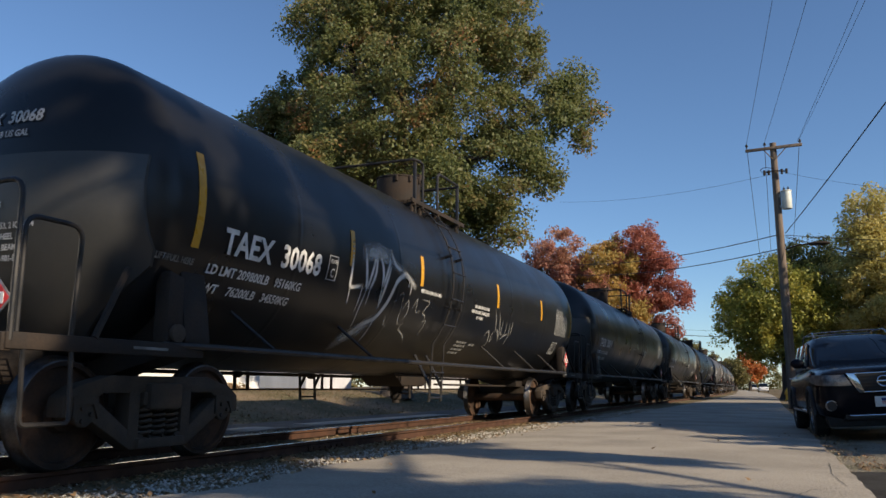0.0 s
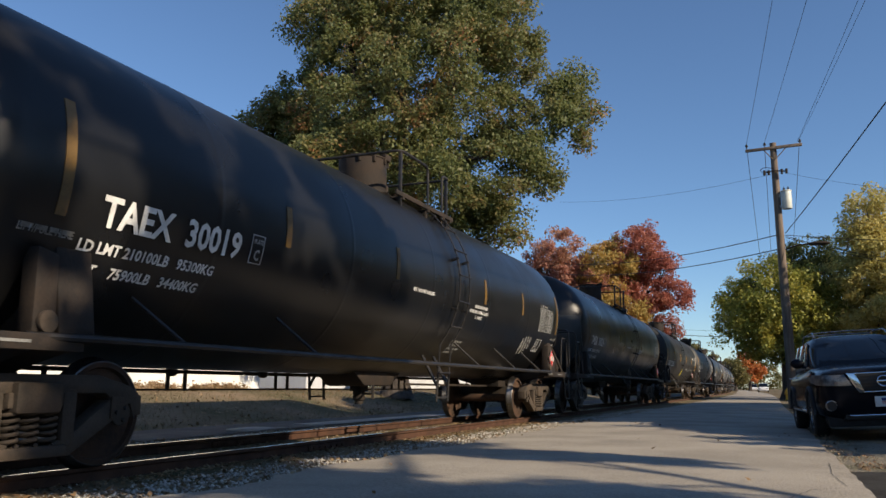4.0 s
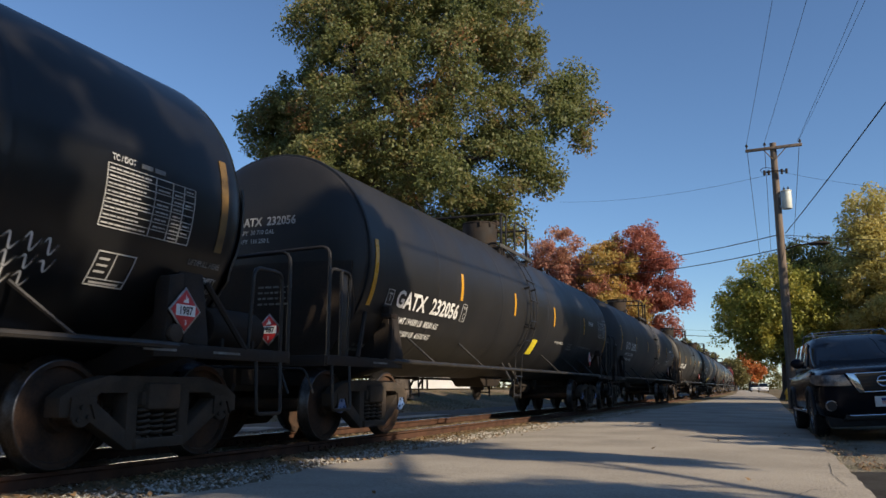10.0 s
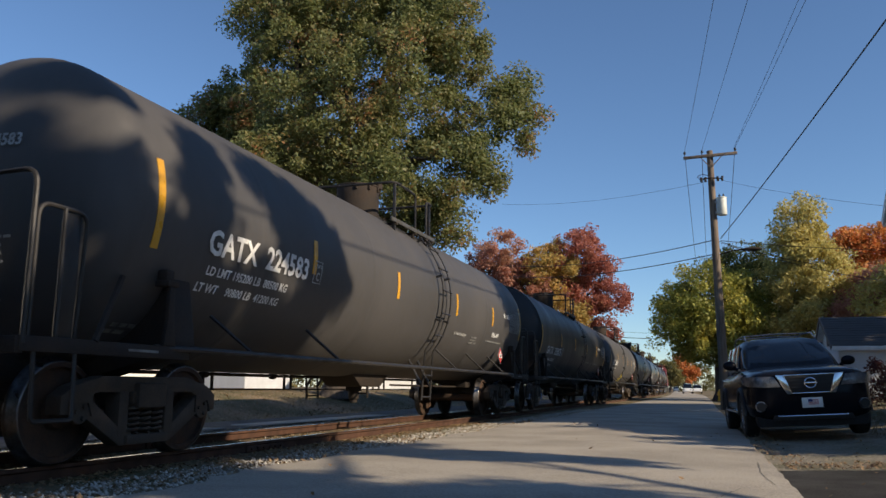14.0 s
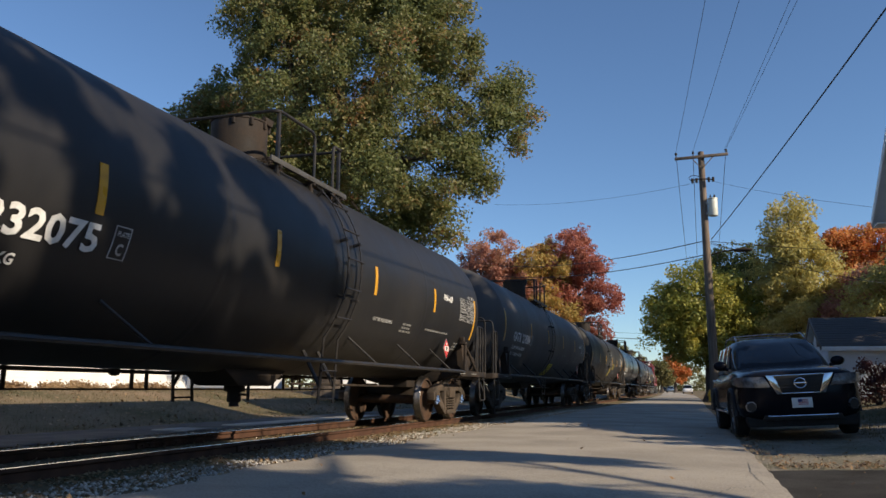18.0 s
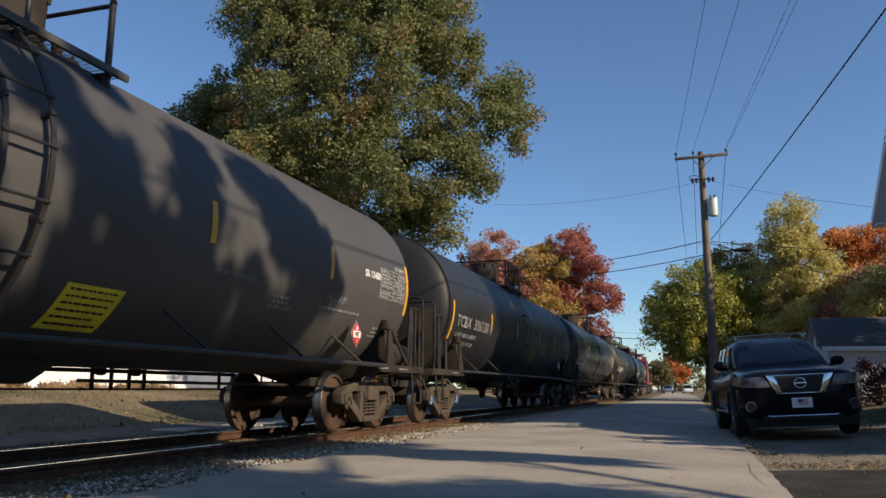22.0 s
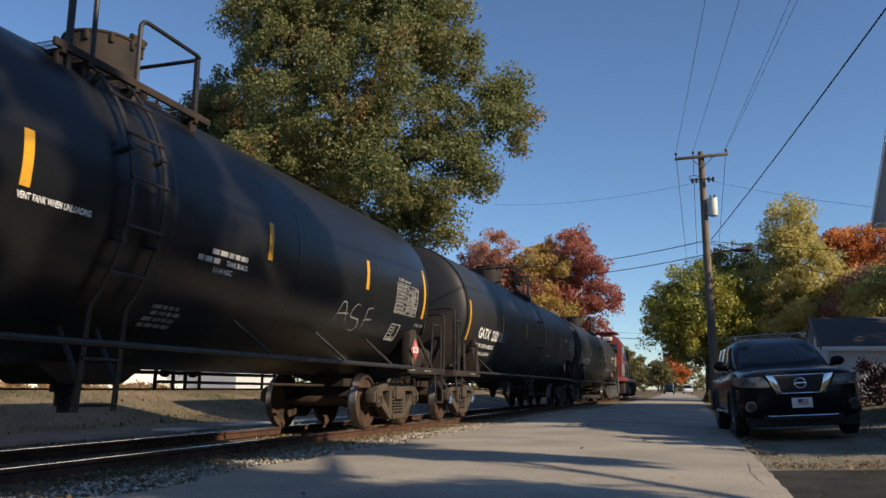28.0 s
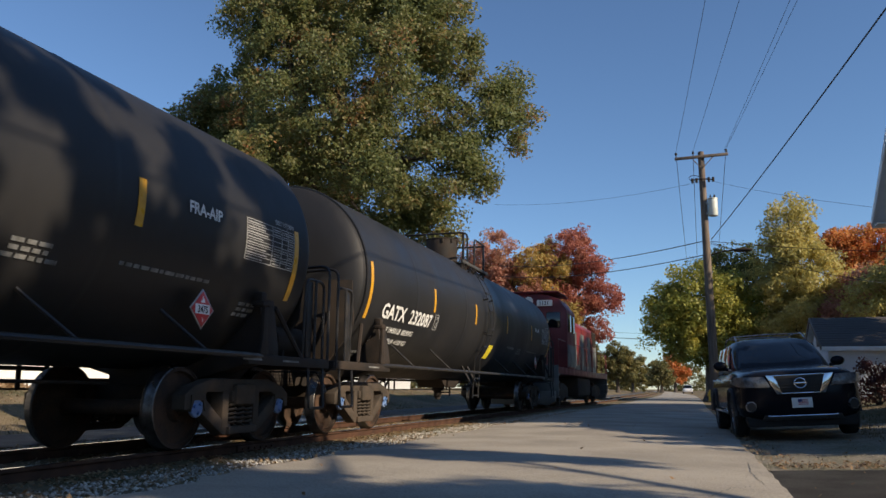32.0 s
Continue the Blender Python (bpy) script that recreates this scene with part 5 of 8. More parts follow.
def car_end(root, s, kind, brake, front=7.33, smooth=False):
    """Everything on one end: stub sill, coupler, platform, railings, shield. s = -1 leads."""
    bm = bmesh.new()
    box(bm, (0.62, 2.1, 0.36), at(0, s * 7.7, 0.88), 0.02)
    box(bm, (0.5, 0.9, 0.10), at(0, s * 6.3, 1.01), 0.02)
    box(bm, (0.46, 0.5, 0.42), at(0, s * 8.55, 0.84), 0.02)
    part("stub_sill", bm, UNDER, root)
    bm = bmesh.new()
    box(bm, (0.15, 0.5, 0.16), at(0, s * 8.85, 0.82), 0.03)
    prism(bm, [(-0.17, -0.13), (0.14, -0.13), (0.2, 0.0), (0.1, 0.1), (0.0, 0.02), (-0.12, 0.12), (-0.2, 0.05)], 0.28, at(0, s * 9.04, 0.82) @ pose(0, 0, 0, 90, 0, 0 if s > 0 else 180), 0.02)
    part("coupler", bm, CAST, root, "rusty knuckle coupler")
    bm = bmesh.new()
    tube(bm, bent([(0.25, s * 8.8, 0.72), (0.27, s * 9.0, 0.42), (0.2, s * 9.09, 0.36)], 0.15), 0.025, 7)
    part("air_hose", bm, UNDER, root)
    # bolster saddle, side posts and platform
    bm = bmesh.new()
    prism(bm, [(-1.46, 1.02), (-1.46, 1.12), (-1.36, 1.75), (-1.22, 1.62), (-0.9, 1.22), (-0.45, 1.02), (0.45, 1.02), (0.9, 1.22), (1.22, 1.62), (1.36, 1.75), (1.46, 1.12), (1.46, 1.02), (0.5, 0.76), (-0.5, 0.76)], 0.34, at(0, TRUCKS[s > 0], 0), 0.015)
    part("body_bolster", bm, UNDER, root)
    for x in (-1, 1):
        bm = bmesh.new()
        box(bm, (0.09, 2.05, 0.12), at(x * 1.47, s * 7.75, 1.0), 0.01)
        part("side_sill", bm, UNDER, root)
        bm = bmesh.new()
        lattice(bm, 0.9, 0.9, 10, 8, 0.022, 0.035, at(x * 0.98, s * 8.28, 1.03))
        part("end_platform", bm, UNDER, root, "steel grating end platform")
    bm = bmesh.new()
    box(bm, (3.0, 0.08, 0.13), at(0, s * 8.76, 0.99), 0.01)
    part("end_sill", bm, UNDER, root)
    z = 2.15 if kind == "round" else 2.35
    for x in (-1, 1):
        bm = bmesh.new()
        tube(bm, bent([(x * 1.5, s * 8.74, 1.0), (x * 1.5, s * 8.74, z), (x * 0.35, s * 8.74, z - 0.04)], 0.14), 0.021)
        part("end_railing", bm, STEEL_PIPE, root)
        bm = bmesh.new()
        tube(bm, bent([(x * 1.42, s * 8.15, 1.0), (x * 1.46, s * 8.15, z - 0.25), (x * 1.46, s * 8.66, z - 0.25), (x * 1.46, s * 8.66, 1.0)], 0.12), 0.02)
        if kind != "round":
            tube(bm, [(x * 1.47, s * 8.4, 1.0), (x * 1.47, s * 8.4, z - 0.25)], 0.02)
            box(bm, (0.02, 0.16, z - 1.3), at(x * 1.44, s * 8.28, (z + 0.75) / 2), 0.004)
        part("end_railing", bm, STEEL_PIPE, root)
        bm = bmesh.new()
        tube(bm, bent([(x * 1.49, s * 8.2, 1.0), (x * 1.52, s * 8.2, 0.42), (x * 1.52, s * 8.62, 0.42), (x * 1.49, s * 8.62, 1.0)], 0.05), 0.019, 6)
        part("stirrup_step", bm, STEEL_PIPE, root)
        # jacking post with its stiffener
        if kind == "round":
            jack_pad(root, s, x)
        bm = bmesh.new()
        prism(bm, [(-0.09, 1.06), (0.09, 1.06), (0.045, 1.30), (0.04, 1.62), (-0.04, 1.62), (-0.045, 1.30)], 0.05, at(x * 1.50, s * 7.05, 0) @ pose(0, 0, 0, 0, 0, 90), 0.008)
        box(bm, (0.16, 0.17, 0.06), at(x * 1.45, s * 7.05, 1.65), 0.012)
        box(bm, (0.12, 0.12, 0.12), at(x * 1.43, s * 7.05, 1.73), 0.02)
        if kind != "round":
            part("jacking_post", bm, UNDER, root)
        bm = bmesh.new()
        tube(bm, [(x * 1.5, s * 8.0, 1.05), (x * 1.35, s * 7.55, 1.66)], 0.03, 6)
        part("brace", bm, UNDER, root)
        bm = bmesh.new()
        tube(bm, bent([(x * 0.12, s * 8.95, 0.95), (x * 0.5, s * 8.92, 0.9), (x * 1.3, s * 8.9, 0.9), (x * 1.42, s * 8.9, 0.62)], 0.08), 0.014, 6)
        part("uncoupling_lever", bm, STEEL_PIPE, root)
    # half-height head shield, curved like the head
    if not smooth:
        bm = bmesh.new()
        base, deep, r, top = (7.67 if s > 0 else front + 0.02, 0.74, TANK_R, 2.68) if kind == "round" else (8.08 if s > 0 else 7.77, 0.30, TANK_R, 2.30)
        rows = []
        for i in range(13):
            z = 1.03 + (top - 1.03) * i / 12
            hw = min(1.40, 0.62 + 1.05 * (z - 1.0)) if kind == "round" else min(1.36, 0.9 + 0.8 * (z - 1.0))
            rows.append([(hw * (k / 8 - 1), z) for k in range(17)])
        for lift in (0.03, 0.062):
            grid = []
            for row in rows:
                grid.append([bm.verts.new((x, s * (base + deep * math.sqrt(max(0.03, 1 - (x * x + (z - TANK_Z) ** 2) / r ** 2)) + lift), z)) for x, z in row])
            for a, b in zip(grid, grid[1:]):
                for k in range(16):
                    bm.faces.new((a[k], a[k + 1], b[k + 1], b[k]))
        bm.verts.ensure_lookup_table()
        n = len(bm.verts) // 2
        rim = [k for k in range(17)] + [17 * i + 16 for i in range(1, 13)] + [17 * 12 + k for k in range(15, -1, -1)] + [17 * i for i in range(11, 0, -1)]
        for a, b in zip(rim, rim[1:] + rim[:1]):
            bm.faces.new((bm.verts[a], bm.verts[b], bm.verts[b + n], bm.verts[a + n]))
        bmesh.ops.recalc_face_normals(bm, faces=bm.faces[:])
        part("head_shield", bm, SHIELD if kind == "round" else UNDER, root, "thick black steel head shield")
    if brake:
        bm = bmesh.new()
        tube(bm, [(0.28 * math.cos(a) - 0.55, s * 8.80, 2.0 + 0.28 * math.sin(a)) for a in (math.pi * k / 12 for k in range(25))], 0.02, 6)
        for k in range(5):
            a = 2 * math.pi * k / 5
            tube(bm, [(-0.55, s * 8.78, 2.0), (-0.55 + 0.28 * math.cos(a), s * 8.80, 2.0 + 0.28 * math.sin(a))], 0.014, 5)
        part("brake_wheel", bm, UNDER, root, "spoked hand-brake wheel")
        bm = bmesh.new()
        box(bm, (0.3, 0.16, 0.5), at(-0.55, s * 8.68, 1.95), 0.03)
        tube(bm, [(-0.55, s * 8.72, 1.7), (-0.55, s * 8.72, 0.9)], 0.02)
        part("brake_housing", bm, UNDER, root)
        bm = bmesh.new()
        cyl(bm, 0.2, 0.86, at(1.1, s * 8.2, 1.27) @ pose(0, 0, 0, 90, 0, 0), 24, bevel=0.06)
        part("air_reservoir", bm, UNDER, root, "black cylindrical air reservoir")
        for dy in (-0.25, 0.25):
            bm = bmesh.new()
            box(bm, (0.34, 0.05, 0.14), at(1.1, s * 8.2 + dy, 1.09), 0.01)
            part("reservoir_bracket", bm, UNDER, root)


def underframe(root, rng, cylinder):
    """Side pipes with struts; brake gear and the train pipe in flat-bar hangers under the belly."""
    for s in (-1, 1):
        bm = bmesh.new()
        tube(bm, bent([(s * 1.46, -7.2, 1.04), (s * 1.55, -6.6, 1.04), (s * 1.55, 6.6, 1.04), (s * 1.46, 7.2, 1.04)], 0.2), 0.033, 8)
        pipe = part("side_pipe", bm, STEEL_PIPE, root, "long black side handrail pipe")
        for y in (-5.6, -3.4, 2.0, 4.1, 5.9):
            bm = bmesh.new()
            tube(bm, [(s * 1.54, y, 1.04), (s * 1.18, y - 0.34, 1.45)], 0.02, 6)
            part("strut", bm, STEEL_PIPE, pipe)
    bm = bmesh.new()
    tube(bm, [(-0.9, -6.3, 0.875), (-0.9, 6.4, 0.875)], 0.026, 8)
    pipe = part("air_pipe", bm, UNDER, root)
    for y in (-3.0, -1.0, 3.25, 3.92):
        bm = bmesh.new()
        cyl(bm, 0.06, 0.12, at(-0.9, y, 0.875) @ pose(0, 0, 0, 90, 0, 0), 10, bevel=0.015)
        part("pipe_joint", bm, UNDER, pipe)
    bm = bmesh.new()
    tube(bm, [(-0.9, -6.2, 0.645), (-0.9, 6.3, 0.645)], 0.014, 6)
    part("brake_rod", bm, UNDER, root)
    for y in (-5.3, -5.0, -3.05, -2.76, -0.63, -0.32, 3.08, 3.42, 3.76, 4.08, 5.92, 6.30):
        bm = bmesh.new()
        box(bm, (0.03, 0.055, 0.62), at(-0.9, y + rng.uniform(-0.04, 0.04), 0.94), 0.006)
        part("hanger", bm, UNDER, root)
    bm = bmesh.new()
    tube(bm, [(0.25, 1.6, 0.74), (0.25, 6.0, 0.72)], 0.022, 6)
    part("brake_rod", bm, UNDER, root)
    if cylinder:
        bm = bmesh.new()
        cyl(bm, 0.17, 0.7, at(0.05, 3.7, 0.70) @ pose(0, 0, 0, 90, 0, 0), 20, bevel=0.05)
        box(bm, (0.30, 0.26, 0.30), at(0.10, 4.35, 0.78), 0.03)
        for y in (3.5, 3.9):
            box(bm, (0.1, 0.06, 0.3), at(0.05, y, 0.93))
        part("brake_cylinder", bm, UNDER, root)


def data_block(root, y, z, w=1.0, h=0.62, lines=8):
    """The stencilled test table: rules, and bars for small writing."""
    bm = bmesh.new()
    rng = random.Random(int(y * 100))
    for k in range(lines + 1):
        zz = z + h * k / lines
        patch_on_tank(bm, y, y + w, zz - 0.004, zz + 0.004, 0.008, 1)
    for f in (0, 0.52, 0.72, 0.86, 1.0):
        patch_on_tank(bm, y + w * f - 0.004, y + w * f + 0.004, z, z + h, 0.008, 4)
    for k in range(lines):
        zz = z + h * (k + 0.33) / lines
        hh = h * 0.22 / lines
        cells = [(0.02, rng.uniform(0.3, 0.5))] if rng.random() < 0.85 else []
        cells += [c for c in ((0.55, 0.69), (0.745, 0.84), (0.885, 0.97)) if rng.random() < 0.7]
        for a, b in cells:
            x = a
            while x < b:
                d = min(rng.uniform(0.02, 0.07), b - x)
                patch_on_tank(bm, y + w * x, y + w * (x + d), zz, zz + hh, 0.008, 1)
                x += d + 0.012
    part("test_table", bm, TABLE_LETTER, root, "white stencilled test table with fine lines")


def small_writing(root, y, z, w, rows=3, h=0.035, material=None, lead=1.7):
    """Writing too small to read, as bars."""
    bm = bmesh.new()
    rng = random.Random(int(y * 131 + z * 17))
    for k in range(rows):
        x = y + rng.uniform(0, 0.12) * w
        while x < y + w * rng.uniform(0.85, 1.0):
            d = rng.uniform(0.05, 0.14)
            patch_on_tank(bm, x, x + d, z - k * h * lead, z - k * h * lead + h, 0.009, 1)
            x += d + 0.03
    tagged(part("fine_print", bm, material or DIM_LETTER, root), "small stencilled lines of writing", kind="stuff")


def paint_note(root, y):
    """The three centred lines that name the coating: a maker's name as bars, then the paint and its date."""
    small_writing(root, y + 0.16, 2.075, 0.66, 1, 0.055, TABLE_LETTER)
    small_writing(root, y, 1.985, 0.5, 1, 0.055, TABLE_LETTER)
    letters_on_tank("TANK BLACK", root, y + 0.52, 1.985, 0.078, 0.44)
    letters_on_tank("11-14 NSC", root, y + 0.32, 1.895, 0.078, 0.36)


def caution_bars(root, y, z0, z1, w):
    """Rows of small dark writing on a painted patch, as bars."""
    bm = bmesh.new()
    rng = random.Random(int(y * 77))
    n = 6
    for k in range(n):
        z = z0 + (z1 - z0) * (k + 0.7) / (n + 0.6)
        x = y + 0.06
        while x < y + w - rng.uniform(0.06, 0.2):
            d = rng.uniform(0.03, 0.09)
            patch_on_tank(bm, x, x + d, z, z + 0.018, 0.011, 1)
            x += d + 0.02
    tagged(part("fine_print", bm, BLACK_INK, root), "rows of small dark writing on the yellow patch", kind="stuff")


def spray_stroke(root, points, width, label="soft white sprayed stroke"):
    """A ribbon of sprayed paint on the tank's side through (y, z) points; it thins out at its edges."""
    line = bent([(0, a, b) for a, b in points], 0.08, 4) if len(points) > 2 else [Vector((0, *p)) for p in points]
    fine = []
    for a, b in zip(line, line[1:]):
        m = max(1, int((b - a).length / 0.06))
        fine += [a.lerp(b, k / m) for k in range(m)]
    fine.append(line[-1])
    bm = bmesh.new()
    uv = bm.loops.layers.uv.new("uv")
    prev = None
    n = len(fine)
    for i, p in enumerate(fine):
        d = (fine[min(i + 1, n - 1)] - fine[max(i - 1, 0)]).normalized()
        side = Vector((0, -d.z, d.y))
        row = []
        for j in range(5):
            q = p + side * width * (j / 4 - 0.5)
            a = math.asin(max(-0.98, min(0.98, (q.z - TANK_Z) / TANK_R)))
            row.append((bm.verts.new(((TANK_R + 0.006) * math.cos(a), q.y, TANK_Z + (TANK_R + 0.006) * math.sin(a))), (i / (n - 1), j / 4)))
        if prev:
            for j in range(4):
                quad = (prev[j], prev[j + 1], row[j + 1], row[j])
                f = bm.faces.new([v for v, _ in quad])
                for lp, (_, c) in zip(f.loops, quad):
                    lp[uv].uv = c
        prev = row
    bmesh.ops.recalc_face_normals(bm, faces=bm.faces[:])
    part("graffiti_stroke", bm, MIST_SPRAY if "mist" in label else THIN_SPRAY if "thin" in label else SOFT_SPRAY, root, label)


def big_tag(root):
    """The large white tag with drips, and the thin scrawl beside it."""
    spray_stroke(root, [(-3.98, 2.55), (-3.98, 2.23), (-3.95, 1.92), (-3.58, 1.99)], 0.07)
    for a in ([(-3.68, 2.52), (-3.59, 2.17), (-3.5, 1.92)], [(-3.5, 1.92), (-3.43, 2.2), (-3.33, 2.5)], [(-3.33, 2.5), (-3.33, 2.16), (-3.43, 1.92)],
              [(-3.27, 2.5), (-3.11, 2.21), (-3.09, 1.98)], [(-3.09, 1.98), (-3.02, 2.2), (-2.92, 2.45)], [(-2.9, 2.36), (-3.0, 2.05), (-3.05, 1.73)], [(-2.95, 2.56), (-2.78, 2.36), (-2.55, 2.31)]):
        spray_stroke(root, a, 0.085)
    spray_stroke(root, [(-3.45, 1.22), (-3.3, 1.49), (-2.95, 1.63), (-2.81, 1.87), (-2.68, 2.16), (-2.44, 2.29), (-2.02, 2.12)], 0.11)
    # broad mist behind the letters
    spray_stroke(root, [(-3.75, 2.38), (-3.29, 2.48), (-2.85, 2.42)], 0.34, "soft mist of white overspray")
    spray_stroke(root, [(-3.75, 2.36), (-3.35, 2.42), (-2.95, 2.40)], 0.2, "soft mist of white overspray")
    spray_stroke(root, [(-3.62, 1.22), (-3.32, 1.40), (-3.0, 1.60)], 0.30, "soft mist of white overspray")
    spray_stroke(root, [(-2.95, 2.44), (-2.7, 2.34), (-2.45, 2.30)], 0.2, "soft mist of white overspray")
    spray_stroke(root, [(-3.6, 1.3), (-3.3, 1.45), (-3.05, 1.55)], 0.18, "soft mist of white overspray")
    for a in ([(-3.5, 1.98), (-3.53, 1.71), (-3.44, 1.40)], [(-3.41, 1.97), (-3.4, 1.74)], [(-2.99, 1.63), (-2.97, 1.28)], [(-3.94, 1.94), (-3.87, 1.72)], [(-3.63, 2.0), (-3.6, 1.62)], [(-3.09, 2.0), (-3.07, 1.8)], [(-2.3, 2.26), (-2.29, 2.1)], [(-2.2, 2.22), (-2.19, 2.0)]):
        spray_stroke(root, a, 0.03)
    for a in ([(-2.72, 1.89), (-2.6, 1.86), (-2.41, 2.06), (-2.3, 1.61), (-2.1, 1.58)], [(-2.3, 1.76), (-2.19, 1.97), (-2.08, 1.76), (-2.2, 1.62)], [(-1.99, 1.8), (-1.9, 2.02), (-1.84, 1.77), (-1.68, 1.84)],
              [(-1.76, 1.99), (-1.41, 1.99), (-1.61, 1.8), (-1.42, 1.77), (-1.5, 1.54)], [(-2.07, 1.63), (-2.13, 1.53), (-1.83, 1.45), (-1.68, 1.36)], [(-2.8, 1.64), (-2.7, 1.68), (-2.66, 1.56), (-2.57, 1.55)], [(-1.48, 1.68), (-1.34, 1.72), (-1.38, 1.47)]):
        spray_stroke(root, a, 0.028, "thin grey scrawled line")


def small_tag(root):
    """A thin grey tag of looping strokes."""
    for a in ([(1.45, 1.55), (1.46, 1.7), (1.58, 1.75), (1.7, 1.64), (1.79, 1.51), (1.66, 1.48)], [(1.89, 1.78), (1.78, 1.69), (1.88, 1.53), (1.93, 1.68)], [(1.6, 2.16), (1.8, 1.92), (1.93, 1.72)], [(1.88, 1.79), (2.03, 1.78), (2.3, 1.58)],
              [(1.86, 2.13), (1.99, 1.96), (2.28, 1.6)], [(2.17, 1.99), (2.24, 1.71), (2.42, 1.73)], [(2.42, 1.98), (2.52, 1.7), (2.32, 1.62)], [(2.6, 1.96), (2.76, 1.73), (2.73, 1.53)], [(2.77, 2.01), (2.86, 1.73)], [(2.45, 1.69), (2.68, 1.75)]):
        spray_stroke(root, a, 0.045, "thin grey-white sprayed line")


def corner_tag(root):
    """A small jagged tag of thin white strokes in three rows."""
    rng = random.Random(91)
    for k in range(11):
        y, z = 5.15 + 0.17 * (k % 4) + 0.03 * (k // 4), 1.72 - 0.12 * (k // 4)
        spray_stroke(root, [(y, z), (y + 0.05, z + 0.1 * rng.random()), (y + 0.09, z - 0.08), (y + 0.15, z + 0.06 * rng.random())], 0.03, "short white sprayed line")


def chalk_scrawl(root):
    """Three thin chalk letters drawn by one finger's width of line."""
    for a in ([(4.03, 1.62), (4.05, 1.80), (4.13, 1.93), (4.22, 1.93), (4.31, 1.81), (4.40, 1.62)], [(4.01, 1.75), (4.3, 1.77), (4.43, 1.78)],
              [(4.81, 1.89), (4.67, 1.95), (4.51, 1.88), (4.48, 1.74), (4.64, 1.73), (4.83, 1.72), (4.88, 1.61), (4.78, 1.55), (4.53, 1.57)],
              [(5.27, 1.93), (5.02, 1.91), (5.05, 1.76), (5.03, 1.57)], [(4.99, 1.73), (5.16, 1.75), (5.33, 1.76)]):
        spray_stroke(root, a, 0.032, "thin white chalk line")


def chalk_ring(root):
    """A pale open ring drawn in one sweep."""
    spray_stroke(root, [(-1.30, 2.30), (-1.17, 2.27), (-1.01, 2.2), (-0.84, 2.07), (-0.73, 1.9), (-0.68, 1.77), (-0.72, 1.65), (-0.86, 1.56), (-1.05, 1.55), (-1.2, 1.59)], 0.03, "thin pale chalk ring")


def jack_pad(root, s, side):
    """Bolster web on the side with a round jacking plate."""
    bm = bmesh.new()
    prism(bm, [(s * 7.14, 1.02), (s * 6.93, 1.02), (s * 6.95, 1.66), (s * 7.14, 1.70)][::s], 0.16, at(side * 1.36, 0, 0) @ pose(0, 0, 0, 0, 0, 90), 0.015)
    web = part("bolster_web", bm, UNDER, root)
    bm = bmesh.new()
    cyl(bm, 0.085, 0.05, at(side * 1.46, s * 7.03, 1.15) @ pose(0, 0, 0, 0, 90, 0), 20, bevel=0.012)
    part("jack_plate", bm, CAST, web, "round rusty jacking plate")


def plate_box(root, y, z):
    """A skewed outline box with a few stencilled lines."""
    bm = bmesh.new()
    w, h = 0.42, 0.27
    for a, b, c, d in ((y, y + w, z, z + 0.012), (y, y + w, z + h - 0.012, z + h), (y, y + 0.012, z, z + h), (y + w - 0.012, y + w, z, z + h), (y + 0.2, y + 0.21, z + 0.05, z + h), (y, y + w, z + 0.05, z + 0.06)):
        patch_on_tank(bm, a, b, c, d, 0.008, 3)
    for k in range(3):
        patch_on_tank(bm, y + 0.04, y + 0.15, z + 0.10 + 0.05 * k, z + 0.118 + 0.05 * k, 0.008, 1)
    patch_on_tank(bm, y + 0.05, y + 0.36, z + 0.018, z + 0.034, 0.008, 1)
    part("plate_mark", bm, TABLE_LETTER, root, "thin white outlined stencil box")


def emblem(root, y, z):
    """A small outlined sign before the mark: a box with two plain bars in it."""
    bm = bmesh.new()
    for a, b, c, d in ((y, y + 0.2, z, z + 0.012), (y, y + 0.2, z + 0.2, z + 0.212), (y, y + 0.012, z, z + 0.21), (y + 0.188, y + 0.2, z, z + 0.21), (y + 0.05, y + 0.15, z + 0.14, z + 0.165), (y + 0.09, y + 0.11, z + 0.05, z + 0.13)):
        patch_on_tank(bm, a, b, c, d, 0.008, 3)
    part("emblem", bm, TABLE_LETTER, root, "small outlined white sign")


def boxed_c(root, y, z, ink):
    w, h = 0.21, 0.29
    bm = bmesh.new()
    for a, b, c, d in ((y, y + w, z, z + 0.01), (y, y + w, z + h - 0.01, z + h), (y, y + 0.01, z, z + h), (y + w - 0.01, y + w, z, z + h)):
        patch_on_tank(bm, a, b, c, d, 0.008, 3)
    part("plate_mark", bm, ink, root, "outlined plate box")
    letters_on_tank("PLATE", root, y + 0.03, z + 0.20, 0.065, 0.15, ink)
    letters_on_tank("C", root, y + 0.06, z + 0.04, 0.15, 0.085, ink)


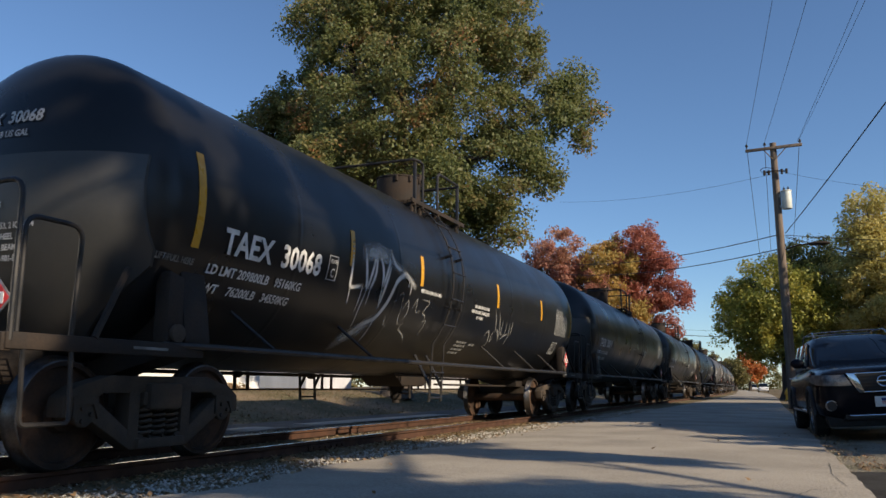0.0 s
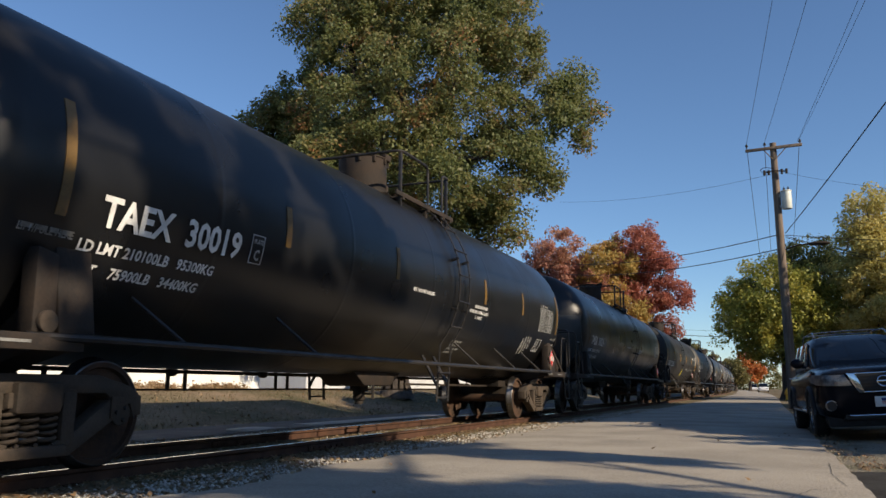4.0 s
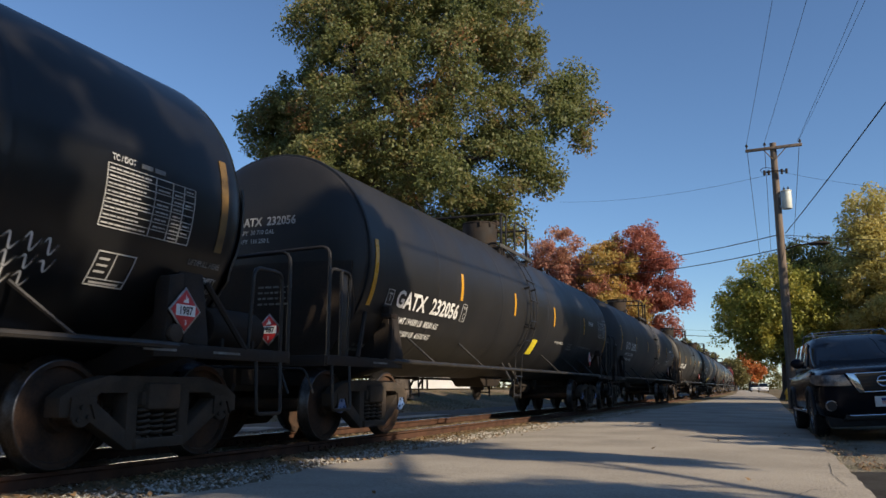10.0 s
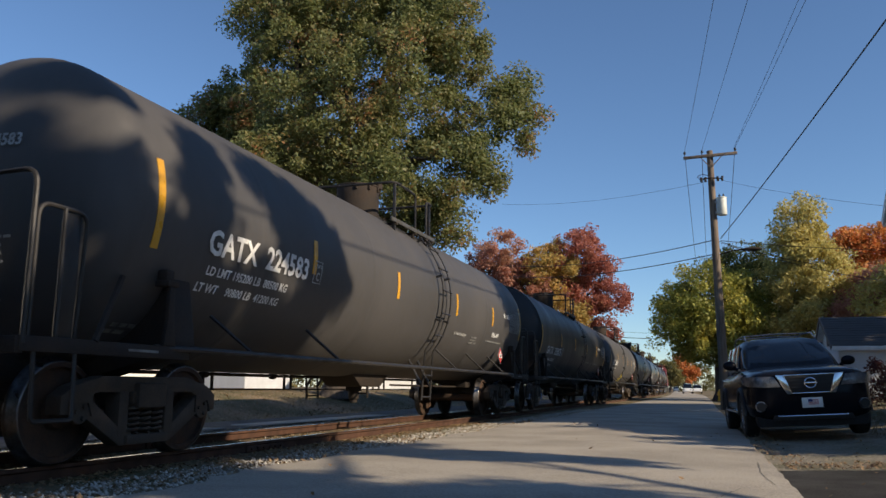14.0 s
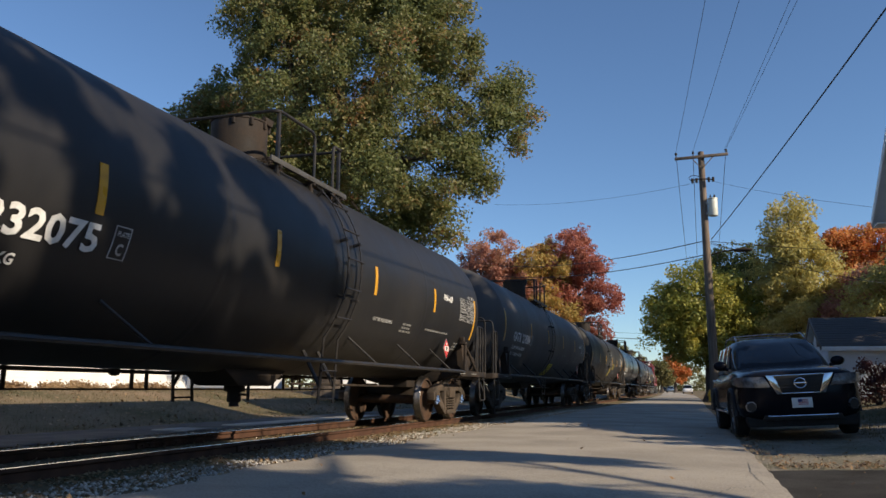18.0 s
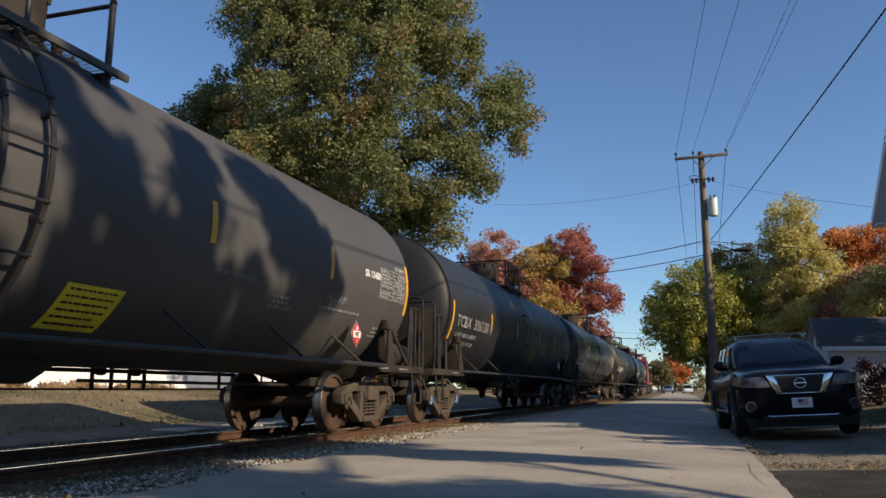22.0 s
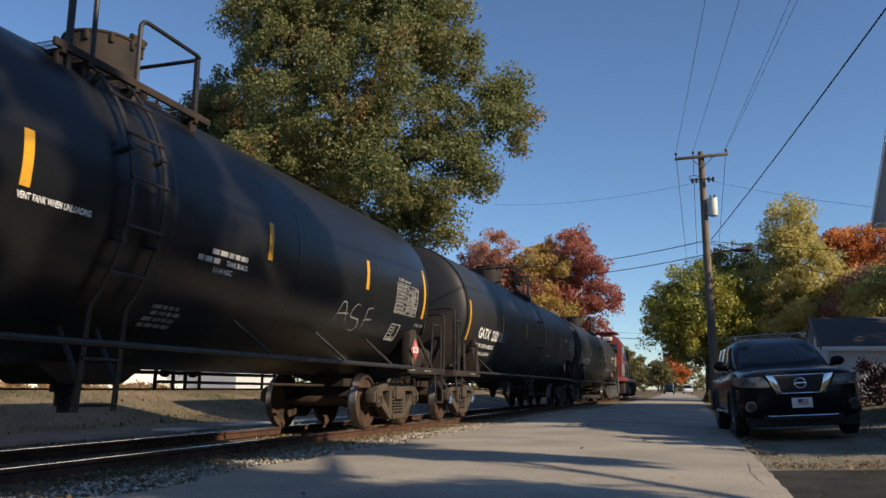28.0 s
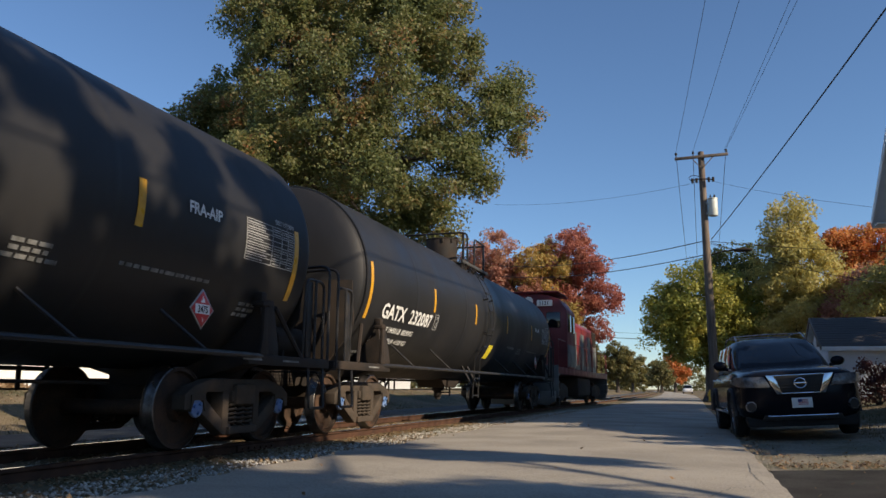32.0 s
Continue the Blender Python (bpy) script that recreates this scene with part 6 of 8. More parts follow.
def tank_car(spec, label):
    kind = spec["kind"]
    root = thing("tank_car", label, "tank car", at(TRACK_X, spec["at"], RAIL_Z), "tank cars of the train")
    rng = random.Random(int(spec["at"] * 10))
    mat = spec["paint"]
    front = spec.get("front", 7.33)
    smooth = spec.get("smooth", False)
    tank_body(root, kind, mat, front, smooth)
    top_fittings(root, spec["ladder"], kind, spec.get("flip", 1))
    ladder(root, spec["ladder"])
    underframe(root, rng, spec.get("cylinder", False))
    brake = spec.get("brake", 1)
    car_end(root, -1, kind, brake == -1, front, smooth)
    car_end(root, 1, kind, brake == 1, smooth=smooth)
    for y in TRUCKS:
        truck(root, y, spec["cap"])
    axles = axle_sets(root, spec["cap"])
    for y, z0, z1 in spec["stripes"]:
        bm = bmesh.new()
        patch_on_tank(bm, y - 0.05, y + 0.05, z0, z1, 0.006, 8)
        part("reflective_stripe", bm, spec.get("tape", YELLOW_TAPE), root, spec.get("tape_label", "yellow reflective stripe"))
    # the marks on the side
    y, z, s, w = spec["mark_at"]
    letters_on_tank(spec["mark"], root, y, z, s, w, spec.get("ink"))
    letters_on_tank(spec["load"][0], root, y + (-0.13 if kind == "round" else 0.08), z - 0.21, 0.135, spec["load_w"], spec.get("ink"))
    letters_on_tank(spec["load"][1], root, y + (-0.25 if kind == "round" else 0.0), z - 0.38, 0.135, spec["load_w"], spec.get("ink"))
    boxed_c(root, y + w + 0.17, z - 0.02, spec.get("ink", TABLE_LETTER))
    if spec.get("emblem"):
        emblem(root, y - 0.30, z)
    data_block(root, *spec["table"])
    ty, tz, tw, th = spec["table"]
    if kind == "round":
        letters_on_tank("TC / DOT", root, ty + 0.03, tz + th + 0.035, 0.075, 0.26, TABLE_LETTER)
        small_writing(root, ty + 0.33, tz + th + 0.04, 0.26, 1, 0.04)
    else:
        letters_on_tank("DOT 117J100W", root, ty + tw - 0.46, tz + th + 0.04, 0.085, 0.46, TABLE_LETTER)
    for y, z, w, rows in spec["fine"]:
        small_writing(root, y, z, w, rows)
    for text, y, z, s, w, ink in spec.get("words", ()):
        letters_on_tank(text, root, y, z, s, w, ink)
    for job in spec.get("spray", ()):
        job(root)
    if kind == "round":
        plate_box(root, spec["table"][0] + 0.1, 1.5)
        letters_on_tank("LIFT/PULL HERE", root, -7.32, 1.80, 0.085, material=DIM_LETTER)
        letters_on_tank("LIFT/PULL HERE", root, 7.2, 1.80, 0.075, material=DIM_LETTER)
    for y, z0, z1, w, skew in spec.get("yellow", ()):
        bm = bmesh.new()
        patch_on_tank(bm, y, y + w, z0, z1, 0.007, 6, skew=skew)
        part("paint_patch", bm, spec.get("patch", YELLOW_PATCH), root, "yellow painted patch")
        if w > 0.5:
            caution_bars(root, y, z0, z1, w)
    if "note" in spec:
        paint_note(root, spec["note"])
    # the leading head
    hx = -0.40
    for text, z, s in spec["head"]:
        ob = letters_on_head(text, root, hx, 0, z, s, TABLE_LETTER)
        bend_on_head(ob.data, "smooth" if smooth else kind, front)
    placard(root, pose(*((1.47, 7.13, 1.36) if kind == "round" else (1.43, 5.9, 1.48))), spec["placards"][1])
    placard(root, at(0.25, (-front - 0.79 if kind == "round" else -8.02 if smooth else -8.13), 1.42) @ pose(0, 0, 0, 0, 0, -90), spec["placards"][0])
    ys = -front - 0.82 if kind == "round" else -8.085 if smooth else -8.122
    if kind == "round":
        for k, text in enumerate(("7 OC DS", "7 IC DS", "2 OC B-353, 2 IC B-354", "36 TW WHEEL", "NO 24 BR BEAM", "DFT GR M-901-E")):
            letters_on_head(text, root, 0.0, ys, 2.20 - 0.095 * k, 0.075, TABLE_LETTER)
    else:
        bars = random.Random(5)
        bm = bmesh.new()
        for k in range(4):
            x = 0.05
            while x < 0.42 + 0.1 * bars.random():
                w = bars.uniform(0.04, 0.1)
                box(bm, (w, 0.004, 0.026), at(x + w / 2, ys, 1.98 - 0.075 * k))
                x += w + 0.025
        tagged(part("fine_print", bm, DIM_LETTER, root), "small dim stencilled lines of writing", kind="stuff")
    bm = bmesh.new()
    for a, b in ((6.6, 7.0), (7.5, 7.9), (-7.6, -7.2)):
        box(bm, (0.006, b - a, 0.022), at(1.518, (a + b) / 2, 1.0))
    tagged(part("fine_print", bm, DIM_LETTER, root), "small dim stencilled lines of writing", kind="stuff")
    return root, axles


def bend_on_head(me, kind, front):
    """Lays letters on the curve of the leading head."""
    n = len(me.vertices)
    co = np.empty(n * 3, np.float32)
    me.vertices.foreach_get("co", co)
    co = co.reshape(-1, 3)
    base, deep, r = (front, 0.74, TANK_R) if kind == "round" else (*SMOOTH_END, TANK_R) if kind == "smooth" else (7.75, 0.30, TANK_R - 0.03)
    q = np.clip(1 - (co[:, 0] ** 2 + (co[:, 2] - TANK_Z) ** 2) / r ** 2, 0.0, 1.0)
    co[:, 1] = -base - deep * np.sqrt(q) - 0.012
    me.vertices.foreach_set("co", co.ravel())
    me.update()


def six(*ys, low=1.95, high=2.85, z0=2.18, z1=2.63):
    """Six stripes along the side: a tall one at each end."""
    return tuple((y, low, high) if k in (0, len(ys) - 1) else (y, z0, z1) for k, y in enumerate(ys))


def six_low(*ys):
    return six(*ys, low=1.76, high=2.64, z0=2.13, z1=2.58)


VENT = "VENT TANK WHEN UNLOADING"


def round_car(i, number, load, head, placards, shift=0.0, **more):
    spec = dict(kind="round", paint=TANK_BLACK, at=FIRST_CAR + CAR_LEN * i + shift, cap="dull", ladder=1.0, flip=1,
                stripes=six(-7.0, -4.05, -1.3, 2.38, 4.72, 7.55),
                mark="TAEX  " + number, mark_at=(-6.63, 1.95, 0.345, 1.78), load=load, load_w=1.62, table=(6.08, 1.95, 1.04, 0.5), note=1.65,
                words=((VENT, -0.76, 2.09, 0.075, 0.79, None), ("EMPTY", 7.47, 1.66, 0.085, 0.2, TABLE_LETTER), ("LOAD", 7.49, 1.575, 0.085, 0.17, TABLE_LETTER), ("1/4 ADJ", 7.46, 1.49, 0.085, 0.22, TABLE_LETTER), ("BLOCK", 7.46, 1.405, 0.085, 0.2, TABLE_LETTER)), fine=((1.45, 1.46, 0.5, 4), (-7.35, 1.82, 0.6, 1)), head=head, placards=placards)
    spec.update(more)
    return tank_car(spec, "glossy black railway tank car with round ends and white lettering")


def rim_car(i, number, load, head, placards, label, shift=0.0, **more):
    spec = dict(kind="rim", paint=TANK_DARK, at=FIRST_CAR + CAR_LEN * i + shift, cap="blue", ladder=-0.35, flip=-1,
                stripes=six_low(-7.55, -4.4, -1.4, 1.73, 4.94, 7.9),
                mark=number, mark_at=(-6.8, 1.82, 0.345, 2.35), load=load, load_w=1.66, table=(6.62, 2.12, 1.08, 0.47),
                fine=((3.4, 1.78, 0.55, 3), (4.6, 1.77, 1.5, 1), (6.75, 1.62, 0.3, 3), (-7.3, 1.25, 0.3, 2)),
                words=(("FRA-AIP", 5.46, 2.42, 0.17, 0.58, None), (VENT, 2.1, 1.76, 0.085, 0.84, TABLE_LETTER)),
                yellow=((0.30, 1.43, 1.75, 0.38, 0.0),), head=head, placards=placards)
    spec.update(more)
    return tank_car(spec, label)


TRAIN = []
TRAIN.append(round_car(0, "30068", ("LD LMT 209800LB   95160KG", "LT WT    76200LB   34550KG"), (("TAEX  30068", 3.02, 0.17), ("CAPY  31718 US GAL", 2.88, 0.09)), ("1987", "3475"), shift=-0.2, ladder=-0.6, flip=-1,
                       stripes=six(-6.87, -4.0, -1.85, 1.72, 4.78, 7.55), front=7.12, mark_at=(-6.49, 1.97, 0.345, 1.78), note=0.34, fine=((0.28, 1.46, 0.5, 4), (0.94, 1.44, 0.2, 1)),
                       words=((VENT, -1.86, 2.09, 0.075, 0.78, None),), spray=(big_tag, small_tag)))
TRAIN.append(round_car(1, "30019", ("LD LMT 210100LB   95300KG", "LT WT    75900LB   34400KG"), (("TAEX  30019", 3.02, 0.17), ("CAPY  31722 US GAL", 2.88, 0.09), ("CAPY  120066  L", 2.76, 0.09)), ("1987", "3475"), shift=-0.25, ladder=1.08, spray=(corner_tag,),
                       tape=DULL_TAPE, tape_label="grimy dull yellow stripe"))
TRAIN.append(round_car(2, "30024", ("LD LMT 210200LB   95350KG", "LT WT    75800LB   34350KG"), (("TAEX  30024", 3.02, 0.17), ("CAPY  31715 US GAL", 2.88, 0.09), ("CAPY  120041  L", 2.76, 0.09)), ("1987", "1987"), shift=-0.15, ladder=0.98,
                       tape=DULL_TAPE, tape_label="grimy dull yellow stripe", spray=(corner_tag,), mark_at=(-6.7, 1.95, 0.345, 1.76)))
BLACK_RIM, GREY_RIM = "dull black railway tank car with rimmed ends and white lettering", "faded grey-black railway tank car with smooth round ends and white lettering"
TRAIN.append(rim_car(3, "GATX  232056", ("LD LMT 194500 LB  88200 KG", "LT WT    91500 LB  41500 KG"), (("GATX  232056", 2.84, 0.165), ("CAPY  30 710 GAL", 2.72, 0.085), ("CAPY  116 250 L", 2.60, 0.085)), ("1987", "1987"), BLACK_RIM, shift=-0.05, emblem=True,
                     table=(6.8, 2.15, 1.1, 0.48), cylinder=True))
TRAIN.append(rim_car(4, "GATX  224583", ("LD LMT 195200 LB  88500 KG", "LT WT    90800 LB  41200 KG"), (("GATX  224583", 2.84, 0.165), ("CAPY  30 710 GAL", 2.72, 0.085)), ("1987", "1987"), GREY_RIM, shift=-0.1, paint=TANK_GREY, smooth=True, cap="dull", ladder=1.08, flip=1,
                     stripes=six(-7.3, -4.18, -1.2, 2.06, 4.9, 7.75, low=1.96, high=2.82, z0=2.14, z1=2.58), mark_at=(-6.5, 2.05, 0.36, 2.15), yellow=(), words=(("FRA-AIP", 5.0, 1.9, 0.15, 0.62, None), (VENT, 2.16, 1.78, 0.085, 0.84, TABLE_LETTER), ("SR 13450", 5.9, 2.42, 0.15, 0.62, None))))
TRAIN.append(rim_car(5, "GATX  232075", ("LD LMT 194500 LB  88200 KG", "LT WT    91500 LB  41500 KG"), (("GATX  232075", 2.84, 0.165), ("CAPY  30 710 GAL", 2.72, 0.085), ("CAPY  116 250 L", 2.60, 0.085)), ("1987", "1987"), BLACK_RIM, shift=0.2, ladder=0.9, flip=1,
                     stripes=six_low(-7.62, -4.2, -1.16, 1.94, 4.9, 7.75), mark_at=(-6.62, 1.82, 0.345, 2.49), yellow=()))
TRAIN.append(rim_car(6, "GATX  224584", ("LD LMT 194900 LB  88400 KG", "LT WT    91100 LB  41300 KG"), (("GATX  224584", 2.84, 0.165), ("CAPY  30 710 GAL", 2.72, 0.085)), ("1987", "1987"), GREY_RIM, shift=0.25, paint=TANK_GREY, smooth=True, cap="dull", ladder=-0.6, flip=-1,
                     stripes=six(-7.42, -4.0, -1.1, 1.97, 4.84, 7.82, low=1.93, high=2.79), mark_at=(-6.38, 2.0, 0.36, 2.19), yellow=((0.27, 1.18, 1.56, 0.72, 0.0),),
                     words=(("FRA-AIP", 4.81, 1.88, 0.15, 0.65, FADED_SHADED_LETTER), (VENT, 2.1, 1.9, 0.085, 0.84, FADED_SHADED_LETTER), ("SR 13450", 5.97, 2.38, 0.15, 0.62, None))))
TRAIN.append(rim_car(7, "TCBX  306138", ("LD LMT 194000 LB  88000 KG", "LT WT    92000 LB  41700 KG"), (("TCBX  306138", 2.84, 0.165), ("CAPY  30 560 GAL", 2.72, 0.085)), ("1267", "1267"), BLACK_RIM, shift=0.2, ladder=-0.3, flip=-1,
                     stripes=six(-7.5, -4.29, -1.36, 1.89, 4.76, 7.9, low=1.7, high=2.5, z0=2.07, z1=2.49), mark_at=(-7.2, 2.0, 0.34, 2.6), ink=FADED_SHADED_LETTER, patch=DULL_YELLOW, spray=(chalk_ring,), yellow=((1.04, 1.44, 1.9, 0.58, 0.0), (2.33, 1.84, 2.17, 0.78, 0.0)),
                     words=(("VENT TANK", 1.14, 2.70, 0.075, 0.28, TABLE_LETTER), ("WHEN UNLOADING", 1.14, 2.61, 0.075, 0.47, TABLE_LETTER)), fine=((1.03, 2.25, 0.55, 4), (1.03, 2.12, 0.3, 2), (3.4, 2.1, 0.6, 2), (3.4, 1.72, 0.5, 1), (6.3, 1.5, 0.4, 1))))
TRAIN.append(round_car(8, "30072", ("LD LMT 209900LB   95200KG", "LT WT    76100LB   34500KG"), (("TAEX  30072", 3.02, 0.17), ("CAPY  31718 US GAL", 2.88, 0.09)), ("1987", "3475"), shift=-0.1, ladder=-0.5, flip=-1,
                       stripes=six(-7.0, -3.86, -1.8, 1.87, 4.82, 7.5), mark_at=(-6.45, 1.95, 0.345, 1.78), note=0.48, spray=(chalk_scrawl,), fine=((0.15, 1.46, 0.5, 4), (-7.35, 1.82, 0.6, 1)), words=((VENT, -1.86, 2.09, 0.075, 0.78, None),)))
TRAIN.append(rim_car(9, "GATX  232106", ("LD LMT 194500 LB  88200 KG", "LT WT    91500 LB  41500 KG"), (("GATX  232106", 2.84, 0.165), ("CAPY  30 740 GAL", 2.72, 0.085), ("CAPY  116 350 L", 2.60, 0.085)), ("3475", "3475"), BLACK_RIM, shift=-0.1, ladder=0.62, flip=1,
                     stripes=six_low(-7.55, -4.4, -1.46, 1.62, 4.75, 7.72), mark_at=(-6.68, 1.87, 0.345, 2.37), yellow=(), table=(6.55, 2.12, 1.1, 0.47), cylinder=True))
TRAIN.append(rim_car(10, "GATX  232087", ("LD LMT 194500 LB  88200 KG", "LT WT    91500 LB  41500 KG"), (("GATX  232087", 2.84, 0.165), ("CAPY  30 710 GAL", 2.72, 0.085)), ("1987", "1987"), BLACK_RIM, shift=-0.55, mark_at=(-6.95, 1.83, 0.345, 2.5)))
# ---- locomotive ----
# this red is darkened to carry the shade the locomotive stands in
LOCO_RED = pbr("red locomotive paint darkened for shade", (0.17, 0.014, 0.018), (0.11, 0.012, 0.014), rough=0.5, scale=1.5, fine=20, bump=0.05)
LOCO_GREY = pbr("grey locomotive paint", (0.13, 0.135, 0.13), (0.08, 0.083, 0.08), rough=0.55, scale=1.5, fine=20, bump=0.05)
GLASS_DARK = pbr("dark window glass", (0.01, 0.012, 0.014), rough=0.05, bump=0, rvar=0, spec=0.8)


def loco_axles(root):
    out = []
    for y in (-6.9, -4.3, 4.3, 6.9):
        ws = share("wheelset", WHEELSET, root, at(0, y, WHEEL_R))
        for rim in WHEEL_RIMS:
            share("wheel_rim", rim, ws, Matrix())
        out.append(ws)
    return out


def locomotive(y0):
    root = thing("locomotive", "red and grey diesel road-switcher locomotive pushing the train", "locomotive", at(TRACK_X, y0, RAIL_Z))
    bm = bmesh.new()
    box(bm, (2.9, 16.2, 0.26), at(0, 0, 1.36), 0.03)
    part("deck", bm, LOCO_RED, root)
    for s in (-1, 1):
        bm = bmesh.new()
        box(bm, (2.9, 0.1, 1.1), at(0, s * 8.15, 1.0), 0.03)
        prism(bm, [(-1.35, 0.25), (-1.1, 0.12), (1.1, 0.12), (1.35, 0.25), (1.35, 0.6), (-1.35, 0.6)], 0.3, at(0, s * 8.3, 0), 0.02)
        part("pilot", bm, LOCO_GREY, root)
        bm = bmesh.new()
        box(bm, (0.2, 0.9, 0.2), at(0, s * 8.6, 0.82), 0.04)
        part("coupler", bm, CAST, root)
        for x in (-1, 1):
            for k in range(4):
                bm = bmesh.new()
                box(bm, (0.5, 0.28, 0.04), at(x * 1.2, s * 8.0, 0.4 + 0.27 * k), 0.006)
                part("step", bm, LOCO_GREY, root)
    bm = bmesh.new()
    box(bm, (1.75, 1.6, 1.25), at(0, -7.0, 2.1), 0.12)
    part("short_hood", bm, LOCO_RED, root)
    bm = bmesh.new()
    prism(bm, [(-1.48, 1.49), (-1.48, 3.75), (-1.15, 4.2), (-0.5, 4.42), (0.5, 4.42), (1.15, 4.2), (1.48, 3.75), (1.48, 1.49)], 2.2, at(0, -5.1, 0), 0.05)
    cab = part("cab", bm, LOCO_RED, root)
    for sd in (-1, 1):
        bm = bmesh.new()
        box(bm, (0.03, 2.1, 0.85), at(sd * 1.487, -5.1, 1.98), 0.006)
        part("grey_panel", bm, LOCO_GREY, cab, "grey lower cab side")
    bm = bmesh.new()
    box(bm, (2.4, 2.5, 0.07), at(0, -5.1, 4.45), 0.03)
    part("cab_roof", bm, LOCO_RED, cab)
    for x, w in ((-0.95, 0.55), (-0.32, 0.42), (0.32, 0.42), (0.95, 0.55)):
        bm = bmesh.new()
        box(bm, (w, 0.05, 0.62), at(x, -6.2, 3.35), 0.02)
        part("window", bm, GLASS_DARK, cab)
    for s in (-1, 1):
        for y in (-5.6, -4.7):
            bm = bmesh.new()
            box(bm, (0.05, 0.7, 0.7), at(s * 1.48, y, 3.25), 0.02)
            part("window", bm, GLASS_DARK, cab)
    for s in (-1, 1):
        bm = bmesh.new()
        box(bm, (0.62, 0.08, 0.24), at(s * 0.62, -6.24, 4.02), 0.02)
        part("number_board", bm, PLACARD_WHITE, cab, "white number board")
    for s in (-1, 1):
        me = lettering_mesh("1121", 0.2)
        me.transform(pose(s * 0.62 - 0.22, -6.285, 3.95, 90, 0, 0))
        me.materials.clear()
        me.materials.append(BLACK_INK)
        new("number", me).parent = cab
    bm = bmesh.new()
    prism(bm, [(-0.9, 1.49), (-0.9, 3.6), (-0.7, 3.85), (0.7, 3.85), (0.9, 3.6), (0.9, 1.49)], 11.6, at(0, 2.0, 0), 0.04)
    hood = part("long_hood", bm, LOCO_RED, root)
    for s in (-1, 1):
        bm = bmesh.new()
        box(bm, (0.03, 11.3, 0.95), at(s * 0.91, 2.0, 2.0), 0.006)
        part("grey_panel", bm, LOCO_GREY, hood, "grey lower panel")
        for k in range(9):
            bm = bmesh.new()
            box(bm, (0.04, 1.1, 1.5), at(s * 0.915, -2.9 + 1.25 * k, 2.55), 0.02)
            part("door_panel", bm, LOCO_RED if k % 2 else LOCO_GREY, hood)
        bm = bmesh.new()
        box(bm, (0.06, 1.5, 0.8), at(s * 0.92, 6.6, 3.3), 0.02)
        for k in range(7):
            box(bm, (0.08, 1.4, 0.03), at(s * 0.94, 6.6, 3.0 + 0.1 * k))
        part("radiator_grille", bm, UNDER, hood)
        bm = bmesh.new()
        tube(bm, bent([(s * 1.42, -8.0, 1.5), (s * 1.42, -8.0, 2.5), (s * 1.42, -6.3, 2.5)], 0.1), 0.02, 6)
        tube(bm, bent([(s * 1.42, -3.9, 2.5), (s * 1.42, 8.0, 2.5), (s * 1.42, 8.0, 1.5)], 0.1), 0.02, 6)
        rail = part("handrail", bm, LOCO_RED, root)
        for k in range(7):
            bm = bmesh.new()
            tube(bm, [(s * 1.42, -3.9 + 1.9 * k, 1.45), (s * 1.42, -3.9 + 1.9 * k, 2.5)], 0.02, 6)
            part("stanchion", bm, LOCO_RED, rail)
    for y in (2.0, 6.3, 7.3):
        bm = bmesh.new()
        cyl(bm, 0.5 if y > 5 else 0.25, 0.22, at(0, y, 3.95), 20, bevel=0.03)
        part("roof_fan", bm, LOCO_GREY, hood)
    bm = bmesh.new()
    box(bm, (2.6, 4.0, 0.85), at(0, 0, 0.78), 0.15)
    part("fuel_tank", bm, UNDER, root)
    for y in (-5.6, 5.6):
        for s in (-1, 1):
            bm = bmesh.new()
            prism(bm, [(-1.7, 0.35), (-1.7, 0.75), (-0.6, 0.92), (0.6, 0.92), (1.7, 0.75), (1.7, 0.35), (0.7, 0.35), (0.5, 0.22), (-0.5, 0.22), (-0.7, 0.35)], 0.2, at(s * 1.02, y, 0) @ pose(0, 0, 0, 0, 0, 90), 0.03)
            part("side_frame", bm, UNDER, root)
        bm = bmesh.new()
        box(bm, (2.0, 0.6, 0.35), at(0, y, 0.85), 0.04)
        part("bolster", bm, UNDER, root)
    bm = bmesh.new()
    cyl(bm, 0.16, 0.1, at(0, -6.26, 4.12) @ pose(0, 0, 0, 90, 0, 0), 16)
    part("headlight", bm, PLACARD_WHITE, cab)
    return root, loco_axles(root)


TRAIN.append(locomotive(212.7))

# ---- parked and passing cars ----
SUV_PAINT = pbr("black-blue car paint", (0.006, 0.007, 0.011), (0.009, 0.010, 0.014), rough=0.18, scale=2, bump=0.0, spec=0.12, rvar=0.04)
CHROME = pbr("chrome", (0.72, 0.73, 0.75), (0.6, 0.61, 0.63), rough=0.12, metal=1.0, bump=0, rvar=0.05)
RUBBER = pbr("black tyre rubber", (0.012, 0.012, 0.012), (0.020, 0.019, 0.018), rough=0.85, scale=8)
ALLOY = pbr("grey alloy", (0.35, 0.35, 0.36), (0.22, 0.22, 0.22), rough=0.3, metal=0.9, bump=0)
BLACK_PLASTIC = pbr("black plastic", (0.014, 0.014, 0.015), rough=0.5, var=0.2, bump=0.05)
LAMP_GLASS = pbr("clear headlamp lens", (0.05, 0.054, 0.06), (0.17, 0.175, 0.18), rough=0.1, scale=9, fine=60, bump=0.2, spec=0.8, rvar=0.03)
CAR_WHITE = pbr("white car paint", (0.75, 0.75, 0.75), rough=0.25, var=0.05, bump=0)
CAR_BLUE = pbr("silver-blue car paint", (0.18, 0.24, 0.32), rough=0.25, var=0.1, bump=0, metal=0.3)
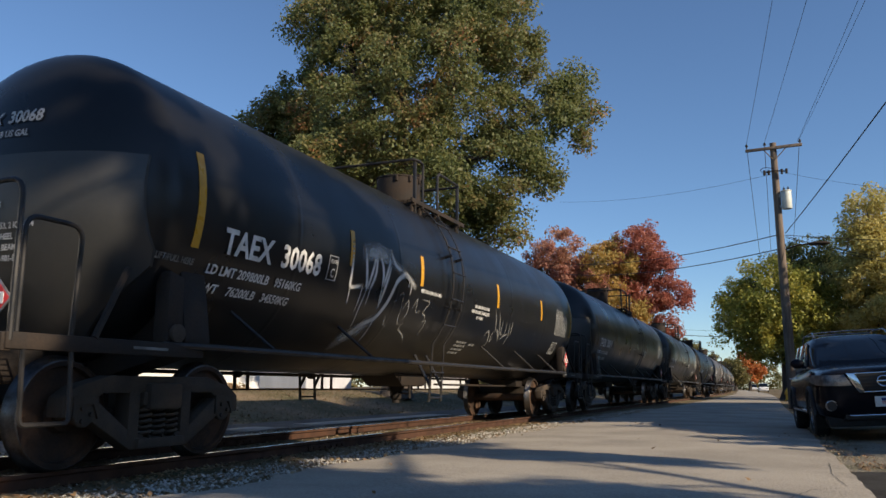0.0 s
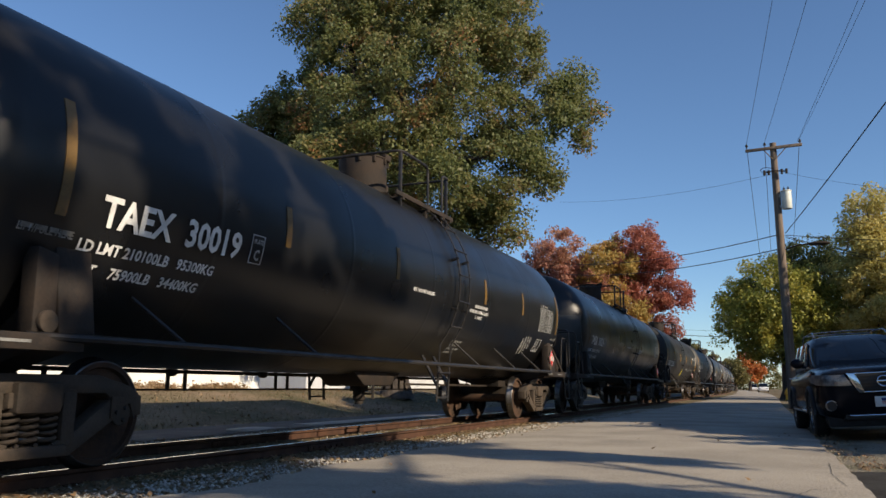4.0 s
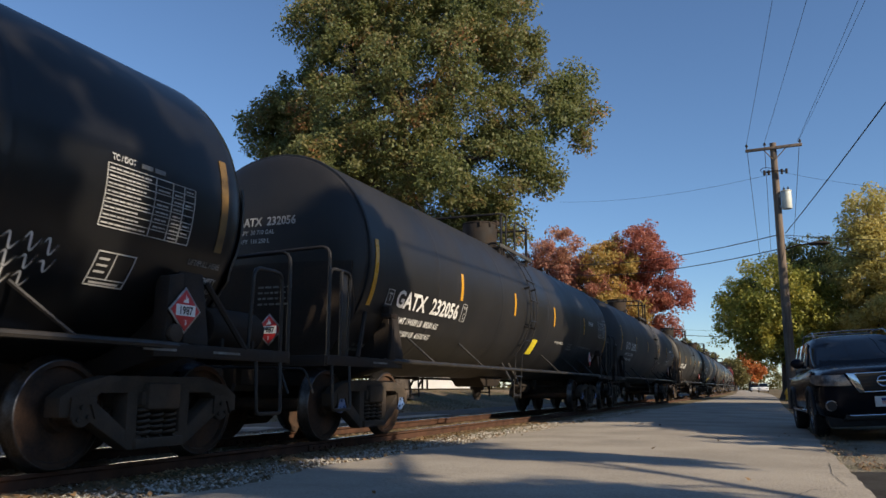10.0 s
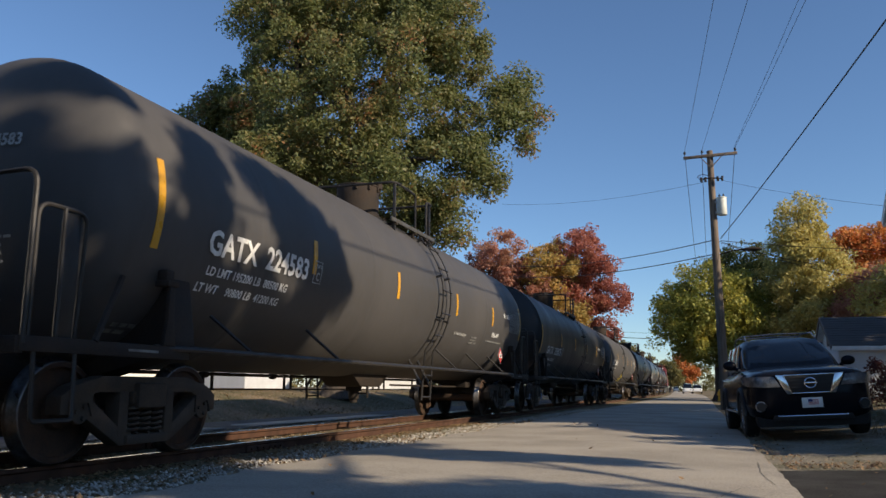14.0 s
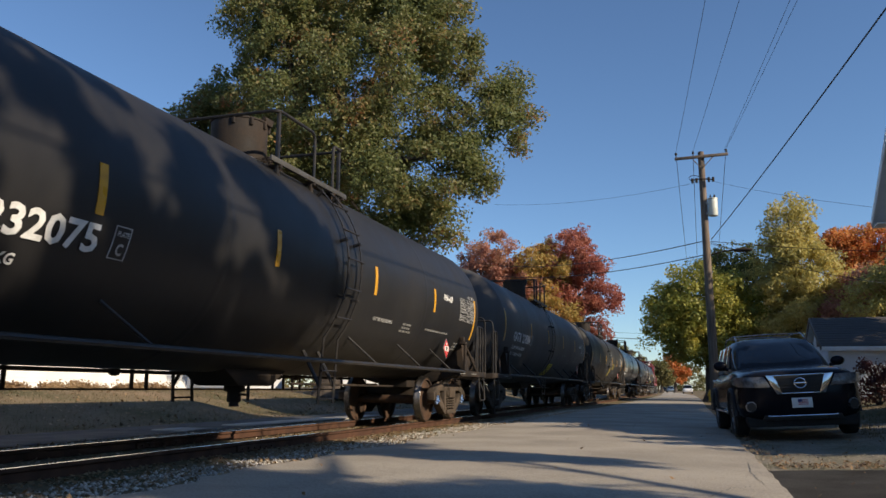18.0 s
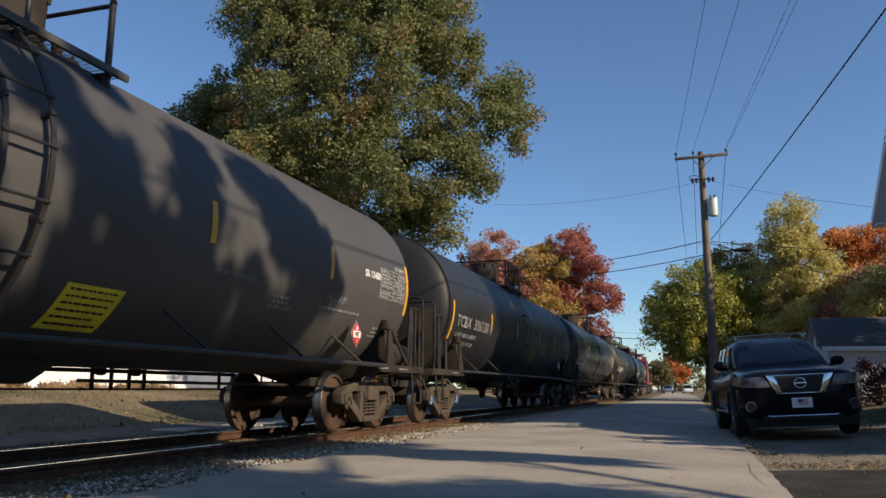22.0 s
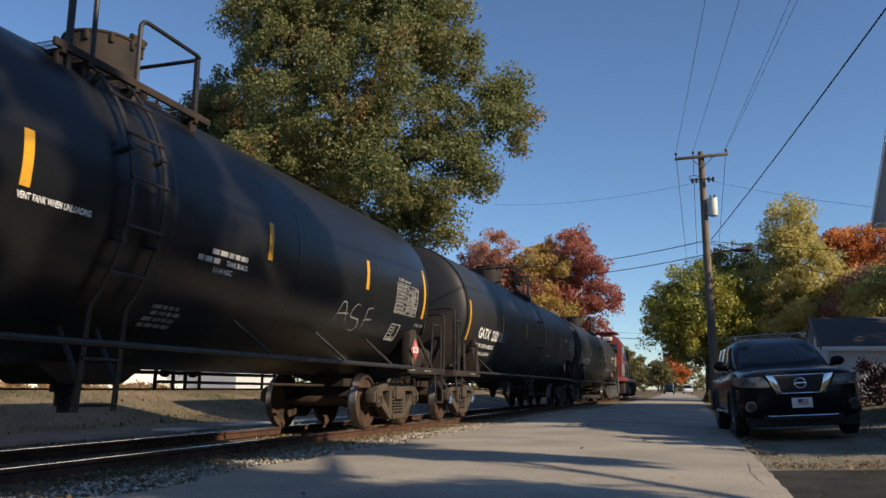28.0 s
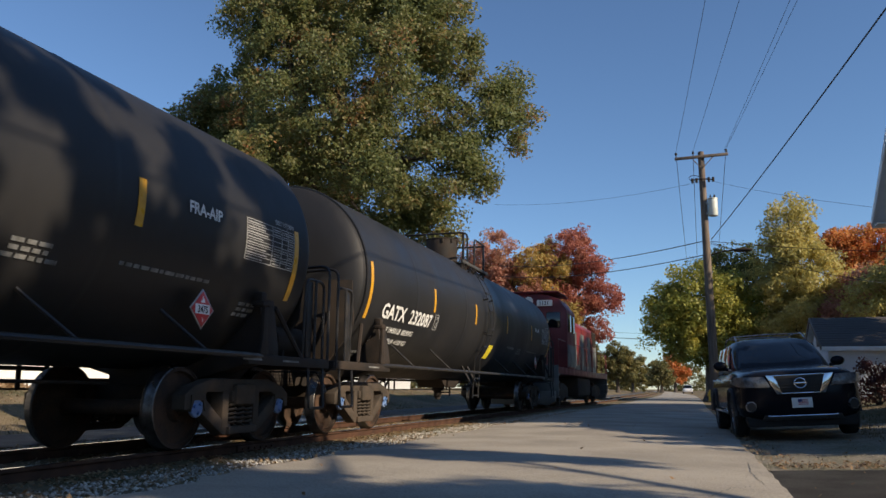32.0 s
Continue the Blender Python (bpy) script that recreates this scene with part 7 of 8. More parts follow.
FLAG_RED, FLAG_BLUE = pbr("red print", (0.6, 0.05, 0.06), rough=0.5, bump=0), pbr("blue print", (0.03, 0.05, 0.25), rough=0.5, bump=0)


def loft(bm, stations, seg=28, power=4.0):
    """A shell through rounded sections; stations: (y, half width, bottom, top, tuck): tuck narrows the upper half."""
    rings = []
    for y, w, z0, z1, tuck in stations:
        zc, hz = (z0 + z1) / 2, (z1 - z0) / 2
        ring = []
        for k in range(seg):
            a = 2 * math.pi * (k + 0.5) / seg
            c, s = math.cos(a), math.sin(a)
            r = (abs(c) ** power + abs(s) ** power) ** (-1 / power)
            zz = s * r
            ring.append(bm.verts.new((c * r * w * (1 - tuck * (zz + 1) / 2), y, zc + zz * hz)))
        rings.append(ring)
    for a, b in zip(rings, rings[1:]):
        for k in range(seg):
            bm.faces.new((a[k], a[(k + 1) % seg], b[(k + 1) % seg], b[k]))
    bm.faces.new(rings[0])
    bm.faces.new(rings[-1][::-1])
    bmesh.ops.recalc_face_normals(bm, faces=bm.faces[:])
    return bm


def panel(bm, corners, thick=0.012, n=6, bulge=0.0):
    """A pane between four corners (p00, p10, p11, p01), with a little bulge, and its edge turned in."""
    a, b, c, d = (Vector(p) for p in corners)
    nrm = (b - a).cross(d - a).normalized()
    top = []
    for j in range(n + 1):
        v = j / n
        top.append([bm.verts.new(a.lerp(b, i / n).lerp(d.lerp(c, i / n), v) + nrm * bulge * (1 - (2 * i / n - 1) ** 2) * (1 - (2 * v - 1) ** 4)) for i in range(n + 1)])
    for p, q in zip(top, top[1:]):
        for i in range(n):
            bm.faces.new((p[i], p[i + 1], q[i + 1], q[i]))
    ret = bmesh.ops.extrude_edge_only(bm, edges=[e for e in bm.edges if e.is_boundary])
    for v in ret["geom"]:
        if isinstance(v, bmesh.types.BMVert):
            v.co -= nrm * thick
    return bm


def car_wheel(root, x, y, r):
    s = 1 if x > 0 else -1
    bm = bmesh.new()
    revolve(bm, [(-0.11, r * 0.62), (-0.115, r * 0.9), (-0.09, r * 0.985), (-0.05, r), (0.05, r), (0.09, r * 0.985), (0.115, r * 0.9), (0.11, r * 0.62), (-0.11, r * 0.62)], 32, at(x, y, r) @ pose(0, 0, 0, 0, 0, -90))
    w = part("wheel", bm, RUBBER, root, "black tyre on an alloy rim")
    bm = bmesh.new()
    revolve(bm, [(0.06, 0.0), (0.075, 0.05), (0.03, 0.1), (0.02, r * 0.5), (0.10, r * 0.6), (0.105, r * 0.66), (0.0, r * 0.64)], 30, at(x, y, r) @ pose(0, 0, 0, 0, 0, -90 * s))
    for k in range(5):
        a = 2 * math.pi * k / 5
        box(bm, (0.05, 0.07, r * 0.6), at(x + s * 0.075, y, r) @ pose(0, 0, 0, math.degrees(a), 0, 0) @ at(0, 0, r * 0.32), 0.012)
    part("rim", bm, ALLOY, w)


def suv():
    root = thing("parked_suv", "black sport utility vehicle parked on the verge with a chrome grille", "car", pose(1.55, 13.95, 0.05, 0, -3.2, 4.0))
    bm = bmesh.new()
    loft(bm, [(-0.02, 0.62, 0.40, 0.93, 0), (0.03, 0.80, 0.33, 1.02, 0), (0.12, 0.89, 0.28, 1.07, 0.02), (0.30, 0.94, 0.26, 1.10, 0.03), (0.62, 0.965, 0.26, 1.13, 0.04),
              (1.1, 0.975, 0.26, 1.165, 0.05), (1.55, 0.98, 0.26, 1.19, 0.06), (2.6, 0.98, 0.26, 1.13, 0.05), (3.9, 0.98, 0.28, 1.13, 0.05), (4.6, 0.95, 0.32, 1.12, 0.06), (4.92, 0.88, 0.4, 1.08, 0.06), (5.0, 0.78, 0.5, 1.0, 0.05)], 36, 5)
    body = part("body", bm, SUV_PAINT, root, sharp=50)
    bm = bmesh.new()
    loft(bm, [(1.35, 0.80, 1.05, 1.16, 0.06), (1.62, 0.83, 1.05, 1.32, 0.10), (2.02, 0.84, 1.05, 1.58, 0.15), (2.35, 0.84, 1.05, 1.70, 0.17), (2.8, 0.84, 1.05, 1.74, 0.18), (3.8, 0.84, 1.05, 1.73, 0.18), (4.4, 0.82, 1.05, 1.66, 0.18), (4.75, 0.80, 1.05, 1.40, 0.14), (4.9, 0.78, 1.05, 1.12, 0.05)], 36, 5)
    part("cabin", bm, SUV_PAINT, root, sharp=50)
    bm = bmesh.new()
    panel(bm, [(-0.72, 1.44, 1.19), (0.72, 1.44, 1.19), (0.60, 2.22, 1.665), (-0.60, 2.22, 1.665)], 0.02, 8, 0.05)
    part("windscreen", bm, GLASS_DARK, root, "dark tinted windscreen")
    for s in (-1, 1):
        for y0, y1, t0, t1 in ((1.95, 2.65, 2.35, 2.65), (2.72, 3.55, 2.72, 3.5), (3.62, 4.35, 3.58, 4.15)):
            bm = bmesh.new()
            c = [(s * 0.832, y0, 1.17), (s * 0.832, y1, 1.17), (s * 0.735, t1, 1.60), (s * 0.735, t0, 1.60)]
            panel(bm, c if s > 0 else c[::-1], 0.012, 5, 0.01)
            part("side_window", bm, GLASS_DARK, root)
        bm = bmesh.new()
        t = bmesh.new()
        bmesh.ops.create_uvsphere(t, u_segments=14, v_segments=10, radius=1)
        for v in t.verts:
            v.co = Vector((v.co.x * 0.12, v.co.y * 0.07, v.co.z * 0.085))
        merge(bm, t, at(s * 1.0, 1.78, 1.23))
        tube(bm, [(s * 0.86, 1.78, 1.16), (s * 1.0, 1.78, 1.19)], 0.03, 8)
        part("mirror", bm, SUV_PAINT, root)
        bm = bmesh.new()
        tube(bm, bent([(s * 0.61, 2.3, 1.68), (s * 0.60, 2.55, 1.80), (s * 0.58, 3.3, 1.82), (s * 0.60, 4.1, 1.80), (s * 0.60, 4.4, 1.68)], 0.1), 0.014, 8)
        part("roof_rail", bm, ALLOY, root, "silver roof rail")
        y = 2.75 if s < 0 else 3.75
        bm = bmesh.new()
        tube(bm, [(-0.58, y, 1.80), (0, y, 1.815), (0.58, y, 1.80)], 0.011, 8)
        part("cross_bar", bm, ALLOY, root, "silver roof cross bar")
        # headlamp wrapping the corner
        bm = bmesh.new()
        low = ((0.44, -0.055, 0.815), (0.62, -0.05, 0.82), (0.80, 0.005, 0.83), (0.905, 0.10, 0.84), (0.965, 0.26, 0.88))
        high = ((0.53, -0.035, 0.985), (0.68, -0.015, 0.99), (0.83, 0.04, 0.995), (0.93, 0.14, 1.0), (0.985, 0.36, 1.0))
        rows = [[bm.verts.new((s * (a + (b - a) * v), c + (d - c) * v - 0.012 * (1 - (2 * v - 1) ** 2), e + (f - e) * v)) for v in (0, 0.33, 0.67, 1)] for (a, c, e), (b, d, f) in zip(low, high)]
        for p, q in zip(rows, rows[1:]):
            for i in range(3):
                bm.faces.new((p[i], q[i], q[i + 1], p[i + 1])[::s])
        ret = bmesh.ops.extrude_edge_only(bm, edges=[e for e in bm.edges if e.is_boundary])
        for v in ret["geom"]:
            if isinstance(v, bmesh.types.BMVert):
                v.co.y += 0.12
        part("headlamp", bm, LAMP_GLASS, root, "clear swept-back headlamp")
        bm = bmesh.new()
        cyl(bm, 0.085, 0.06, at(s * 0.76, 0.0, 0.52) @ pose(0, 0, 0, 90, 0, s * 14), 20, bevel=0.012)
        fog = part("fog_lamp", bm, ALLOY, root, "round fog lamp in a dull chrome ring")
        bm = bmesh.new()
        cyl(bm, 0.07, 0.02, at(s * 0.757, -0.034, 0.52) @ pose(0, 0, 0, 90, 0, s * 14), 18)
        part("lens", bm, BLACK_PLASTIC, fog)
        for y in (0.93, 3.83):
            car_wheel(root, s * 0.85, y, 0.375)
            bm = bmesh.new()
            tube(bm, [(s * 0.955, y + 0.43 * math.cos(a), 0.375 + 0.43 * math.sin(a)) for a in (math.pi * k / 12 for k in range(13))], 0.035, 6)
            part("wheel_arch", bm, BLACK_PLASTIC, root)
    # belly pan and front valance, low over the ground, blackened in place of shade
    bm = bmesh.new()
    box(bm, (1.5, 4.3, 0.10), at(0, 2.5, 0.25), 0.03)
    cyl(bm, 0.10, 1.2, at(0, 3.83, 0.25) @ pose(0, 0, 0, 0, 90, 0), 12)
    part("underbody", bm, RUBBER, root)
    bm = bmesh.new()
    prism(bm, [(-0.80, 0.19), (0.80, 0.19), (0.84, 0.36), (-0.84, 0.36)], 0.30, at(0, 0.24, 0), 0.03)
    part("valance", bm, RUBBER, root)
    # grille: black mesh inside a chrome V
    bm = bmesh.new()
    prism(bm, [(-0.28, 0.72), (0.28, 0.72), (0.38, 0.99), (-0.38, 0.99)], 0.10, at(0, 0.0, 0), 0.01)
    grille = part("grille", bm, BLACK_PLASTIC, root)
    for k in range(5):
        bm = bmesh.new()
        box(bm, (0.56 + 0.034 * k, 0.02, 0.014), at(0, -0.055, 0.755 + 0.05 * k))
        part("slat", bm, BLACK_PLASTIC, grille)
    for s in (-1, 1):
        bm = bmesh.new()
        prism(bm, [(s * 0.27, 0.70), (s * 0.37, 1.0), (s * 0.51, 1.01), (s * 0.36, 0.70)][::s], 0.10, at(0, -0.012, 0), 0.012)
        part("chrome_wing", bm, CHROME, grille, "broad chrome grille side")
    bm = bmesh.new()
    box(bm, (0.80, 0.07, 0.02), at(0, -0.02, 0.995), 0.008)
    box(bm, (0.58, 0.07, 0.02), at(0, -0.02, 0.712), 0.008)
    part("chrome_strip", bm, CHROME, grille)
    bm = bmesh.new()
    tube(bm, [(0.085 * math.cos(a), -0.078, 0.865 + 0.078 * math.sin(a)) for a in (2 * math.pi * k / 20 for k in range(21))], 0.012, 6)
    box(bm, (0.2, 0.02, 0.03), at(0, -0.078, 0.865), 0.006)
    part("badge", bm, CHROME, grille, "plain chrome ring badge")
    bm = bmesh.new()
    prism(bm, [(-0.60, 0.30), (0.60, 0.30), (0.52, 0.52), (-0.52, 0.52)], 0.05, at(0, 0.035, 0), 0.01)
    part("lower_intake", bm, BLACK_PLASTIC, root)
    bm = bmesh.new()
    tube(bm, bent([(-0.56, 0.05, 0.375), (-0.48, 0.0, 0.36), (0.48, 0.0, 0.36), (0.56, 0.05, 0.375)], 0.1), 0.014, 8)
    part("chrome_strip", bm, CHROME, root, "thin chrome bumper strip")
    bm = bmesh.new()
    box(bm, (0.305, 0.015, 0.155), at(0, -0.045, 0.56), 0.006)
    plate = part("front_plate", bm, PLACARD_WHITE, root, "white show plate with a small striped flag")
    for k in range(4):
        bm = bmesh.new()
        box(bm, (0.15, 0.004, 0.011), at(0.015, -0.055, 0.535 + 0.022 * k))
        part("stripe", bm, FLAG_RED, plate)
    bm = bmesh.new()
    box(bm, (0.065, 0.004, 0.045), at(-0.03, -0.057, 0.593))
    part("canton", bm, FLAG_BLUE, plate)
    # handles and mouldings on the doors
    for s in (-1, 1):
        for y in (2.45, 3.45):
            bm = bmesh.new()
            tube(bm, bent([(s * 0.965, y - 0.1, 0.98), (s * 1.0, y - 0.08, 0.985), (s * 1.0, y + 0.08, 0.985), (s * 0.965, y + 0.1, 0.98)], 0.03), 0.014, 6)
            part("door_handle", bm, CHROME, root)
        bm = bmesh.new()
        box(bm, (0.03, 2.1, 0.05), at(s * 0.985, 2.4, 0.42), 0.012)
        part("sill_moulding", bm, CHROME, root)
    return root


suv()


def distant_car(name, label, paint, tall, m):
    root = thing(name, label, "car", m)
    bm = bmesh.new()
    loft(bm, [(-2.3, 0.7, 0.4, 0.7, 0), (-2.2, 0.85, 0.3, 0.85, 0), (-1.2, 0.9, 0.28, 1.0, 0.04), (1.6, 0.9, 0.28, 1.05, 0.04), (2.2, 0.85, 0.35, 1.0, 0), (2.3, 0.75, 0.5, 0.9, 0)], 24, 5)
    part("body", bm, paint, root, sharp=50)
    bm = bmesh.new()
    loft(bm, [(-1.2, 0.78, 0.9, 1.0, 0.05), (-0.5, 0.8, 0.9, tall - 0.05, 0.15), (0.0, 0.8, 0.9, tall, 0.15), (1.6, 0.8, 0.9, tall - 0.03, 0.15), (2.15, 0.78, 0.9, 1.05, 0.05)], 24, 5)
    part("cabin", bm, GLASS_DARK, root, sharp=50)
    bm = bmesh.new()
    box(bm, (1.25, 1.9, 0.05), at(0, 0.75, tall - 0.01), 0.02)
    part("roof", bm, paint, root)
    for s in (-1, 1):
        bm = bmesh.new()
        box(bm, (0.3, 0.1, 0.16), at(s * 0.62, -2.25, 0.7), 0.03)
        part("headlamp", bm, LAMP_GLASS, root)
        for y in (-1.4, 1.4):
            bm = bmesh.new()
            cyl(bm, 0.33, 0.22, at(s * 0.8, y, 0.33) @ pose(0, 0, 0, 0, 90, 0), 20, bevel=0.03)
            part("wheel", bm, RUBBER, root)
    return root


TRAFFIC = [
    (distant_car("van", "white van coming down the distant street", CAR_WHITE, 1.85, at(0, 300, 0)),
     [(0, -6.2, 255, 0), (6, -5.2, 215, 0), (12, -4.2, 175, 0), (15, -3.6, 152, 0), (16, -1.5, 146, 50), (17, 6, 143, 85), (20, 40, 142, 85), (32, 120, 142, 85)]),
    (distant_car("sedan", "silver-blue sedan coming down the distant street", CAR_BLUE, 1.5, at(0, 300, 0)),
     [(0, -22, 420, 0), (14, -10, 260, 0), (18, -7, 205, 0), (21.5, -6.0, 165, 0), (24.5, -5.0, 150, 0), (25.5, -1.5, 146, 50), (26.5, 6, 143, 85), (29, 40, 142, 85), (32, 80, 142, 85)]),
    (distant_car("dark_car", "dark sport utility vehicle turning off the distant street", SUV_PAINT, 1.75, at(0, 300, 0)),
     [(0, -30, 560, 0), (22, -9.5, 250, 0), (28, -5.4, 150, 0), (29, -4.9, 138, 2), (29.5, -4.2, 134, 25), (30, -3.0, 131, 60), (30.5, -1.3, 130, 80), (31, 1.0, 129.5, 86), (32, 7.5, 129, 88)]),
]
distant_car("parked_car", "white car parked by the distant verge", CAR_WHITE, 1.65, at(-2.3, 160, 0.03))

# ---- houses ----
SIDING = pbr("white clapboard paint", (0.78, 0.78, 0.76), (0.66, 0.66, 0.64), rough=0.6, scale=0.8, fine=25, bump=0.08)
SIDING_GREY = pbr("pale grey siding", (0.55, 0.56, 0.58), (0.45, 0.46, 0.48), rough=0.65, scale=0.8, fine=25, bump=0.08)
SHINGLE = pbr("dark asphalt shingles", (0.04, 0.038, 0.04), (0.065, 0.058, 0.055), rough=0.9, scale=1.2, fine=30, bump=0.6, island=0.5)
TRIM = pbr("white trim paint", (0.74, 0.75, 0.76), (0.62, 0.63, 0.64), rough=0.55, scale=2)
DARK_TRIM = pbr("dark brown trim", (0.06, 0.045, 0.04), (0.09, 0.07, 0.06), rough=0.6, scale=2)


def clapboards(parent, material, x0, x1, y, z0, z1, lap=0.16, normal=-1, axis="y", name="siding_board"):
    """Overlapping boards on a wall face; axis: the wall's normal."""
    n = int((z1 - z0) / lap)
    bm = bmesh.new()
    prism(bm, [(0.0, 0.0), (0.022, 0.0), (0.008, lap + 0.01), (0.0, lap + 0.01)], abs(x1 - x0), None)
    me = None
    for k in range(n):
        z = z0 + k * lap
        if me is None:
            ob = part(name, bm, material, parent, sharp=20)
            me = ob.data
        else:
            ob = new(name, me)
            ob.parent = parent
        c = (x0 + x1) / 2
        if axis == "x":
            ob.matrix_basis = at(y, c, z) @ pose(0, 0, 0, 0, 0, 0 if normal > 0 else 180)
        else:
            ob.matrix_basis = at(c, y, z) @ pose(0, 0, 0, 0, 0, -90 if normal < 0 else 90)


def house_window(parent, m, w, h):
    """A sash window that faces -y of m."""
    bm = bmesh.new()
    for s in (-1, 1):
        box(bm, (0.08, 0.08, h + 0.16), m @ at(s * (w / 2 + 0.04), -0.03, 0), 0.008)
        box(bm, (w + 0.24, 0.1, 0.08), m @ at(0, -0.035, s * (h / 2 + 0.04)), 0.008)
    box(bm, (w, 0.05, 0.05), m @ at(0, -0.02, 0), 0.006)
    fr = part("window", bm, TRIM, parent, "white-framed sash window")
    bm = bmesh.new()
    box(bm, (w, 0.02, h), m @ at(0, -0.01, 0))
    part("pane", bm, GLASS_DARK, fr)


def gable_house(name, label, m, w, d, eave, ridge, wall, over=0.45, lap=0.16, rake=DARK_TRIM):
    """A house with its gables on the -x and +x ends; ridge along x. w along x, d along y."""
    root = thing(name, label, "house", m)
    bm = bmesh.new()
    prism(bm, [(-d / 2, -0.4), (-d / 2, eave), (0, ridge), (d / 2, eave), (d / 2, -0.4)], w, pose(0, 0, 0, 0, 0, 90))
    part("wall", bm, wall, root, sharp=20)
    sl = math.atan2(ridge - eave, d / 2)
    ln = (d / 2 + over) / math.cos(sl)
    for s in (-1, 1):
        bm = bmesh.new()
        box(bm, (w + 2 * over, ln, 0.1), at(0, s * (d / 2 + over) / 2, (ridge + (eave - over * math.tan(sl))) / 2 + 0.09) @ pose(0, 0, 0, -s * math.degrees(sl), 0, 0))
        roof = part("roof", bm, SHINGLE, root, "dark shingle roof slope")
        bm = bmesh.new()
        box(bm, (w + 2 * over, ln - 0.02, 0.02), at(0, s * (d / 2 + over) / 2, (ridge + (eave - over * math.tan(sl))) / 2 + 0.028) @ pose(0, 0, 0, -s * math.degrees(sl), 0, 0))
        part("roof_lining", bm, TRIM, roof, "white boarded underside of the roof")
        # courses of shingles
        n = int(ln / 0.3)
        for k in range(n):
            bm = bmesh.new()
            t = (k + 0.5) / n
            box(bm, (w + 2 * over, 0.32, 0.02), at(0, s * (d / 2 + over) * t, ridge + 0.15 - ((d / 2 + over) * t) * math.tan(sl)) @ pose(0, 0, 0, -s * (math.degrees(sl) - 2.5), 0, 0))
            part("shingle_course", bm, SHINGLE, roof)
        bm = bmesh.new()
        box(bm, (w + 2 * over + 0.04, 0.04, 0.2), at(0, s * (d / 2 + over), eave - over * math.tan(sl) + 0.04), 0.006)
        part("fascia", bm, TRIM, root)
        bm = bmesh.new()
        box(bm, (w + 2 * over, over, 0.03), at(0, s * (d / 2 + over / 2), eave - over * math.tan(sl) - 0.03))
        part("soffit", bm, TRIM, root)
        for e in (-1, 1):
            bm = bmesh.new()
            box(bm, (0.05, ln + 0.06, 0.2), at(e * (w / 2 + over + 0.02), s * (d / 2 + over) / 2, (ridge + (eave - over * math.tan(sl))) / 2 + 0.06) @ pose(0, 0, 0, -s * math.degrees(sl), 0, 0), 0.006)
            part("rake_board", bm, rake, root)
    bm = bmesh.new()
    return root


# the white house beyond the lawn
wh = gable_house("white_house", "white clapboard house in full sun beyond the lawn", pose(-24.5, 14.0, 0.60, 0, 0, 88), 30.0, 7.0, 4.7, 7.4, SIDING)
clapboards(wh, SIDING, -14.9, 14.9, -3.502, 0.1, 4.6, axis="y", normal=-1)
for x in (-11, -7, -2, 4, 9):
    house_window(wh, at(x, -3.53, 3.1), 0.95, 1.4)
grey_house = gable_house("grey_house", "small pale grey house beside the white one", pose(-36.0, 56.0, 0.58, 0, 0, 0), 6.0, 7.0, 3.0, 5.0, SIDING_GREY)
clapboards(grey_house, SIDING_GREY, -2.95, 2.95, -3.502, 0.1, 2.9, axis="y", normal=-1)
far_white = gable_house("white_house", "low white house further back across the lawn", pose(-27.0, 64.0, 0.6, 0, 0, 24), 6, 12, 2.7, 4.6, SIDING)
clapboards(far_white, SIDING, -5.9, 5.9, 3.002, 0.1, 2.6, axis="x", normal=1)
# the house whose eave shows beside the street, and the garage behind it
corner = gable_house("corner_house", "two-storey pale house with deep eaves beside the street", pose(9.4, 19.5, 0.45, 0, 0, 0), 8.8, 5.6, 4.95, 6.9, SIDING_GREY, over=0.5, rake=TRIM)
clapboards(corner, SIDING_GREY, 16.8 - 19.5, 22.2 - 19.5, -4.402, 0.1, 4.9, axis="x", normal=-1)
clapboards(corner, SIDING_GREY, -4.3, 4.3, 2.802, 0.1, 4.9, axis="y", normal=1)
house_window(corner, at(-4.43, 0, 3.6) @ pose(0, 0, 0, 0, 0, -90), 0.9, 1.4)
house_window(corner, at(-4.43, 0, 1.4) @ pose(0, 0, 0, 0, 0, -90), 0.9, 1.4)
garage = gable_house("garage", "low white garage with a dark shingle roof", pose(9.75, 42.6, 0.45, 0, 0, 0), 8.4, 6.0, 2.3, 3.7, SIDING_GREY, over=0.3)
clapboards(garage, SIDING_GREY, -4.1, 4.1, -3.002, 0.0, 2.3, axis="y", normal=-1)
bm = bmesh.new()
prism(bm, [(-0.22, -0.3), (-0.22, 0.3), (0, 0.5), (0.22, 0.3), (0.22, -0.3)], 0.06, at(-4.22, 0, 2.75) @ pose(0, 0, 0, 0, 0, 90), 0.01)
part("gable_vent", bm, DARK_TRIM, garage)
for x in (0.2, 3.2):
    bm = bmesh.new()
    box(bm, (0.5, 0.3, 0.12), at(x, -0.5, 3.92), 0.02)
    part("roof_vent", bm, DARK_TRIM, garage)


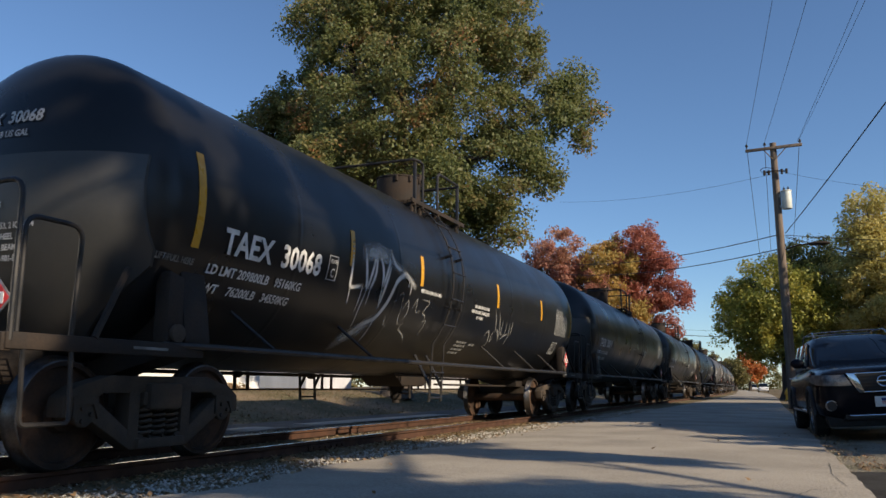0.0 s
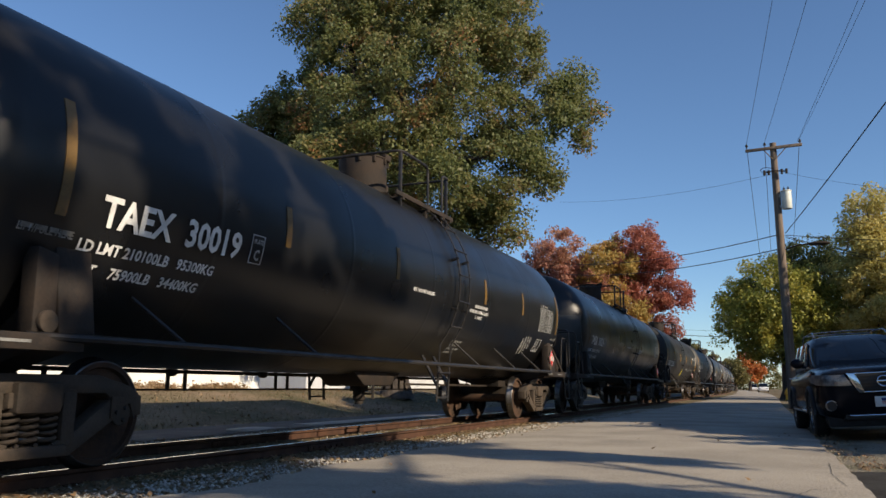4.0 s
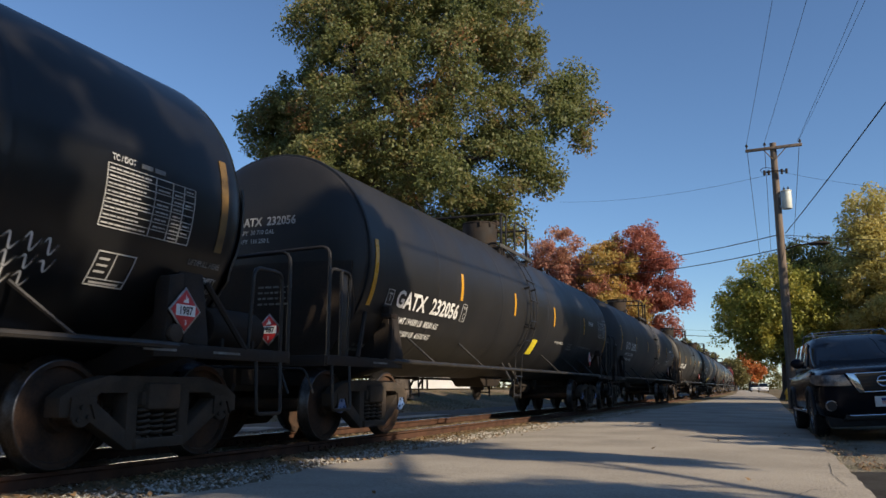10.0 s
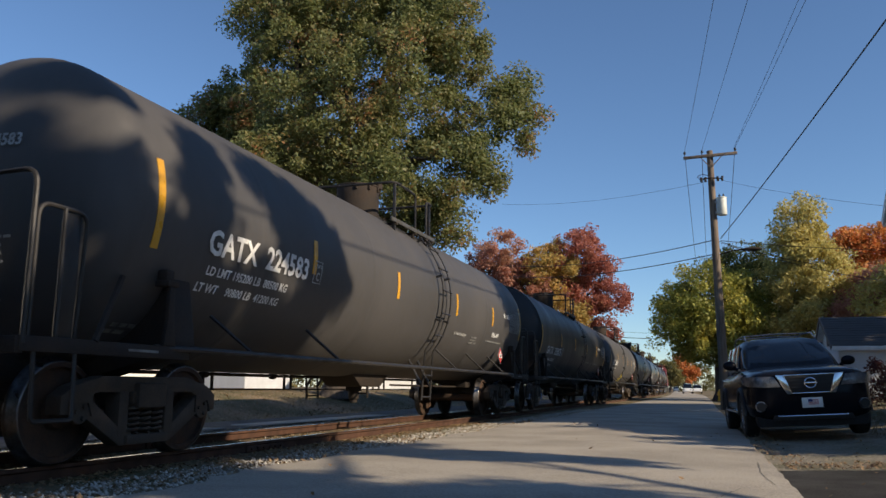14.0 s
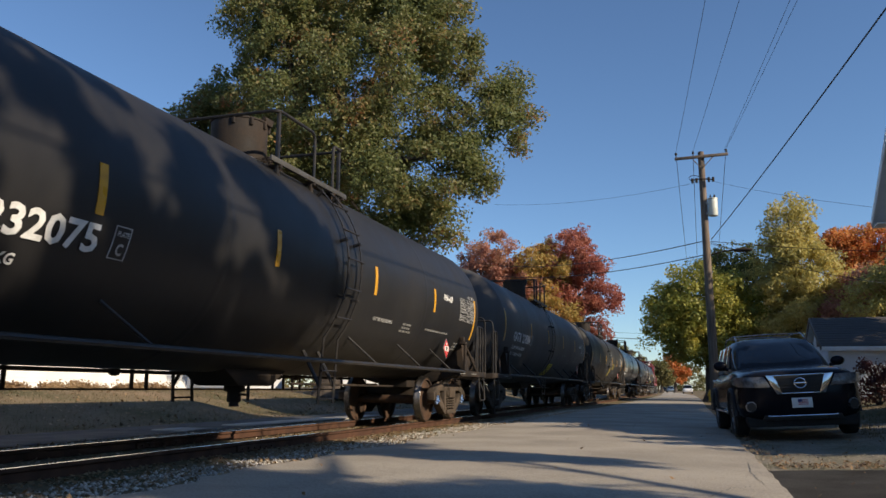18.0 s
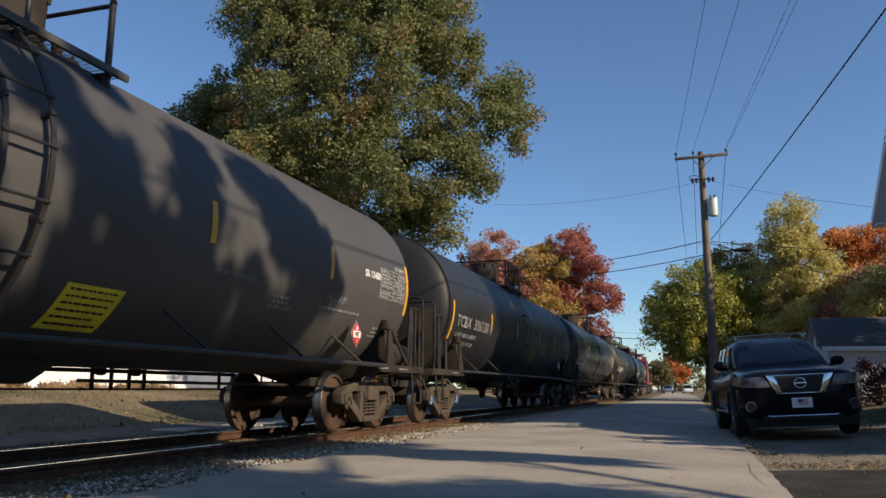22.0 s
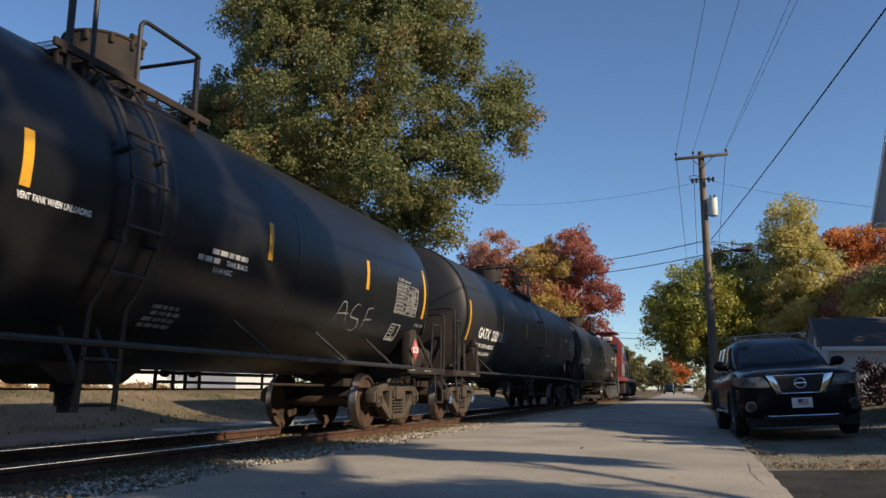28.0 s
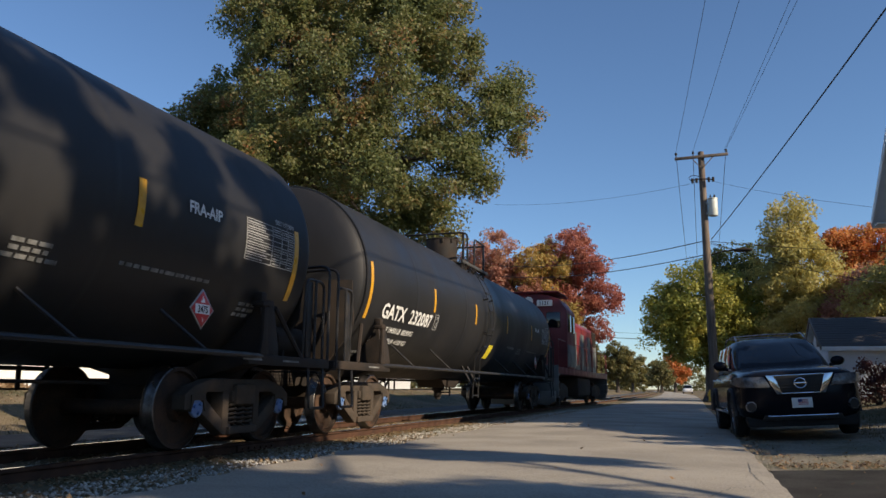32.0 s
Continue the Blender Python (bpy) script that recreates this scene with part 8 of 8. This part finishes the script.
def shrub(base, rx, ry, rz, material, label, seed):
    root = thing("shrub", label, "shrub", at(*base))
    rng = random.Random(seed)
    bm = bmesh.new()
    pts = []
    for _ in range(60):
        d = Vector((rng.gauss(0, 1), rng.gauss(0, 1), abs(rng.gauss(0, 1)))).normalized() * rng.uniform(0.5, 1.0)
        pts.append((d.x * rx, d.y * ry, d.z * rz + 0.1))
    for p in pts[:16]:
        tube(bm, [(0, 0, -0.1), (p[0] * 0.3, p[1] * 0.3, p[2] * 0.5), p], 0, 5, [0.03, 0.02, 0.008])
    part("stem", bm, BARK, root)
    p, f = leaves(pts, [rng.uniform(0.12, 0.3) for _ in pts], 55, 0.045, seed)
    from_arrays("foliage", p, f, material, root)


shrub((5.15, 27.5, 0.42), 1.0, 1.0, 1.35, PLUM_LEAF, "dark plum-red shrub by the garage", 71)
for k, (x, y) in enumerate(((-20.0, 18.6), (-19.9, 21.6), (-20.1, 16.2), (-19.7, 25.0))):
    shrub((x, y, 0.55), 1.0, 1.5, 0.16, LITTER, "dry thin shrub before the white house", 72 + k)


def hydrant():
    root = thing("fire_hydrant", "yellow fire hydrant on the verge", "fire hydrant", at(0.62, 58.0, 0.03))
    paint = pbr("yellow hydrant paint", (0.8, 0.45, 0.03), (0.6, 0.33, 0.03), rough=0.4, scale=6)
    bm = bmesh.new()
    revolve(bm, [(0, 0.17), (0.05, 0.17), (0.06, 0.12), (0.5, 0.11), (0.52, 0.15), (0.56, 0.15), (0.62, 0.12), (0.72, 0.06), (0.78, 0.03), (0.8, 0.0)], 18, pose(0, 0, 0, 90, 0, 0))
    body = part("barrel", bm, paint, root)
    for m in (pose(0.13, 0, 0.42, 0, 90, 0), pose(-0.13, 0, 0.42, 0, 90, 0), pose(0, -0.14, 0.38, 90, 0, 0)):
        bm = bmesh.new()
        cyl(bm, 0.055, 0.12, m, 12, bevel=0.01)
        part("outlet_cap", bm, paint, root)


hydrant()


# ---- what moves ----
def on_track(y):
    slope = (bend(y + 6) - bend(y - 6)) / 12
    return pose(TRACK_X + (bend(y - 7) + bend(y + 7)) / 2, y, RAIL_Z, 0, 0, -math.degrees(math.atan(slope)))


def motions():
    times = [2.0 * k for k in range(17)]
    for root, _ in TRAIN:
        x, y, z = root.location
        walk(root, [(t, on_track(y - run(t))) for t in times])
    for car, rows in TRAFFIC:
        walk(car, [(t, pose(x, y, 0.03 if y < 400 else 0.02, 0, 0, turn)) for t, x, y, turn in rows])
    # the wheels of one car; the other cars' wheels turn with the same keys
    shared = []
    for ws in TRAIN[0][1] + TRAIN[-1][1]:
        c = ws.matrix_basis.translation.copy()
        walk(ws, [(0.1 * k, Matrix.Translation(c) @ Matrix.Rotation(run(0.1 * k) / WHEEL_R, 4, "X")) for k in range(321)])
        shared.append(ws.animation_data.action)
    for _, axles in TRAIN[1:-1]:
        for ws, act in zip(axles, shared):
            ws.rotation_mode = "QUATERNION"
            ws.animation_data_create()
            ws.animation_data.action = act
            ws.animation_data.action_slot = act.slots[0]


motions()
